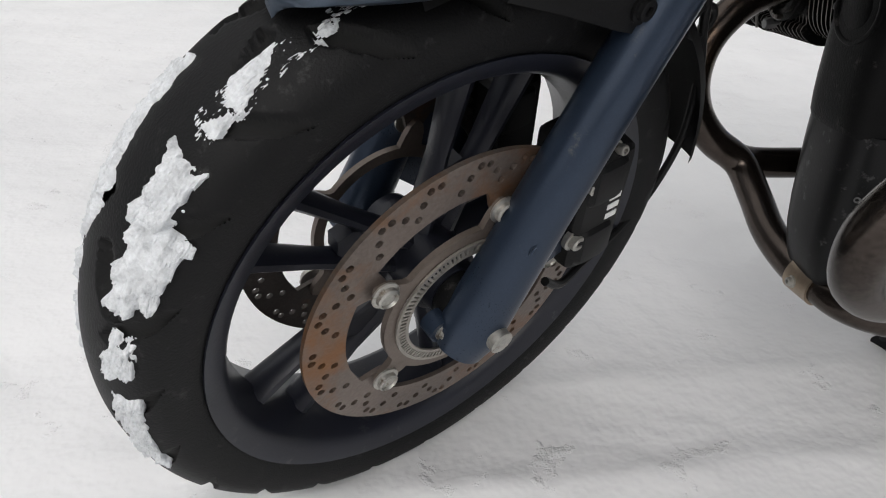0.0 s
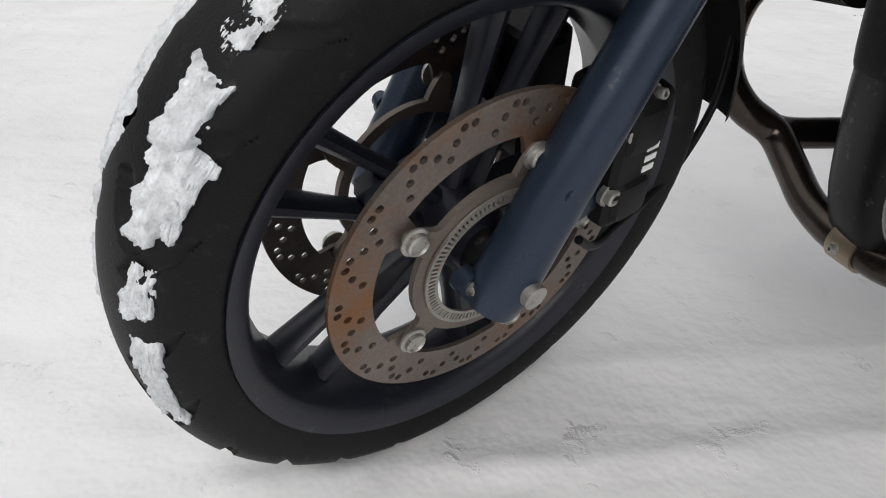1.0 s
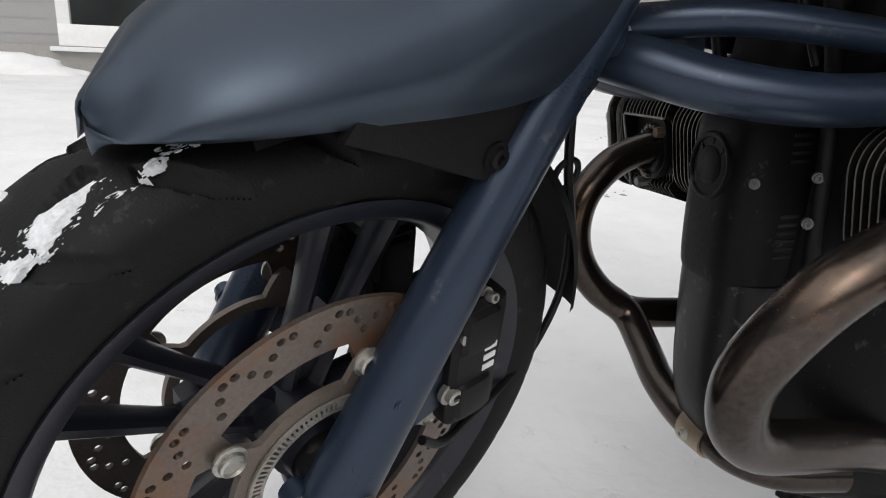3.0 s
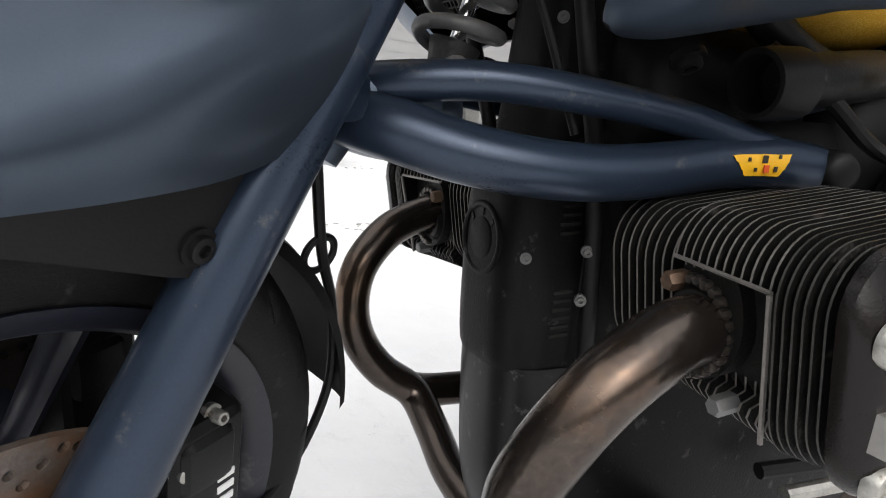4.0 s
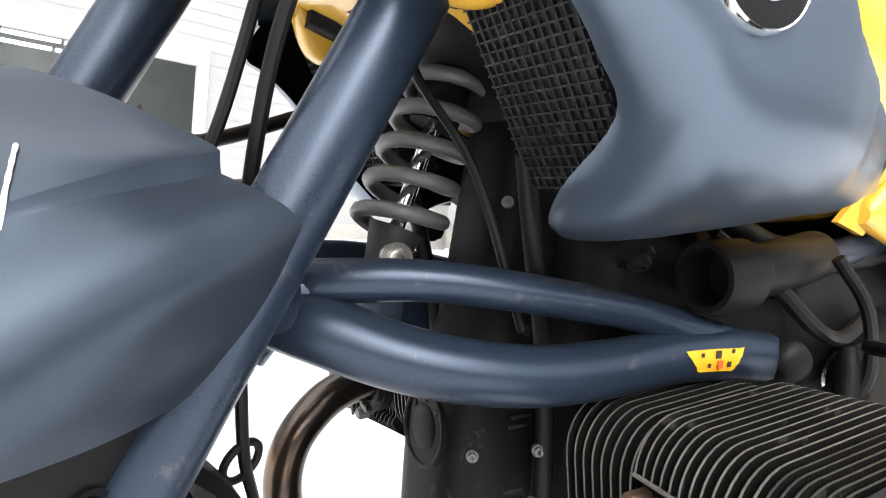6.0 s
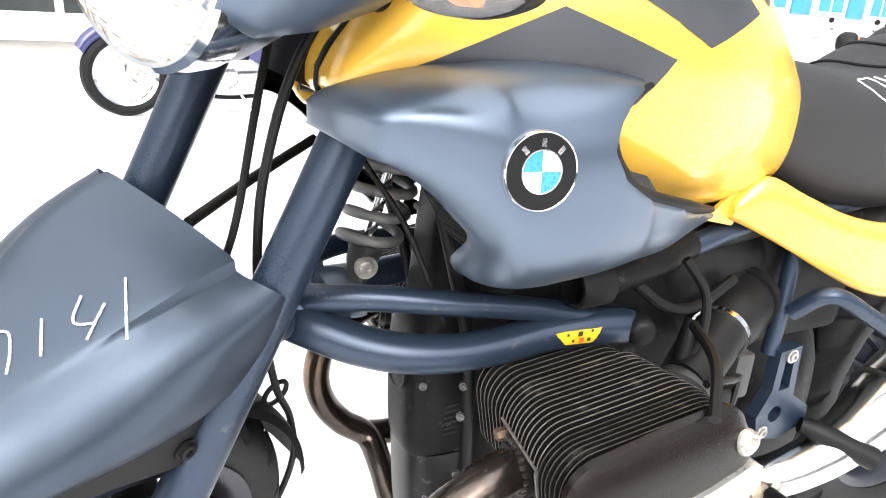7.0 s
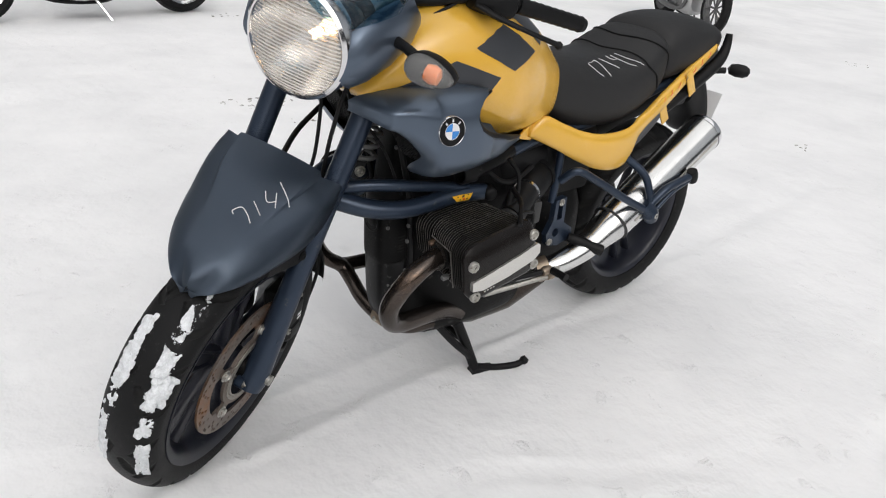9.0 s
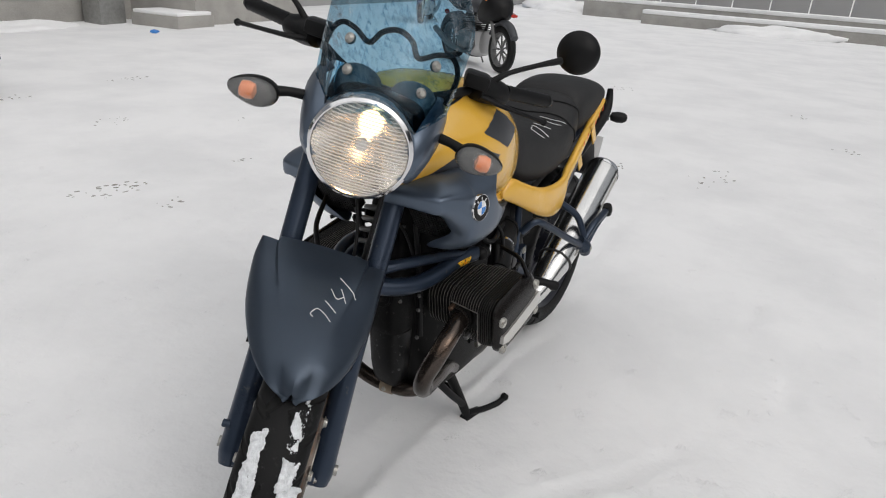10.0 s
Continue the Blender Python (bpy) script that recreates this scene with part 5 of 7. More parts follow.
part("brace", tube([(0.59, -0.085, 0.195), (0.64, -0.105, 0.13), (0.700, -0.118, 0.065)], 0.011, 12), "black", stand, "", B)
part("tread_arm", tube([(0.725, -0.128, 0.022), (0.78, -0.148, 0.010), (0.84, -0.172, 0.010), (0.868, -0.182, 0.022)], [0.011, 0.010, 0.010, 0.009], 12), "black", stand, "", B)
part("tread_tip", tube([(0.862, -0.180, 0.016), (0.876, -0.184, 0.030)], [0.011, 0.014, 0.010], 12, 2), "black", stand, "", B)


# ---- headlamp, cowl, screen ----
LAMP = Vector((0.125, 0.012, 1.000))
LA = along(LAMP, LAMP + Vector((-1, 0, -0.06)))
lamp = group_part("headlamp", "round chrome headlamp, switched on")
part("rim", lathe([(0.0945, 0.004), (0.0960, 0.010), (0.0990, 0.011), (0.1045, 0.006), (0.1065, -0.004), (0.1065, -0.026), (0.102, -0.032)], LA, 72), "chrome", lamp, "chrome lamp rim", S)
part("reflector", lathe([(0.006, -0.085), (0.02, -0.083), (0.05, -0.066), (0.077, -0.035), (0.095, 0.001)], LA, 64), "reflector", lamp, "mirrored reflector", S, 80)
part("shell", lathe([(0.105, -0.018), (0.104, -0.05), (0.092, -0.095), (0.06, -0.13), (0.0, -0.145)], LA, 56), "forkblue", lamp, "slate-blue lamp shell", S, 60)
bm = bmesh.new()
N = 74
pts = {}
for i in range(N + 1):
    for j in range(N + 1):
        u, v = -1 + 2 * i / N, -1 + 2 * j / N
        rr = math.hypot(u, v)
        if rr > 1.0:
            u, v, rr = u / rr, v / rr, 1.0
        bowl = 0.016 * (1 - rr * rr) ** 0.5 + 0.003
        rib = 0.0026 * (i % 2) * (1 if abs(v) < 0.93 else 0)
        pts[i, j] = bm.verts.new(LA @ Vector((v * 0.0955, u * 0.0955, bowl + rib)))
for i in range(N):
    for j in range(N):
        a, b_, c_, d_ = pts[i, j], pts[i + 1, j], pts[i + 1, j + 1], pts[i, j + 1]
        if len({tuple(round(t, 6) for t in q.co) for q in (a, b_, c_, d_)}) == 4:
            try:
                bm.faces.new((a, b_, c_, d_))
            except ValueError:
                pass
bmesh.ops.remove_doubles(bm, verts=bm.verts, dist=1e-5)
lens_ob = part("lens", bm, "lens", lamp, "clear ribbed lens", S, 25)
lens_ob.visible_shadow = False
bm = bmesh.new()
for k in range(-13, 14):
    v = k / 14.0
    top = math.sqrt(1 - v * v) * 0.97
    tube([LA @ Vector((0.0955 * top * w, 0.0955 * v, 0.0032 + 0.0175 * max(0.0, 1 - v * v - (top * w) ** 2) ** 0.5)) for w in (-1, -0.8, -0.5, 0, 0.5, 0.8, 1)], 0.0013, 6, 2, bm=bm)
ribs = part("lens_ribs", bm, "lens_rib", lamp, "upright ribs of the lens", S, 80)
ribs.visible_shadow = False
glow = bpy.data.materials.new("lit_filament")
glow.use_nodes = True
gp = glow.node_tree.nodes["Principled BSDF"]
gp.inputs["Base Color"].default_value = (1, 0.85, 0.6, 1)
gp.inputs["Emission Color"].default_value, gp.inputs["Emission Strength"].default_value = (1.0, 0.62, 0.30, 1), 10.0
M["glow"] = glow
part("bulb", lathe([(0, 0.0), (0.0075, -0.002), (0.009, -0.012), (0.009, -0.04), (0, -0.05)], LA @ Matrix.Translation((0, 0, -0.035)), 20), "glow", lamp, "glowing bulb", S)
part("bulb_shield", lathe([(0, 0.006), (0.012, 0.004), (0.013, -0.008)], LA @ Matrix.Translation((0, 0, -0.022)), 20), "chrome", lamp, "", S)
for sd in (-1, 1):
    part("side_screw", bolt(tuple(LAMP + Vector((0.02, sd * 0.105, -0.02))), (0, sd, 0), 0.007, 0.006), "steel", lamp, "", S)
    part("bracket", tube([LAMP + Vector((0.04, sd * 0.095, 0)), LAMP + Vector((0.10, sd * 0.105, -0.01)), LAMP + Vector((0.165, sd * 0.10, -0.03))], 0.012, 12), "black", lamp, "", S)

cowl = group_part("cowl", "slate-blue cowl behind the headlamp")
for sd in (-1, 1):
    secs = []
    for x, z0, z1, y in ((0.118, 0.965, 1.030, 0.112), (0.145, 0.950, 1.062, 0.126), (0.190, 0.956, 1.090, 0.138), (0.240, 0.972, 1.104, 0.148), (0.29, 0.992, 1.104, 0.150), (0.325, 1.020, 1.085, 0.142)):
        secs.append([Vector((x, 0.010 + sd * (y - 0.022 * abs(2 * t - 1) ** 2.5), z0 + (z1 - z0) * t)) for t in (k / 10 for k in range(11))] + [Vector((x, 0.010 + sd * (y - 0.012 - 0.022 * abs(2 * t - 1) ** 2), z0 + (z1 - z0) * t)) for t in (1 - k / 10 for k in range(11))])
    part("side", loft([[q for q in r] for r in secs]), "slate", cowl, "slate-blue cowl side", S, 60)
    ind = group_part("indicator", "clear front indicator with an orange bulb")
    c = Vector((0.188, 0.012 + sd * 0.234, 1.030))
    part("stalk", tube([(0.228, 0.012 + sd * 0.125, 1.040), (0.212, 0.012 + sd * 0.17, 1.040), (0.196, 0.012 + sd * 0.205, 1.034)], [0.011, 0.0095, 0.012], 14), "black", ind, "black rubber stalk", S)
    IM = Matrix.Translation(c) @ Matrix(((0, 0, 1, 0), (1, 0, 0, 0), (0, 1, 0, 0), (0, 0, 0, 1)))

    def oval(k, dz, n=28):
        return [IM @ Vector((0.048 * k * math.cos(a), 0.026 * k * math.sin(a) * (1 + 0.25 * sd * -math.cos(a)), dz)) for a in (2 * math.pi * i / n for i in range(n))]

    part("housing", loft([oval(1.03, -0.008), oval(1.06, 0.0), oval(1.0, 0.018), oval(0.78, 0.034), oval(0.35, 0.044)]), "black", ind, "black housing", S, 60)
    lz = bmesh.new()
    rings = []
    for kk, dz in ((1.0, -0.008), (1.0, -0.014), (0.93, -0.022), (0.8, -0.0275), (0.6, -0.031), (0.35, -0.033), (0.1, -0.034)):
        rings.append([q + Vector((-0.0013 * abs(math.sin(q.y * 760)), 0, 0)) for q in oval(kk, dz, 140)])
    loft(rings, lz, False)
    io = part("lens", lz, "lens_milk", ind, "clear ribbed lens", S, 25)
    io.visible_shadow = False
    part("reflector", loft([oval(0.97, -0.006), oval(0.9, -0.004), oval(0.6, -0.002)]), "reflector", ind, "", S, 60)
    part("bulb", lathe([(0, -0.018), (0.015, -0.013), (0.018, 0.0), (0.015, 0.013), (0, 0.018)], along(c + Vector((-0.012, sd * 0.008, 0)), c + Vector((-0.014, sd * 0.2, 0))), 20), "amber", ind, "orange bulb", S)

screen = group_part("fly_screen", "blue tinted clear fly screen with four bolts")
bm = bmesh.new()
NU, NV = 28, 26


def screen_at(u, v):
    """A place on the screen: u -1 to 1 across, v 0 to 1 up."""
    w = 0.150 * (1 - 0.10 * (1 - v) ** 2) * (1 - max(0, v - 0.55) ** 2 * 1.6)
    z = 1.040 + 0.30 * v - 0.055 * (1 - v) * (abs(u) ** 2.2) * -1 - 0.02 * abs(u) ** 3 * v
    if v < 0.25:
        z += 0.055 * (0.25 - v) / 0.25 * max(0, 0.55 - abs(u)) / 0.55
    return Vector((0.098 + 0.165 * v + 0.105 * u * u * (1 - 0.25 * v), 0.004 + w * u, z))


grid = [[bm.verts.new(screen_at(-1 + 2 * i / NU, j / NV)) for i in range(NU + 1)] for j in range(NV + 1)]
for j in range(NV):
    for i in range(NU):
        bm.faces.new((grid[j][i], grid[j][i + 1], grid[j + 1][i + 1], grid[j + 1][i]))
bmesh.ops.solidify(bm, geom=bm.faces[:], thickness=0.003)
so = part("pane", bm, "tint", screen, "blue tinted acrylic pane", S, 60)
for u, v in ((-0.60, 0.44), (0.60, 0.44), (-0.52, 0.27), (0.52, 0.27)):
    q = screen_at(u, v)
    part("screen_bolt", lathe([(0, 0.008), (0.005, 0.008), (0.0065, 0.006), (0.009, 0.003), (0.011, 0.0), (0.011, -0.006)], along(q, q + Vector((-1, u * 0.9, 0.35))), 20), "steel", screen, "chromed screen bolt", S)
wave = [(-0.92, 0.10), (-0.95, 0.30), (-0.80, 0.47), (-0.58, 0.50), (-0.34, 0.47), (-0.20, 0.56), (0.0, 0.60), (0.20, 0.56), (0.34, 0.47), (0.58, 0.50), (0.80, 0.47), (0.95, 0.30), (0.92, 0.10)]
part("edge_trim", tube([screen_at(u, v) + Vector((0.022, 0, 0)) for u, v in wave], 0.0055, 10), "black", screen, "black edging", S)
clock = group_part("instruments", "pair of round instruments behind the screen")
for sd in (-1, 1):
    q = Vector((0.245, sd * 0.058, 1.088))
    w = Vector((0.85, 0, 0.55)).normalized()
    part("housing", lathe([(0, -0.055), (0.03, -0.05), (0.045, -0.02), (0.047, 0.012), (0.043, 0.016), (0.041, 0.008), (0, 0.008)], along(q, q + w), 36), "alu", clock, "grey instrument housing", S)
    part("dial", lathe([(0, 0.0), (0.040, 0.0), (0.040, -0.002)], along(q + w * 0.009, q + w), 32), "ink", clock, "", S)
part("panel", box((0.05, 0.19, 0.05), (0.245, 0, 1.045), 0.015), "black", clock, "", S)
part("support", tube([(0.20, -0.085, 1.05), (0.19, -0.07, 1.09), (0.185, 0, 1.10), (0.19, 0.07, 1.09), (0.20, 0.085, 1.05)], 0.012, 12), "black", clock, "", S)

# ---- handlebar ----
bars = group_part("handlebar", "black handlebar with grips and levers")
part("bar", tube([(0.52, -0.285, 1.112), (0.45, -0.20, 1.112), (0.385, -0.12, 1.085), (0.365, -0.05, 1.065), (0.365, 0.05, 1.065), (0.385, 0.12, 1.085), (0.45, 0.20, 1.112), (0.52, 0.285, 1.112)], 0.011, 14), "black", bars, "", S)
for sd in (-1, 1):
    g0, g1 = Vector((0.505, sd * 0.265, 1.112)), Vector((0.612, sd * 0.388, 1.100))
    gd = (g1 - g0)
    rb = [0.0165 if k % 2 else 0.0178 for k in range(19)]
    part("grip", tube([g0 + gd * k / 18 for k in range(19)], rb, 18, 1), "black", bars, "ribbed black rubber grip", S)
    part("bar_end", tube([g1, g1 + gd.normalized() * 0.012], [0.018, 0.014], 18, 1), "black", bars, "", S)
    part("switch_housing", loft([[Vector((0.455, sd * 0.212, 1.113)) + gd.normalized() * t + Vector((0, 0, 1)) * r * math.sin(a) + gd.normalized().cross(Vector((0, 0, 1))) * r * 1.25 * math.cos(a) for a in (2 * math.pi * i / 20 for i in range(20))]
                                 for t, r in ((-0.045, 0.018), (-0.040, 0.027), (-0.01, 0.031), (0.03, 0.031), (0.055, 0.026), (0.062, 0.018))]), "black", bars, "black switch housing", S)
    part("reservoir", box((0.06, 0.06, 0.035), (0.425, sd * 0.185, 1.135), 0.012), "black", bars, "brake fluid reservoir", S)
    part("lever", tube([(0.415, sd * 0.205, 1.105), (0.418, sd * 0.25, 1.098), (0.445, sd * 0.315, 1.088), (0.487, sd * 0.375, 1.076)], [0.012, 0.009, 0.0075, 0.0085], 12, flat=(0.65, (0, 0, 1))), "black", bars, "black lever", S)
    part("lever_ball", lathe([(0, -0.008), (0.0075, -0.004), (0.009, 0.001), (0.0065, 0.007), (0, 0.009)], along((0.489, sd * 0.378, 1.075), (0.51, sd * 0.41, 1.07)), 14), "black", bars, "", S)
    mir = group_part("mirror", "round black mirror on a stalk")
    part("stalk", tube([(0.455, sd * 0.222, 1.135), (0.465, sd * 0.255, 1.165), (0.51, sd * 0.32, 1.195), (0.555, sd * 0.375, 1.215)], [0.009, 0.006, 0.006, 0.009], 12), "black", mir, "", S)
    mm = along((0.588, sd * 0.415, 1.240), (0.0, sd * 0.25, 1.19))
    part("housing", lathe([(0, 0.026), (0.022, 0.024), (0.042, 0.014), (0.0525, 0.0), (0.054, -0.006), (0.051, -0.008)], mm, 40), "black", mir, "black mirror housing", S)
    part("glass", lathe([(0, -0.006), (0.051, -0.006), (0.051, -0.003)], mm, 40), "chrome", mir, "mirror glass", S)

# ---- cables and hoses ----
cables = group_part("cables", "black brake hoses and control cables")
part("brake_hose", tube([S @ Vector(q) for q in ((0.085, -0.098, 0.298), (0.12, -0.092, 0.270), (0.175, -0.076, 0.264), (0.240, -0.062, 0.268), (0.288, -0.055, 0.300), (0.306, -0.055, 0.370), (0.288, -0.055, 0.454), (0.260, -0.055, 0.514), (0.240, -0.055, 0.574), (0.218, -0.055, 0.650), (0.205, -0.055, 0.735), (0.205, -0.055, 0.820), (0.230, -0.055, 0.917), (0.30, -0.06, 1.02))], 0.0046, 10), "black", cables, "black brake hose")
part("hose_loop", tube([S @ Vector((0.256 + 0.017 * math.cos(a), -0.055, 0.516 + 0.015 * math.sin(a))) for a in (2 * math.pi * k / 12 for k in range(12))], 0.0032, 8, 3, True), "black", cables, "wire hose guide")
part("clutch_cable", tube([S @ Vector((0.42, -0.17, 1.10)), S @ Vector((0.33, -0.10, 1.02)), S @ Vector((0.27, -0.04, 0.90)), (0.345, -0.045, 0.80), (0.385, -0.075, 0.73), (0.43, -0.088, 0.62)], 0.0034, 8), "black", cables, "")
part("throttle_cable", tube([S @ Vector((0.42, 0.17, 1.10)), S @ Vector((0.34, 0.08, 1.03)), S @ Vector((0.24, 0.0, 0.86)), S @ Vector((0.20, -0.03, 0.76)), S @ Vector((0.185, -0.03, 0.70))], 0.004, 8), "black", cables, "")
part("damper_strut", tube([S @ Vector((0.205, 0.045, 0.712)), (0.265, 0.095, 0.745), (0.352, 0.136, 0.782)], 0.0062, 12), "black", cables, "black strut")
for sd in (-1, 1):
    part("tank_duct", body([(0.32, sd * 0.09, 0.845, 0.875, 0.015), (0.35, sd * 0.095, 0.84, 0.88, 0.02), (0.38, sd * 0.095, 0.845, 0.875, 0.016)], 18, 2.6), "black", cables, "black air duct", B)
part("steering_head", tube([(0.288, 0, 0.868), (0.312, 0, 0.925)], 0.028, 20, 1), "black", cables, "", B)
for sd in (-1, 1):
    part("nose_lip", body([(0.312, sd * 0.098, 0.852, 0.885, 0.014), (0.330, sd * 0.112, 0.828, 0.905, 0.022), (0.355, sd * 0.122, 0.822, 0.925, 0.026), (0.385, sd * 0.126, 0.835, 0.94, 0.022)], 20, 2.6), "yellow", tank, "", B)
part("head_cover", body([(0.335, 0, 0.845, 0.905, 0.045), (0.36, 0, 0.835, 0.91, 0.07), (0.42, 0, 0.80, 0.90, 0.085), (0.47, 0, 0.77, 0.88, 0.085), (0.50, 0, 0.76, 0.86, 0.06)], 20, 3.5), "black", frame_g, "black steering head casting", B)


# ---- snow: one sheet from under the wheels to the horizon ----
def near_bump(x, y, cx, cy, r):
    return math.exp(-(((x - cx) ** 2 + (y - cy) ** 2) / (r * r)))


def track_dip(x, y):
    """Wheel ruts along the machine and a pair that cross behind it."""
    h = 0.0
    w = 0.012 * noise.noise(Vector((x * 1.3, 0, 7)))
    if x > -0.25:
        d = abs(y - w - 0.02)
        h += (-0.012 * math.exp(-(d / 0.055) ** 4) + 0.010 * math.exp(-((d - 0.085) / 0.02) ** 2)) * (0.6 + 0.9 * noise.noise(Vector((x * 5, 2, 2))))
    for c, s in ((3.1, 0.06), (3.6, 0.05), (-2.2, 0.05), (4.6, -0.04)):
        d = abs(y - c - s * x - 0.06 * noise.noise(Vector((x * 0.4, c, 1))))
        h += -0.012 * math.exp(-(d / 0.09) ** 4) + 0.007 * math.exp(-((d - 0.13) / 0.035) ** 2)
    d = abs(y + 0.42 + 0.55 * (x - 0.4) - 0.05 * noise.noise(Vector((x * 3, 4, 1))))
    h += (-0.007 * math.exp(-(d / 0.04) ** 4) + 0.004 * math.exp(-((d - 0.06) / 0.02) ** 2)) * math.exp(-((x - 0.8) / 0.5) ** 4) * (0.5 + 0.8 * noise.noise(Vector((x * 7, y * 7, 6))))
    d = abs(y + 0.071 + 0.125 * (x - 1.034) - 0.02 * noise.noise(Vector((x * 4, 1, 3))))
    if x > 0.8:
        h += (0.008 * math.exp(-(d / 0.016) ** 2) - 0.005 * math.exp(-((d - 0.035) / 0.02) ** 2)) * (0.6 + 0.8 * noise.noise(Vector((x * 9, 2, 6))))
    d = abs(y + 0.316 - 0.45 * (x - 0.599) - 0.03 * noise.noise(Vector((x * 4, 7, 3))))
    h += 0.007 * math.exp(-(d / 0.03) ** 2) * math.exp(-((x - 0.8) / 0.3) ** 4) * (0.5 + noise.noise(Vector((x * 12, y * 12, 6))))
    return h


PRINTS = [(0.62, 0.44, 20), (0.66, 0.74, 15), (0.95, 0.95, 30), (0.45, 1.15, -10), (1.25, 1.35, 25), (0.2, 1.7, 10), (-0.6, 0.9, 60), (-0.9, 0.4, 40), (1.5, -1.0, 5), (2.1, -0.8, 12), (2.7, -0.9, 0), (-0.35, 0.62, 75), (1.9, 1.1, 40), (2.6, 0.9, 35), (2.2, 2.0, 20), (-1.3, 1.4, 50), (-0.4, 1.9, 65), (0.9, 2.3, 30), (1.6, 2.9, 35)]


def print_dip(x, y):
    h = 0.0
    for cx, cy, ang in PRINTS:
        dx, dy = x - cx, y - cy
        if dx * dx + dy * dy < 0.09:
            a = radians(ang)
            u, v = dx * math.cos(a) + dy * math.sin(a), -dx * math.sin(a) + dy * math.cos(a)
            e = (u / 0.13) ** 2 + (v / 0.05) ** 2
            h += -0.011 * math.exp(-e ** 2) + 0.006 * math.exp(-((e - 1.5) / 0.5) ** 2) * (0.5 + noise.noise(Vector((x * 30, y * 30, 2))))
    return h


def snow_at(x, y):
    far = math.hypot(x - 0.4, y)
    h = 0.014 * noise.noise(Vector((x * 0.45, y * 0.45, 0))) + 0.008 * noise.noise(Vector((x * 1.9, y * 1.9, 3))) + 0.005 * noise.noise(Vector((x * 6, y * 6, 5))) if far < 40 else 0.0
    if far < 9:
        h += 0.0030 * noise.noise(Vector((x * 17, y * 17, 9))) + track_dip(x, y)
        scuff = (1 - abs(noise.noise(Vector((x * 2.1 + 0.6 * noise.noise(Vector((x, y, 2))), y * 2.6, 11))))) ** 9
        h += 0.013 * scuff * max(0.0, noise.noise(Vector((x * 0.8, y * 0.8, 21))) + 0.25)
    if far < 3:
        h += 0.0018 * noise.noise(Vector((x * 45, y * 45, 4))) + print_dip(x, y)
        heap = near_bump(x, y, -0.10, -0.06, 0.16) + 0.7 * near_bump(x, y, -0.20, -0.12, 0.10)
        h += heap * (0.016 + 0.010 * noise.noise(Vector((x * 22, y * 22, 8))))
        for sd in (-1, 1):
            h += 0.010 * near_bump(x, y, 0.722, 0.125 * sd, 0.05)
    calm = math.exp(-((x - 0.72) ** 2 + y * y) / 0.9)
    return h * (1 - 0.35 * calm) - 0.004


bm = bmesh.new()
radii = [0.0] + [0.022 * k for k in range(1, 70)]
while radii[-1] < 900:
    radii.append(radii[-1] * 1.028 + 0.002)
SECT = 300
rows = []
centre = bm.verts.new((0.4, 0, snow_at(0.4, 0)))
for r in radii[1:]:
    rows.append([bm.verts.new((0.4 + r * math.cos(a), r * math.sin(a), snow_at(0.4 + r * math.cos(a), r * math.sin(a)))) for a in (2 * math.pi * k / SECT for k in range(SECT))])
for k in range(SECT):
    bm.faces.new((centre, rows[0][k], rows[0][(k + 1) % SECT]))
for p, q in zip(rows, rows[1:]):
    for k in range(SECT):
        bm.faces.new((p[k], q[k], q[(k + 1) % SECT], p[(k + 1) % SECT]))


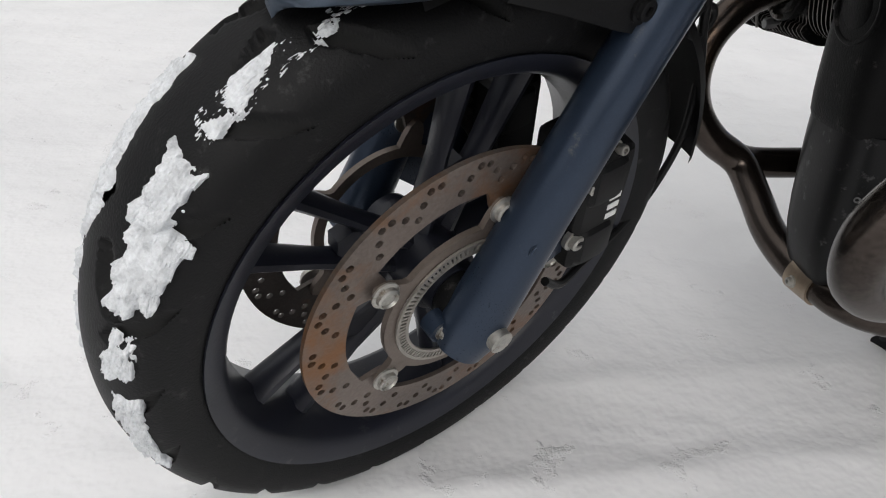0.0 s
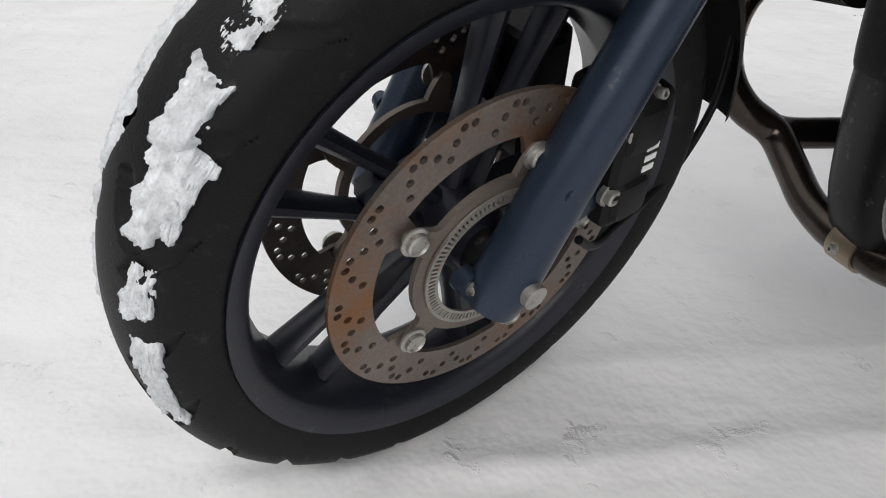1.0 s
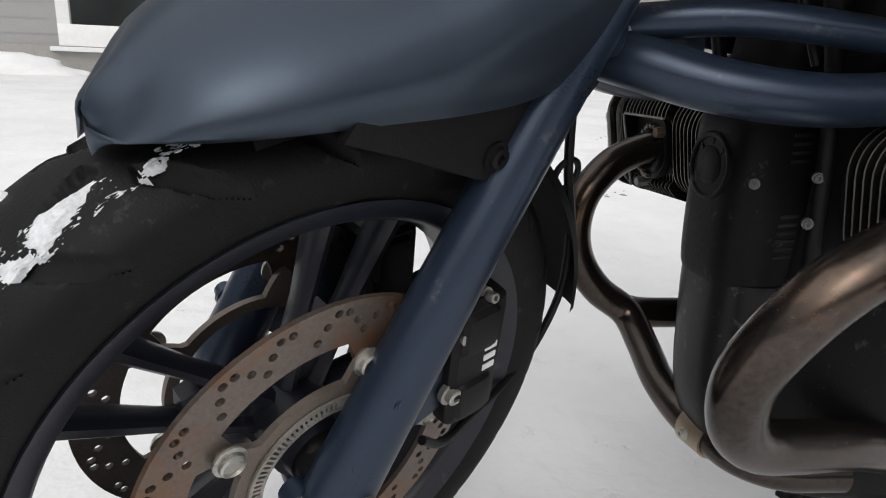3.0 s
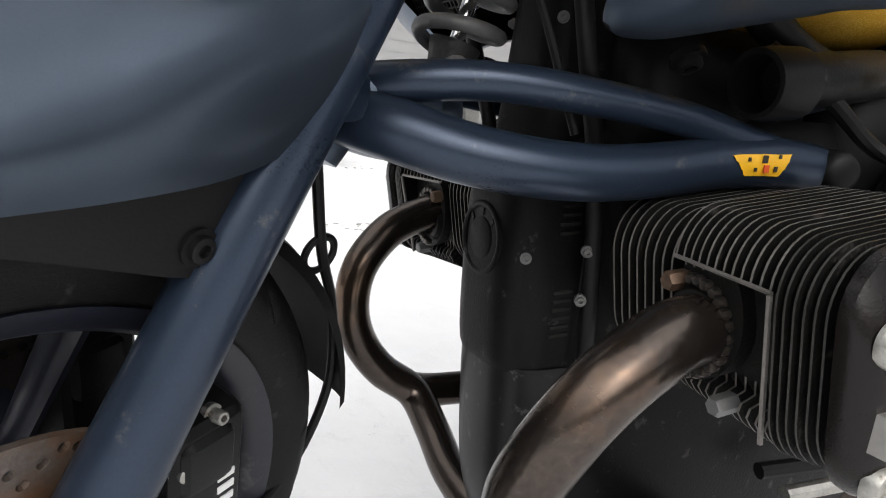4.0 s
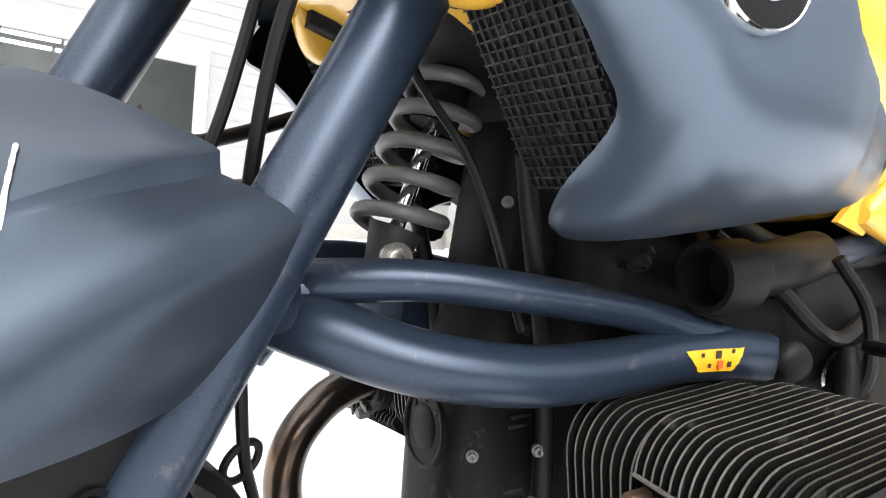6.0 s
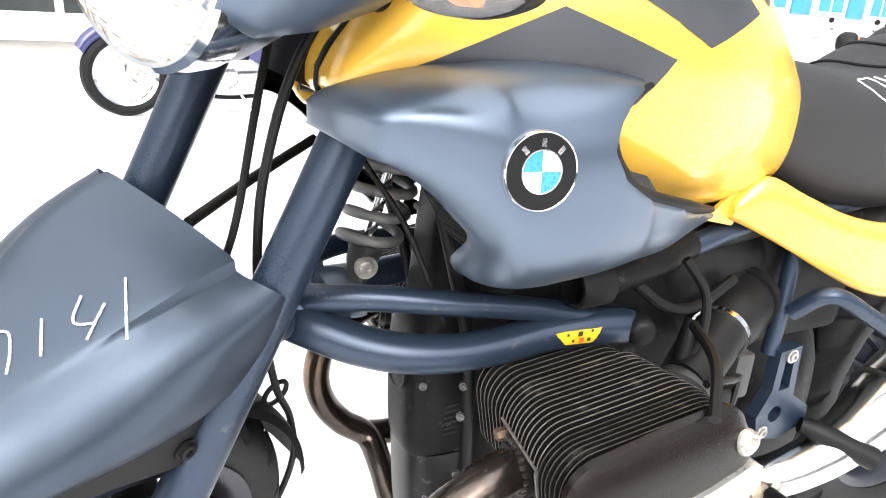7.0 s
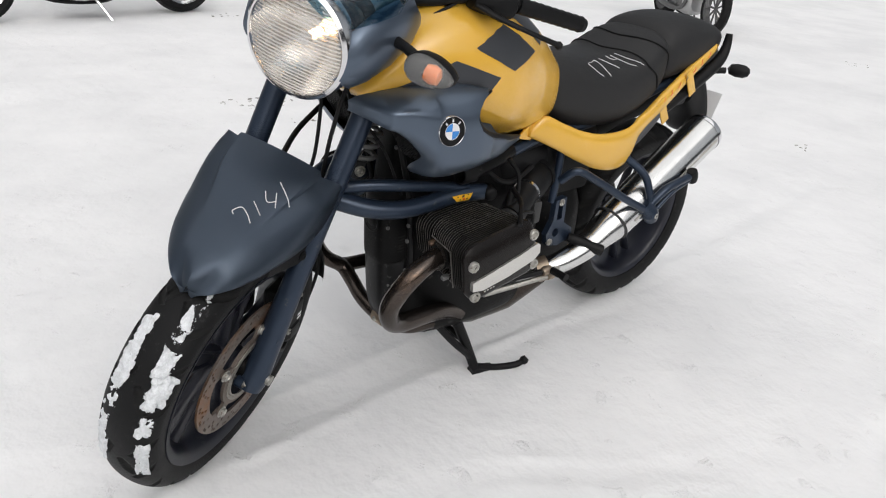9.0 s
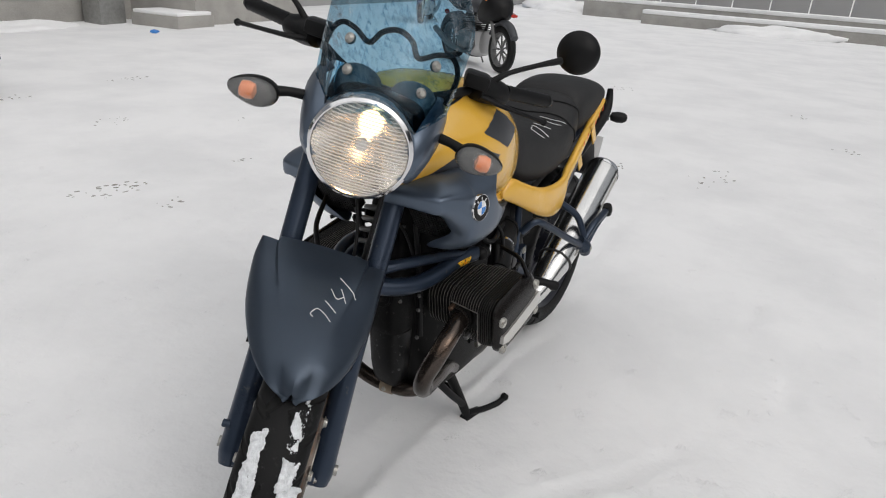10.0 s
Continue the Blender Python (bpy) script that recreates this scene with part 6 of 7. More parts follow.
def snow_material():
    m = bpy.data.materials.new("packed_snow")
    m.use_nodes = True
    n, l = m.node_tree.nodes, m.node_tree.links
    p = n["Principled BSDF"]
    co = n.new("ShaderNodeTexCoord")
    levels = []
    for sc, det in ((1.2, 6), (4, 5), (90, 3)):
        t = n.new("ShaderNodeTexNoise")
        t.inputs["Scale"].default_value, t.inputs["Detail"].default_value, t.inputs["Roughness"].default_value = sc, det, 0.6
        l.new(co.outputs["Object"], t.inputs["Vector"])
        levels.append(t)
    ramp = n.new("ShaderNodeValToRGB")
    ramp.color_ramp.elements[0].color, ramp.color_ramp.elements[1].color = (0.77, 0.772, 0.78, 1), (0.85, 0.85, 0.855, 1)
    ramp.color_ramp.elements[0].position, ramp.color_ramp.elements[1].position = 0.35, 0.6
    l.new(levels[0].outputs["Fac"], ramp.inputs[0])
    dirt, dr = n.new("ShaderNodeTexNoise"), n.new("ShaderNodeValToRGB")
    dirt.inputs["Scale"].default_value, dirt.inputs["Detail"].default_value, dirt.inputs["Roughness"].default_value = 2.3, 10, 0.72
    l.new(co.outputs["Object"], dirt.inputs["Vector"]), l.new(dirt.outputs["Fac"], dr.inputs[0])
    dr.color_ramp.elements[0].position, dr.color_ramp.elements[1].position = 0.69, 0.76
    mixc = n.new("ShaderNodeMix")
    mixc.data_type = "RGBA"
    l.new(dr.outputs[0], mixc.inputs[0]), l.new(ramp.outputs[0], mixc.inputs[6])
    mixc.inputs[7].default_value = (0.34, 0.33, 0.32, 1)
    l.new(mixc.outputs[2], p.inputs["Base Color"])
    p.inputs["Roughness"].default_value = 0.75
    p.inputs["Specular IOR Level"].default_value = 0.25
    b1, b2 = n.new("ShaderNodeBump"), n.new("ShaderNodeBump")
    b1.inputs["Strength"].default_value, b1.inputs["Distance"].default_value = 0.38, 0.05
    b2.inputs["Strength"].default_value, b2.inputs["Distance"].default_value = 0.10, 0.004
    l.new(levels[1].outputs["Fac"], b1.inputs["Height"]), l.new(levels[2].outputs["Fac"], b2.inputs["Height"])
    crumbs, cr, b3 = n.new("ShaderNodeTexNoise"), n.new("ShaderNodeValToRGB"), n.new("ShaderNodeBump")
    crumbs.inputs["Scale"].default_value, crumbs.inputs["Detail"].default_value, crumbs.inputs["Roughness"].default_value = 9, 7, 0.66
    cr.color_ramp.elements[0].position, cr.color_ramp.elements[1].position = 0.61, 0.72
    l.new(co.outputs["Object"], crumbs.inputs["Vector"]), l.new(crumbs.outputs["Fac"], cr.inputs[0])
    b3.inputs["Strength"].default_value, b3.inputs["Distance"].default_value = 0.45, 0.014
    l.new(cr.outputs[0], b3.inputs["Height"]), l.new(b1.outputs[0], b3.inputs["Normal"])
    l.new(b3.outputs[0], b2.inputs["Normal"]), l.new(b2.outputs[0], p.inputs["Normal"])
    return m


M["snow"] = snow_material()
part("ground", bm, "snow", None, "trampled packed snow with wheel ruts and footprints", None, 180, "ground", "structure")


# ---- snow frozen onto the front tyre ----
def tyre_snow(u0, u1, a0, a1, thick, seed, cut):
    """Lumps of icy snow on the tread between two shares of the width and two angles (degrees from the front, upwards)."""
    R, w, bead = 0.307, 0.128, 0.236
    m = Matrix.Translation(AXLE) @ WHEEL
    NA, NU_ = int((a1 - a0) / 0.4), 60
    h, pos = {}, {}
    for i in range(NA + 1):
        for j in range(NU_ + 1):
            ang, u = radians(180 - (a0 + (a1 - a0) * i / NA)), u0 + (u1 - u0) * j / NU_
            e = 1 - abs(2 * j / NU_ - 1)
            f = 1 - abs(2 * i / NA - 1)
            q = Vector((ang * 6 + seed, u * 2.4, seed))
            edge = max(abs(2 * j / NU_ - 1) ** 1.6, abs(2 * i / NA - 1) ** 2.0)
            mask = cut - edge + 0.5 * noise.fractal(q * 1.5, 0.75, 2.0, 6)
            sa = u * radians(118)
            s, c = math.sin(sa) * w / 2, math.cos(sa)
            r = R - (R - bead) * 0.52 * (1 - c) if c > 0 else R - (R - bead) * 0.52 + c * (R - bead) * 0.95
            lump = thick * (0.72 + 0.34 * noise.noise(q * 6)) + 0.0016 * noise.noise(q * 34) + 0.0014 * noise.noise(q * 95)
            hh = max(0.0, min(1.0, mask * 4)) * lump
            h[i, j] = mask
            nrm = Vector((math.cos(ang) * c, math.sin(ang) * c, math.sin(sa)))
            pos[i, j] = m @ (Vector((r * math.cos(ang), r * math.sin(ang), s)) + nrm * (hh - 0.0035))
    bm = bmesh.new()
    vs = {}
    for i in range(NA):
        for j in range(NU_):
            ks = ((i, j), (i + 1, j), (i + 1, j + 1), (i, j + 1))
            if max(h[k] for k in ks) > 0:
                for k in ks:
                    if k not in vs:
                        vs[k] = bm.verts.new(pos[k])
                bm.faces.new([vs[k] for k in ks])
    return bm


caked = empty("caked_snow", (0, 0, 0), "clumps of icy snow frozen onto the front tyre", "snow", kind="stuff")
for u0, u1, a0, a1, th, sdd, ct in ((0.14, 0.46, 33, 46, 0.010, 3.0, 0.80), (0.20, 0.62, 22, 37, 0.012, 5.0, 0.85), (0.10, 0.40, 45, 67, 0.004, 8.0, 0.68), (0.22, 0.55, 10, 20, 0.009, 12.0, 0.75), (0.28, 0.57, -14, 9, 0.008, 15.0, 0.75),
                                    (-0.42, -0.12, 16, 58, 0.008, 21.0, 0.85), (-0.45, -0.18, -14, 15, 0.008, 27.0, 0.8), (0.08, 0.34, 65, 82, 0.005, 31.0, 0.55)):
    part("snow_clump", tyre_snow(u0, u1, a0, a1, th, sdd, ct), "frost", caked, "", S, 80)

# ---- chalk digits on the mudguard ----
bpy.context.view_layer.update()
shell = [o for o in fender.children if o.name.startswith("shell")][0]
FT = tree_of(shell)
MARKS = [((-0.010, 0.008), (-0.004, 0.014), (0.010, 0.004), (0.003, -0.014), (-0.007, -0.028)), ((0.032, -0.006), (0.016, -0.033)), ((0.062, -0.010), (0.046, -0.026), (0.056, -0.040)), ((0.070, -0.030), (0.045, -0.046)), ((0.094, -0.021), (0.067, -0.064))]
chalk(FT, MARKS, fender, S)


# ---- surroundings ----


TILT_W = math.atan(0.11)
WALLM = Matrix.Translation((0, 10.3, 0)) @ Matrix.Rotation(TILT_W, 4, "Z")
building = tagged(new("building"), "grey sided commercial building with white-framed shop windows", "building")


def wall_with_holes(x0, x1, z0, z1, holes, thick=0.25):
    """An upright wall along local x, its openings cut through."""
    up = Matrix(((1, 0, 0, 0), (0, 0, -1, thick), (0, 1, 0, 0), (0, 0, 0, 1)))
    return plate([(x0, z0), (x1, z0), (x1, z1), (x0, z1)], [[(a, c), (b, c), (b, d), (a, d)] for a, b, c, d in holes], 0, thick, WALLM @ up)


OPEN = [(-7.6, -3.95, 0.12, 2.9), (-3.04, 2.57, 0.35, 2.97), (9.0, 10.6, 0.5, 2.8)]
part("wall", wall_with_holes(-14, 12, -0.3, 6.2, OPEN), "wall", building, "light grey siding wall")
for k in range(30):
    z, x = 0.1 + k * 0.2, -14.0
    for a, b, c, d in OPEN + [(12.0, 12.0, -1, 9)]:
        if c - 0.1 < z < d + 0.1:
            part("siding_joint", box((a - x, 0.010, 0.012), ((a + x) / 2, -0.003, z), 0, WALLM), "wall", building)
            x = b
part("roof", box((26.4, 6.5, 0.25), (-1, 3.1, 6.3), 0.02, WALLM), "wall", building)
part("back_wall", box((26.0, 0.1, 6.0), (-1, 2.4, 3.0), 0, WALLM), "conc", building)
for a, b, c, d in OPEN:
    n = max(1, round((b - a) / 1.35))
    win = new("window")
    win.parent = building
    fr = 0.16
    for q0, sz in (((a + fr / 2, 0, (c + d) / 2), (fr, 0.16, d - c)), ((b - fr / 2, 0, (c + d) / 2), (fr, 0.16, d - c)), (((a + b) / 2, 0, c + fr * 0.9), (b - a, 0.18, fr * 1.8)), (((a + b) / 2, 0, d - fr), (b - a, 0.18, fr * 2))):
        part("window_frame", box(sz, (q0[0], 0.02, q0[2]), 0.01, WALLM), "white", win, "white frame")
    for k in range(1, n):
        part("mullion", box((0.10, 0.14, d - c), (a + (b - a) * k / n, 0.03, (c + d) / 2), 0.01, WALLM), "white", win, "white mullion")
    for k in range(n):
        part("pane", box(((b - a) / n - 0.08, 0.012, d - c - 0.1), (a + (b - a) * (k + 0.5) / n, 0.08, (c + d) / 2), 0, WALLM), "glass", win, "dark glass pane")
    part("window_sill", box((b - a + 0.2, 0.22, 0.06), ((a + b) / 2, -0.06, c - 0.04), 0.01, WALLM), "white", win, "white sill")
part("plinth", box((26, 0.05, 0.5), (-1, -0.03, 0.1), 0.01, WALLM), "conc", building)

tube_glow = bpy.data.materials.new("lit_ceiling_tube")
tube_glow.use_nodes = True
tg = tube_glow.node_tree.nodes["Principled BSDF"]
tg.inputs["Emission Color"].default_value, tg.inputs["Emission Strength"].default_value = (1.0, 0.98, 0.92, 1), 2.5
M["tube_glow"] = tube_glow
for x in (-6.2, -4.6, -2.2, -0.9, 0.3, 1.1):
    for y in (0.9, 1.7):
        part("ceiling_lamp", box((0.75, 0.10, 0.05), (x, y, 2.75), 0.01, WALLM), "tube_glow", building, "lit ceiling lamp inside")
part("inner_floor", box((26.0, 2.2, 0.05), (-1, 1.3, 0.02), 0, WALLM), "conc", building)
part("inner_ceiling", box((26.0, 2.2, 0.05), (-1, 1.3, 3.1), 0, WALLM), "white", building)
dock = tagged(new("loading_dock"), "concrete loading dock with snow on its steps", "steps")
part("slab", box((3.2, 1.6, 0.55), (9.4, -0.85, 0.2), 0.02, WALLM), "conc", dock)
part("step", box((0.9, 1.1, 0.3), (7.6, -1.3, 0.05), 0.02, WALLM), "conc", dock)
part("snow_cover", box((3.1, 1.5, 0.09), (9.4, -0.85, 0.51), 0.035, WALLM, seg=3), "snow", dock, "snow on the dock")
part("snow_cover", box((0.85, 1.05, 0.07), (7.6, -1.3, 0.225), 0.03, WALLM, seg=3), "snow", dock)
barrier = tagged(new("waste_bin"), "grey plastic bin by the wall", "bin")
part("body", box((0.55, 0.45, 0.9), (6.9, -0.4, 0.42), 0.05, WALLM), "alu", barrier)
part("lid", box((0.6, 0.5, 0.08), (6.9, -0.4, 0.9), 0.03, WALLM), "black", barrier)

fence = tagged(new("panel_fence"), "grey metal panel fence behind the yard", "fence")
FM = Matrix.Translation((25.5, 0, 0)) @ Matrix.Rotation(radians(4), 4, "Z")
pane = box((0.05, 1.16, 2.5), (0, 0, 1.2), 0.01)
first = part("panel", pane, "wall", fence, "", FM @ Matrix.Translation((0, -19.2, 0)))
for k in range(1, 33):
    o = first.copy()
    scene.collection.objects.link(o)
    o.parent = fence
    o.matrix_basis = FM @ Matrix.Translation((0, 1.2 * k, 0)) @ FM.inverted()
part("top_rail", box((0.08, 40, 0.08), (0, 0, 2.45), 0.01, FM), "alu", fence)
for k, (x, y0, y1, z) in enumerate(((23.2, -9.0, 6.6, 0.55), (21.6, -9.0, 4.2, 0.35))):
    beam = tagged(new("barrier_beam"), "long grey beam capped with snow", "barrier", "barrier beams")
    part("beam", box((0.5, y1 - y0, z), (x, (y0 + y1) / 2, z / 2 - 0.05), 0.02, Matrix.Rotation(radians(2), 4, "Z")), "conc", beam)
    part("snow_cap", box((0.55, y1 - y0, 0.12), (x, (y0 + y1) / 2, z), 0.05, Matrix.Rotation(radians(2), 4, "Z"), seg=3), "snow", beam, "cap of snow")


def snow_heap(x, y, sx, sy, h, seed):
    bm = bmesh.new()
    bmesh.ops.create_icosphere(bm, subdivisions=4, radius=1)
    for v in bm.verts:
        k = 1 + 0.35 * noise.noise(v.co * 1.7 + Vector((seed, 0, 0))) + 0.12 * noise.noise(v.co * 5 + Vector((seed, 3, 0)))
        v.co = Vector((x + v.co.x * sx * k, y + v.co.y * sy * k, -0.1 + v.co.z * h * k))
    ob = part("snow_bank", bm, "snow", None, "uneven ploughed snow bank at the yard edge", None, 180, "snow bank", "", "snow banks")
    return ob


for i, (x, y, sx, sy, h) in enumerate(((20.6, -6.5, 0.8, 2.6, 0.5), (21.2, 1.0, 0.6, 1.8, 0.35), (24.3, 8.5, 1.0, 2.2, 0.5), (-7.5, 9.0, 1.6, 0.7, 0.4), (-3.6, 9.6, 1.2, 0.5, 0.3), (5.0, 10.4, 1.4, 0.5, 0.18), (24.0, 3.5, 0.8, 2.5, 0.35))):
    snow_heap(x, y, sx, sy, h, i * 7.3)


def parked_bike(label, m, paint, wb=1.6, R=0.32, cruiser=True, metal="chrome"):
    """Another parked machine, seen from afar: wheels, fork, tank, seat, engine, pipes and bars."""
    ob = tagged(new("parked_motorcycle"), label, "motorcycle", "parked motorcycles")

    def p(name, bm, mt, lb=""):
        return part(name, bm, mt, ob, lb, m)

    for cx, w in ((0.0, 0.11), (wb, 0.17)):
        c = Vector((cx, 0, R))
        wheel = new("wheel")
        wheel.parent = ob
        part("tyre", lathe([(R - 0.09, -w * 0.4), (R - 0.05, -w / 2), (R - 0.015, -w * 0.38), (R, 0), (R - 0.015, w * 0.38), (R - 0.05, w / 2), (R - 0.09, w * 0.4)], Matrix.Translation(c) @ WHEEL, 48, closed=True), "rubber", wheel, "", m)
        part("rim", lathe([(R - 0.085, -w * 0.42), (R - 0.085, w * 0.42), (R - 0.11, w * 0.3), (R - 0.11, -w * 0.3)], Matrix.Translation(c) @ WHEEL, 48, closed=True), metal, wheel, "", m)
        for k in range(9):
            a = 2 * math.pi * k / 9
            part("spoke", tube([c, c + Vector((math.cos(a), 0, math.sin(a))) * (R - 0.1)], 0.012, 6, 1), metal, wheel, "", m)
        part("disc", lathe([(0.09, 0.06), (0.13, 0.06), (0.13, 0.066), (0.09, 0.066)], Matrix.Translation(c) @ WHEEL, 36, closed=True), "steel", wheel, "", m)
    rake = 0.55 if cruiser else 0.42
    top = Vector((0.02 + 0.62 * rake, 0, R + 0.62))
    for sd in (-1, 1):
        p("fork_leg", tube([(0, sd * 0.1, R), top + Vector((0, sd * 0.1, 0))], 0.024, 12, 1), metal)
        p("bar", tube([top + Vector((0.02, 0, 0.08)), top + Vector((0.06, sd * 0.2, 0.16)), top + Vector((0.22, sd * 0.38, 0.16))], 0.014, 10), metal)
        p("grip", tube([top + Vector((0.18, sd * 0.34, 0.16)), top + Vector((0.30, sd * 0.42, 0.15))], 0.018, 10, 1), "black")
        p("mirror_head", lathe([(0, 0.015), (0.04, 0.01), (0.05, 0)], along(top + Vector((0.12, sd * 0.40, 0.32)), top + Vector((-1, sd * 0.40, 0.32))), 20), "black")
        p("indicator_lamp", lathe([(0, 0.03), (0.03, 0.02), (0.034, 0), (0, -0.02)], along(top + Vector((-0.08, sd * 0.17, 0.0)), top + Vector((-1, sd * 0.17, 0))), 16), "amber")
        p("pipe", tube([(0.62, sd * 0.10, 0.50), (0.52, sd * 0.16, 0.30), (0.70, sd * 0.18, 0.20), (1.2, sd * 0.19, 0.24), (wb + 0.25, sd * 0.2, 0.30 if cruiser else 0.42)], [0.022, 0.022, 0.024, 0.04, 0.045], 14), metal)
        p("side_cover", body([(0.98, sd * 0.10, 0.45, 0.70, 0.02), (1.05, sd * 0.11, 0.42, 0.72, 0.04), (1.22, sd * 0.10, 0.45, 0.70, 0.04), (1.30, sd * 0.09, 0.5, 0.66, 0.02)], 16, 3), paint)
        p("case_cover", lathe([(0, 0.03), (0.07, 0.025), (0.10, 0.0)], along((0.78, sd * 0.15, 0.32), (0.78, sd, 0.32)), 24), metal)
    p("headlamp", lathe([(0, 0.03), (0.05, 0.02), (0.085, 0), (0.08, -0.06), (0, -0.12)], along(top + Vector((-0.09, 0, -0.04)), top + Vector((-1, 0, -0.1))), 28), "reflector")
    p("front_mudguard", tube([Vector((math.cos(radians(a)) * (R + 0.03), 0, R + math.sin(radians(a)) * (R + 0.03))) for a in range(150, 20, -12)], 0.055, 12, flat=(0.35, (1, 0, 0.6))), paint)
    p("rear_mudguard", tube([Vector((wb + math.cos(radians(a)) * (R + 0.03), 0, R + math.sin(radians(a)) * (R + 0.03))) for a in range(140, -5, -12)], 0.075, 12, flat=(0.4, (0.6, 0, 1))), paint)
    p("fuel_tank", body([(0.45, 0, 0.72, 0.82, 0.07), (0.52, 0, 0.70, 0.90, 0.14), (0.70, 0, 0.70, 0.92, 0.16), (0.90, 0, 0.70, 0.85, 0.11), (0.98, 0, 0.70, 0.78, 0.07)], 24, 2.4), paint)
    zs = 0.0 if cruiser else 0.10
    p("seat", body([(0.95, 0, 0.66 + zs, 0.76 + zs, 0.10), (1.10, 0, 0.62 + zs, 0.74 + zs, 0.16), (1.30, 0, 0.66 + zs, 0.80 + zs, 0.15), (1.55, 0, 0.74 + zs, 0.86 + zs, 0.12), (1.66, 0, 0.80 + zs, 0.87 + zs, 0.08)], 20, 3), "seat")
    p("crankcase", body([(0.55, 0, 0.2, 0.42, 0.12), (0.62, 0, 0.17, 0.46, 0.16), (1.0, 0, 0.18, 0.48, 0.16), (1.1, 0, 0.22, 0.42, 0.12)], 20, 4), metal)
    for k, (cx, lean) in enumerate(((0.66, -0.35), (0.86, 0.35))):
        for j in range(8):
            z = 0.44 + j * 0.03
            p("cylinder_fin", box((0.17, 0.22, 0.010), (cx + lean * (z - 0.44), 0, z), 0.003), "fin" if j < 6 else metal)
    p("frame_tube", tube([top, (0.50, 0.0, 0.45), (0.52, 0, 0.18), (1.1, 0, 0.16), (1.2, 0, 0.5), (1.0, 0, 0.72), top], 0.02, 10), "black")
    p("swing_arm", tube([(1.08, -0.13, 0.34), (wb, -0.13, R)], 0.03, 10, 1), metal)
    p("side_stand", tube([(0.86, -0.12, 0.22), (0.95, -0.26, 0.01)], 0.012, 8, 1), metal)
    p("tail_lamp", lathe([(0, 0.02), (0.035, 0.01), (0.04, -0.02)], along((wb + 0.30, 0, 0.66), (wb + 1, 0, 0.66)), 16), "tail")
    if cruiser:
        for k in range(3):
            p("carrier_rail", tube([(wb + 0.02, -0.14, 0.88 + k * 0.035), (wb + 0.38, -0.12, 0.88 + k * 0.035), (wb + 0.38, 0.12, 0.88 + k * 0.035), (wb + 0.02, 0.14, 0.88 + k * 0.035)], 0.008, 8), "chrome")
    else:
        p("fairing", body([(-0.02, 0, 0.72, 0.86, 0.06), (0.06, 0, 0.66, 0.98, 0.16), (0.22, 0, 0.62, 1.05, 0.20), (0.42, 0, 0.60, 0.92, 0.18), (0.5, 0, 0.62, 0.82, 0.14)], 24, 2.6), "black")
        p("fairing_stripe", body([(0.0, -0.15, 0.72, 0.76, 0.05), (0.2, -0.18, 0.72, 0.78, 0.05), (0.4, -0.16, 0.70, 0.76, 0.04)], 12, 3), "red")
        p("belly", body([(0.42, 0, 0.2, 0.5, 0.12), (0.6, 0, 0.14, 0.5, 0.16), (0.95, 0, 0.16, 0.36, 0.13)], 20, 3), "silver")
    return ob


def at_wheels(f, r):
    """A pose that sets a machine's front wheel at f and its rear wheel towards r."""
    return Matrix.Translation((f[0], f[1], 0.0)) @ Matrix.Rotation(math.atan2(r[1] - f[1], r[0] - f[0]), 4, "Z")


parked_bike("navy and chrome cruiser parked by the building", at_wheels((0.33, 5.38), (2.25, 5.68)), "navy", 1.75, 0.33, True)
parked_bike("black and silver faired motorcycle parked in the yard", at_wheels((7.6, 3.15), (8.5, 4.5)), "decal", 1.45, 0.31, False, "spring")
parked_bike("dark naked motorcycle parked far across the yard", at_wheels((13.2, 8.0), (14.6, 8.6)), "navy", 1.5, 0.31, False, "silver")


def van(m):
    ob = tagged(new("van"), "white panel van parked beyond the yard", "van")
    secs = []
    for x, z0, z1, w in ((-2.3, 0.35, 0.75, 0.72), (-2.2, 0.3, 1.0, 0.82), (-1.5, 0.28, 1.12, 0.86), (-0.9, 0.28, 1.75, 0.84), (-0.5, 0.28, 1.92, 0.84), (2.1, 0.28, 1.95, 0.85), (2.25, 0.32, 1.85, 0.82)):
        secs.append([Vector((q.x, q.y, q.z)) for q in ring_at(x, 0, (z0 + z1) / 2, w, (z1 - z0) / 2, 24, 6)])
    part("body", loft(secs), "white", ob, "white painted body", m)
    for sd in (-1, 1):
        part("side_window", box((0.8, 0.02, 0.45), (-0.55, sd * 0.845, 1.45), 0.01), "ink", ob, "dark window", m)
        for x in (-1.45, 1.35):
            wheel = new("wheel")
            wheel.parent = ob
            part("tyre", lathe([(0.2, -0.09), (0.28, -0.1), (0.32, -0.06), (0.32, 0.06), (0.28, 0.1), (0.2, 0.09)], Matrix.Translation((x, sd * 0.78, 0.32)) @ WHEEL, 36, closed=True), "rubber", wheel, "", m)
            part("rim", lathe([(0, 0.0), (0.05, 0.06), (0.19, 0.08), (0.2, 0.0)], Matrix.Translation((x, sd * 0.78, 0.32)) @ WHEEL @ Matrix.Diagonal((1, 1, -sd, 1)), 28), "silver", wheel, "", m)
    part("windscreen", box((0.02, 1.4, 0.6), (-1.2, 0, 1.42), 0.01, Matrix.Translation((-1.2, 0, 1.42)) @ Matrix.Rotation(radians(42), 4, "Y") @ Matrix.Translation((1.2, 0, -1.42))), "ink", ob, "", m)
    return ob


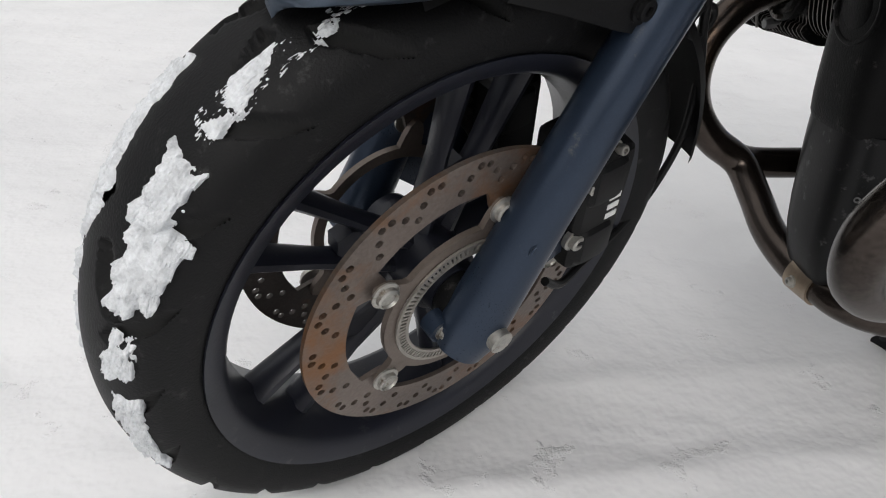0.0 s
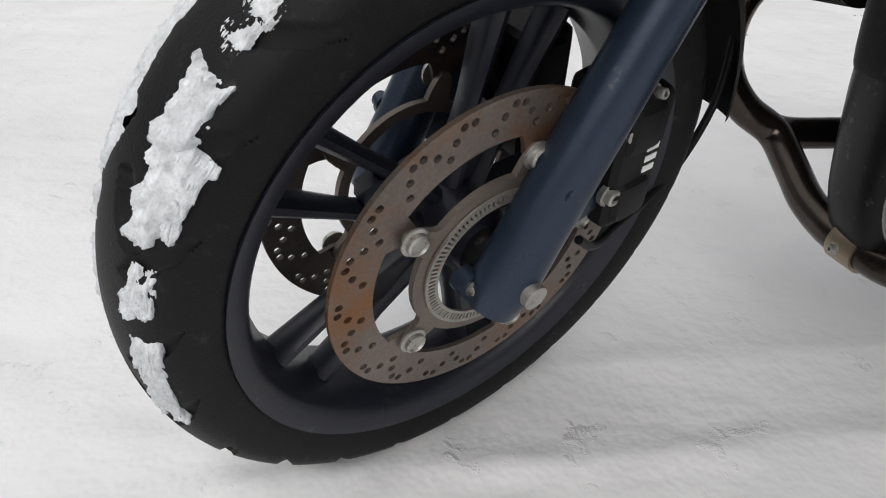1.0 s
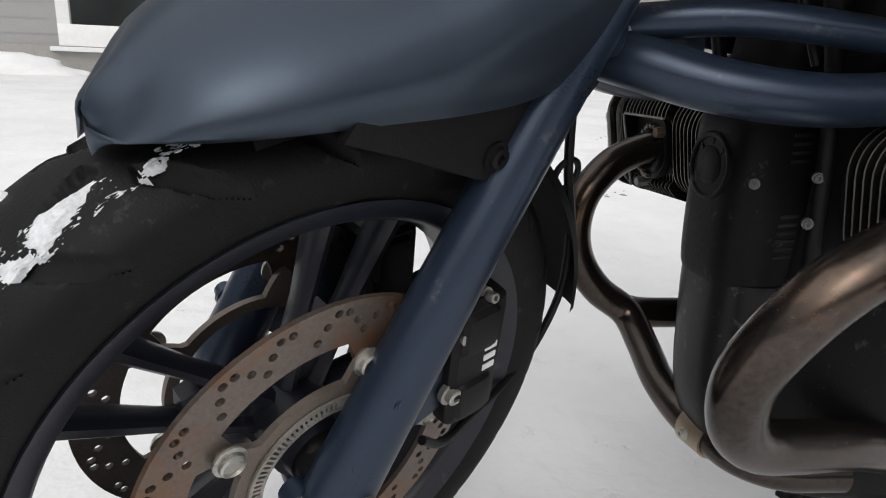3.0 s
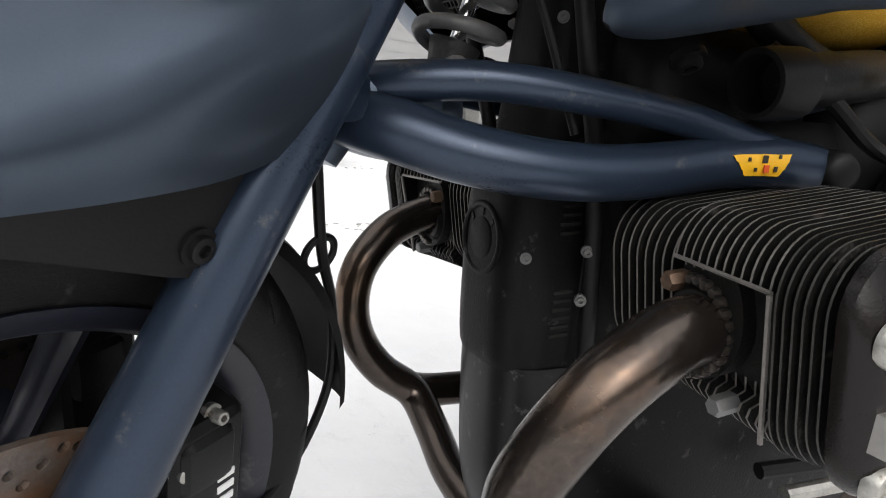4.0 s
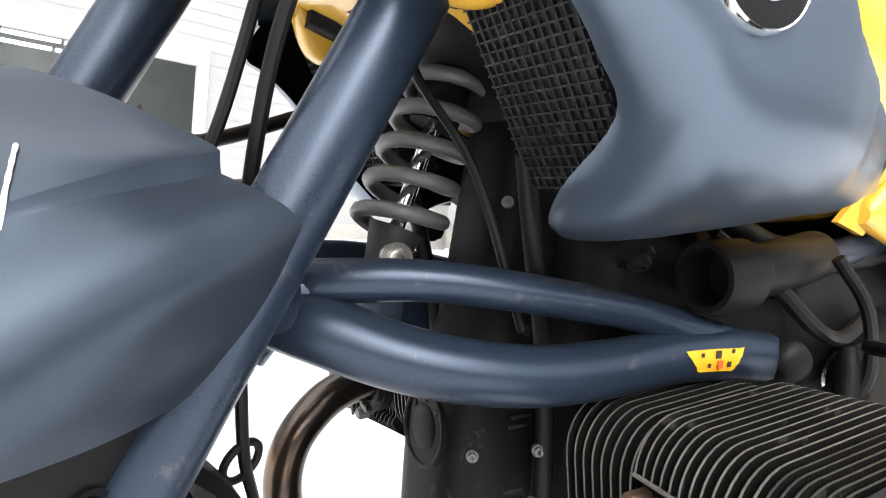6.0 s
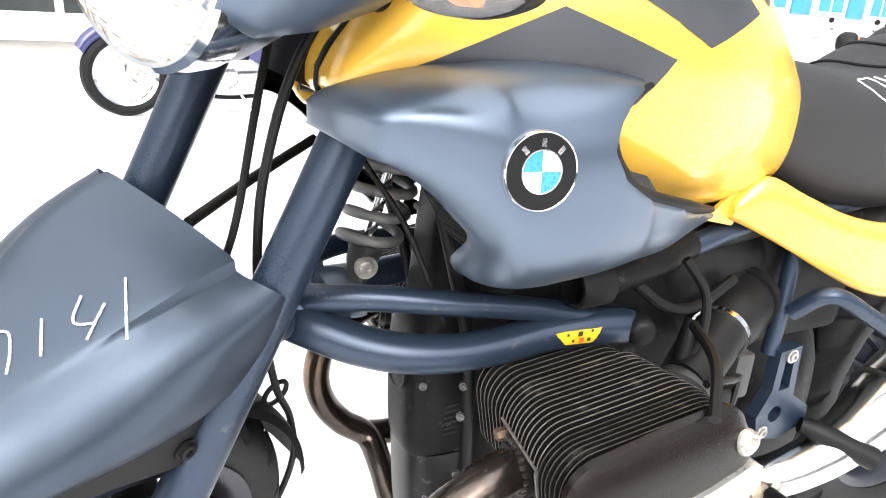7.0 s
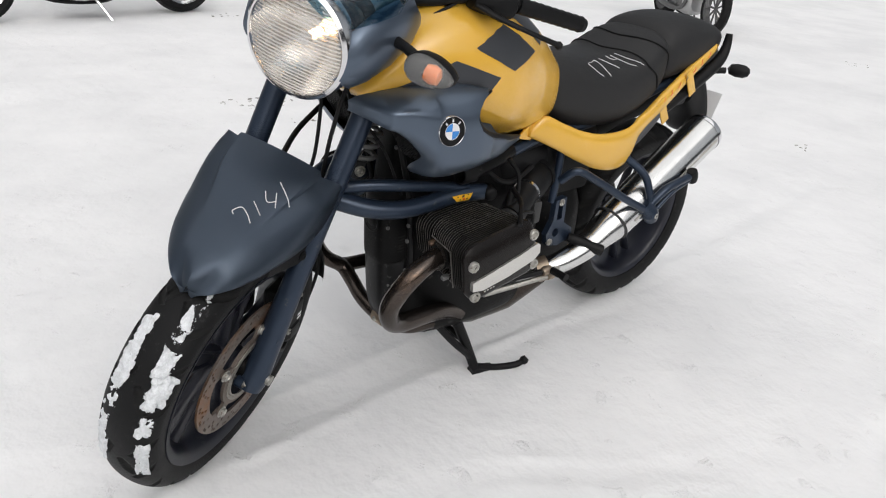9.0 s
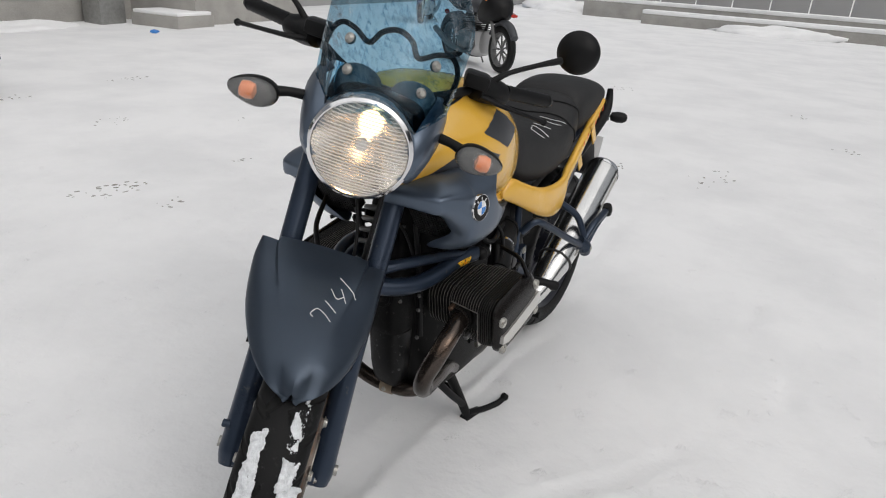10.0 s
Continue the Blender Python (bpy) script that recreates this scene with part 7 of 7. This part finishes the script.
annex = tagged(new("shop_building"), "pale grey low shop with blue panels and white windows", "building")
AX = WALLM @ Matrix.Translation((21.5, 0.6, 0))
part("wall", box((15.0, 0.3, 4.2), (0, 0.2, 2.0), 0.02, AX), "wall", annex, "pale grey wall")
part("roof", box((15.6, 5.0, 0.2), (0, 2.4, 4.2), 0.02, AX), "white", annex)
part("band", box((15.0, 0.06, 0.22), (0, 0.02, 1.02), 0.01, AX), "white", annex, "white band")
for k in range(5):
    x = -6.0 + 3.0 * k
    part("blue_panel", box((0.95, 0.05, 1.5), (x, 0.03, 2.25), 0.01, AX), "blue", annex, "bright blue panel")
    win = new("window")
    win.parent = annex
    part("window_frame", box((1.5, 0.07, 1.5), (x + 1.5, 0.03, 2.25), 0.01, AX), "white", win, "white frame")
    for d in (-0.36, 0.36):
        part("pane", box((0.58, 0.02, 1.25), (x + 1.5 + d, -0.012, 2.25), 0, AX), "blue", win, "blue tinted pane")
# two unseen sheets, added so that the paint reflects a dark horizon
dark_sheets = tagged(new("unseen_dark_wall"), "unseen dark grey sheet wall added to darken reflections", "wall", kind="structure")
part("sheet", box((44, 0.12, 2.4), (2, -8.5, 1.1), 0.01), "decal", dark_sheets)
part("sheet", box((0.12, 30, 2.4), (-14, 4, 1.1), 0.01), "decal", dark_sheets)


van(Matrix.Translation((21.5, 17.5, 0)) @ Matrix.Rotation(radians(10), 4, "Z"))


# ---- frozen dirt and twigs lying on the snow ----
rng = random.Random(11)
bm = bmesh.new()
for cx, cy, spread, count in ((3.66, 5.60, 0.16, 22), (2.41, 4.11, 0.12, 16), (1.32, 2.62, 0.13, 22), (1.49, 2.57, 0.10, 16), (2.39, 5.37, 0.12, 12), (2.32, 2.53, 0.05, 6), (1.46, 2.17, 0.10, 8), (7.88, 1.49, 0.15, 14), (6.05, -1.08, 0.12, 9),
                             (7.54, -0.60, 0.10, 7), (4.08, -0.19, 0.14, 9), (4.32, -0.31, 0.14, 9), (4.10, 0.39, 0.06, 6), (5.2, 4.3, 0.2, 12), (3.2, 3.4, 0.1, 7)):
    for k in range(count):
        a, r = rng.uniform(0, 2 * math.pi), spread * rng.random() ** 0.7
        x, y = cx + r * math.cos(a) * 1.5, cy + r * math.sin(a)
        size = rng.uniform(0.002, 0.009)
        lump = bmesh.ops.create_icosphere(bm, subdivisions=1, radius=1)["verts"]
        turn = rng.uniform(0, math.pi)
        for v in lump:
            q = Vector((v.co.x * size * 2.2, v.co.y * size, v.co.z * size * 0.45))
            v.co = Vector((x + q.x * math.cos(turn) - q.y * math.sin(turn), y + q.x * math.sin(turn) + q.y * math.cos(turn), snow_at(x, y) + 0.001 + q.z))
part("ground_debris", bm, "conc", None, "specks of dirt and bark lying on the snow", None, 60, "debris", "stuff")
wrapper = tagged(new("wrapper"), "small crumpled blue wrapper lying on the snow", "litter")
bm = bmesh.new()
bmesh.ops.create_icosphere(bm, subdivisions=3, radius=1)
for v in bm.verts:
    k = 1 + 0.45 * noise.noise(v.co * 2.3)
    v.co = Vector((6.58 + v.co.x * 0.075 * k, 8.92 + v.co.y * 0.05 * k, snow_at(6.58, 8.92) + 0.025 + v.co.z * 0.03 * k))
part("sheet", bm, "blue", wrapper, "bright blue plastic")
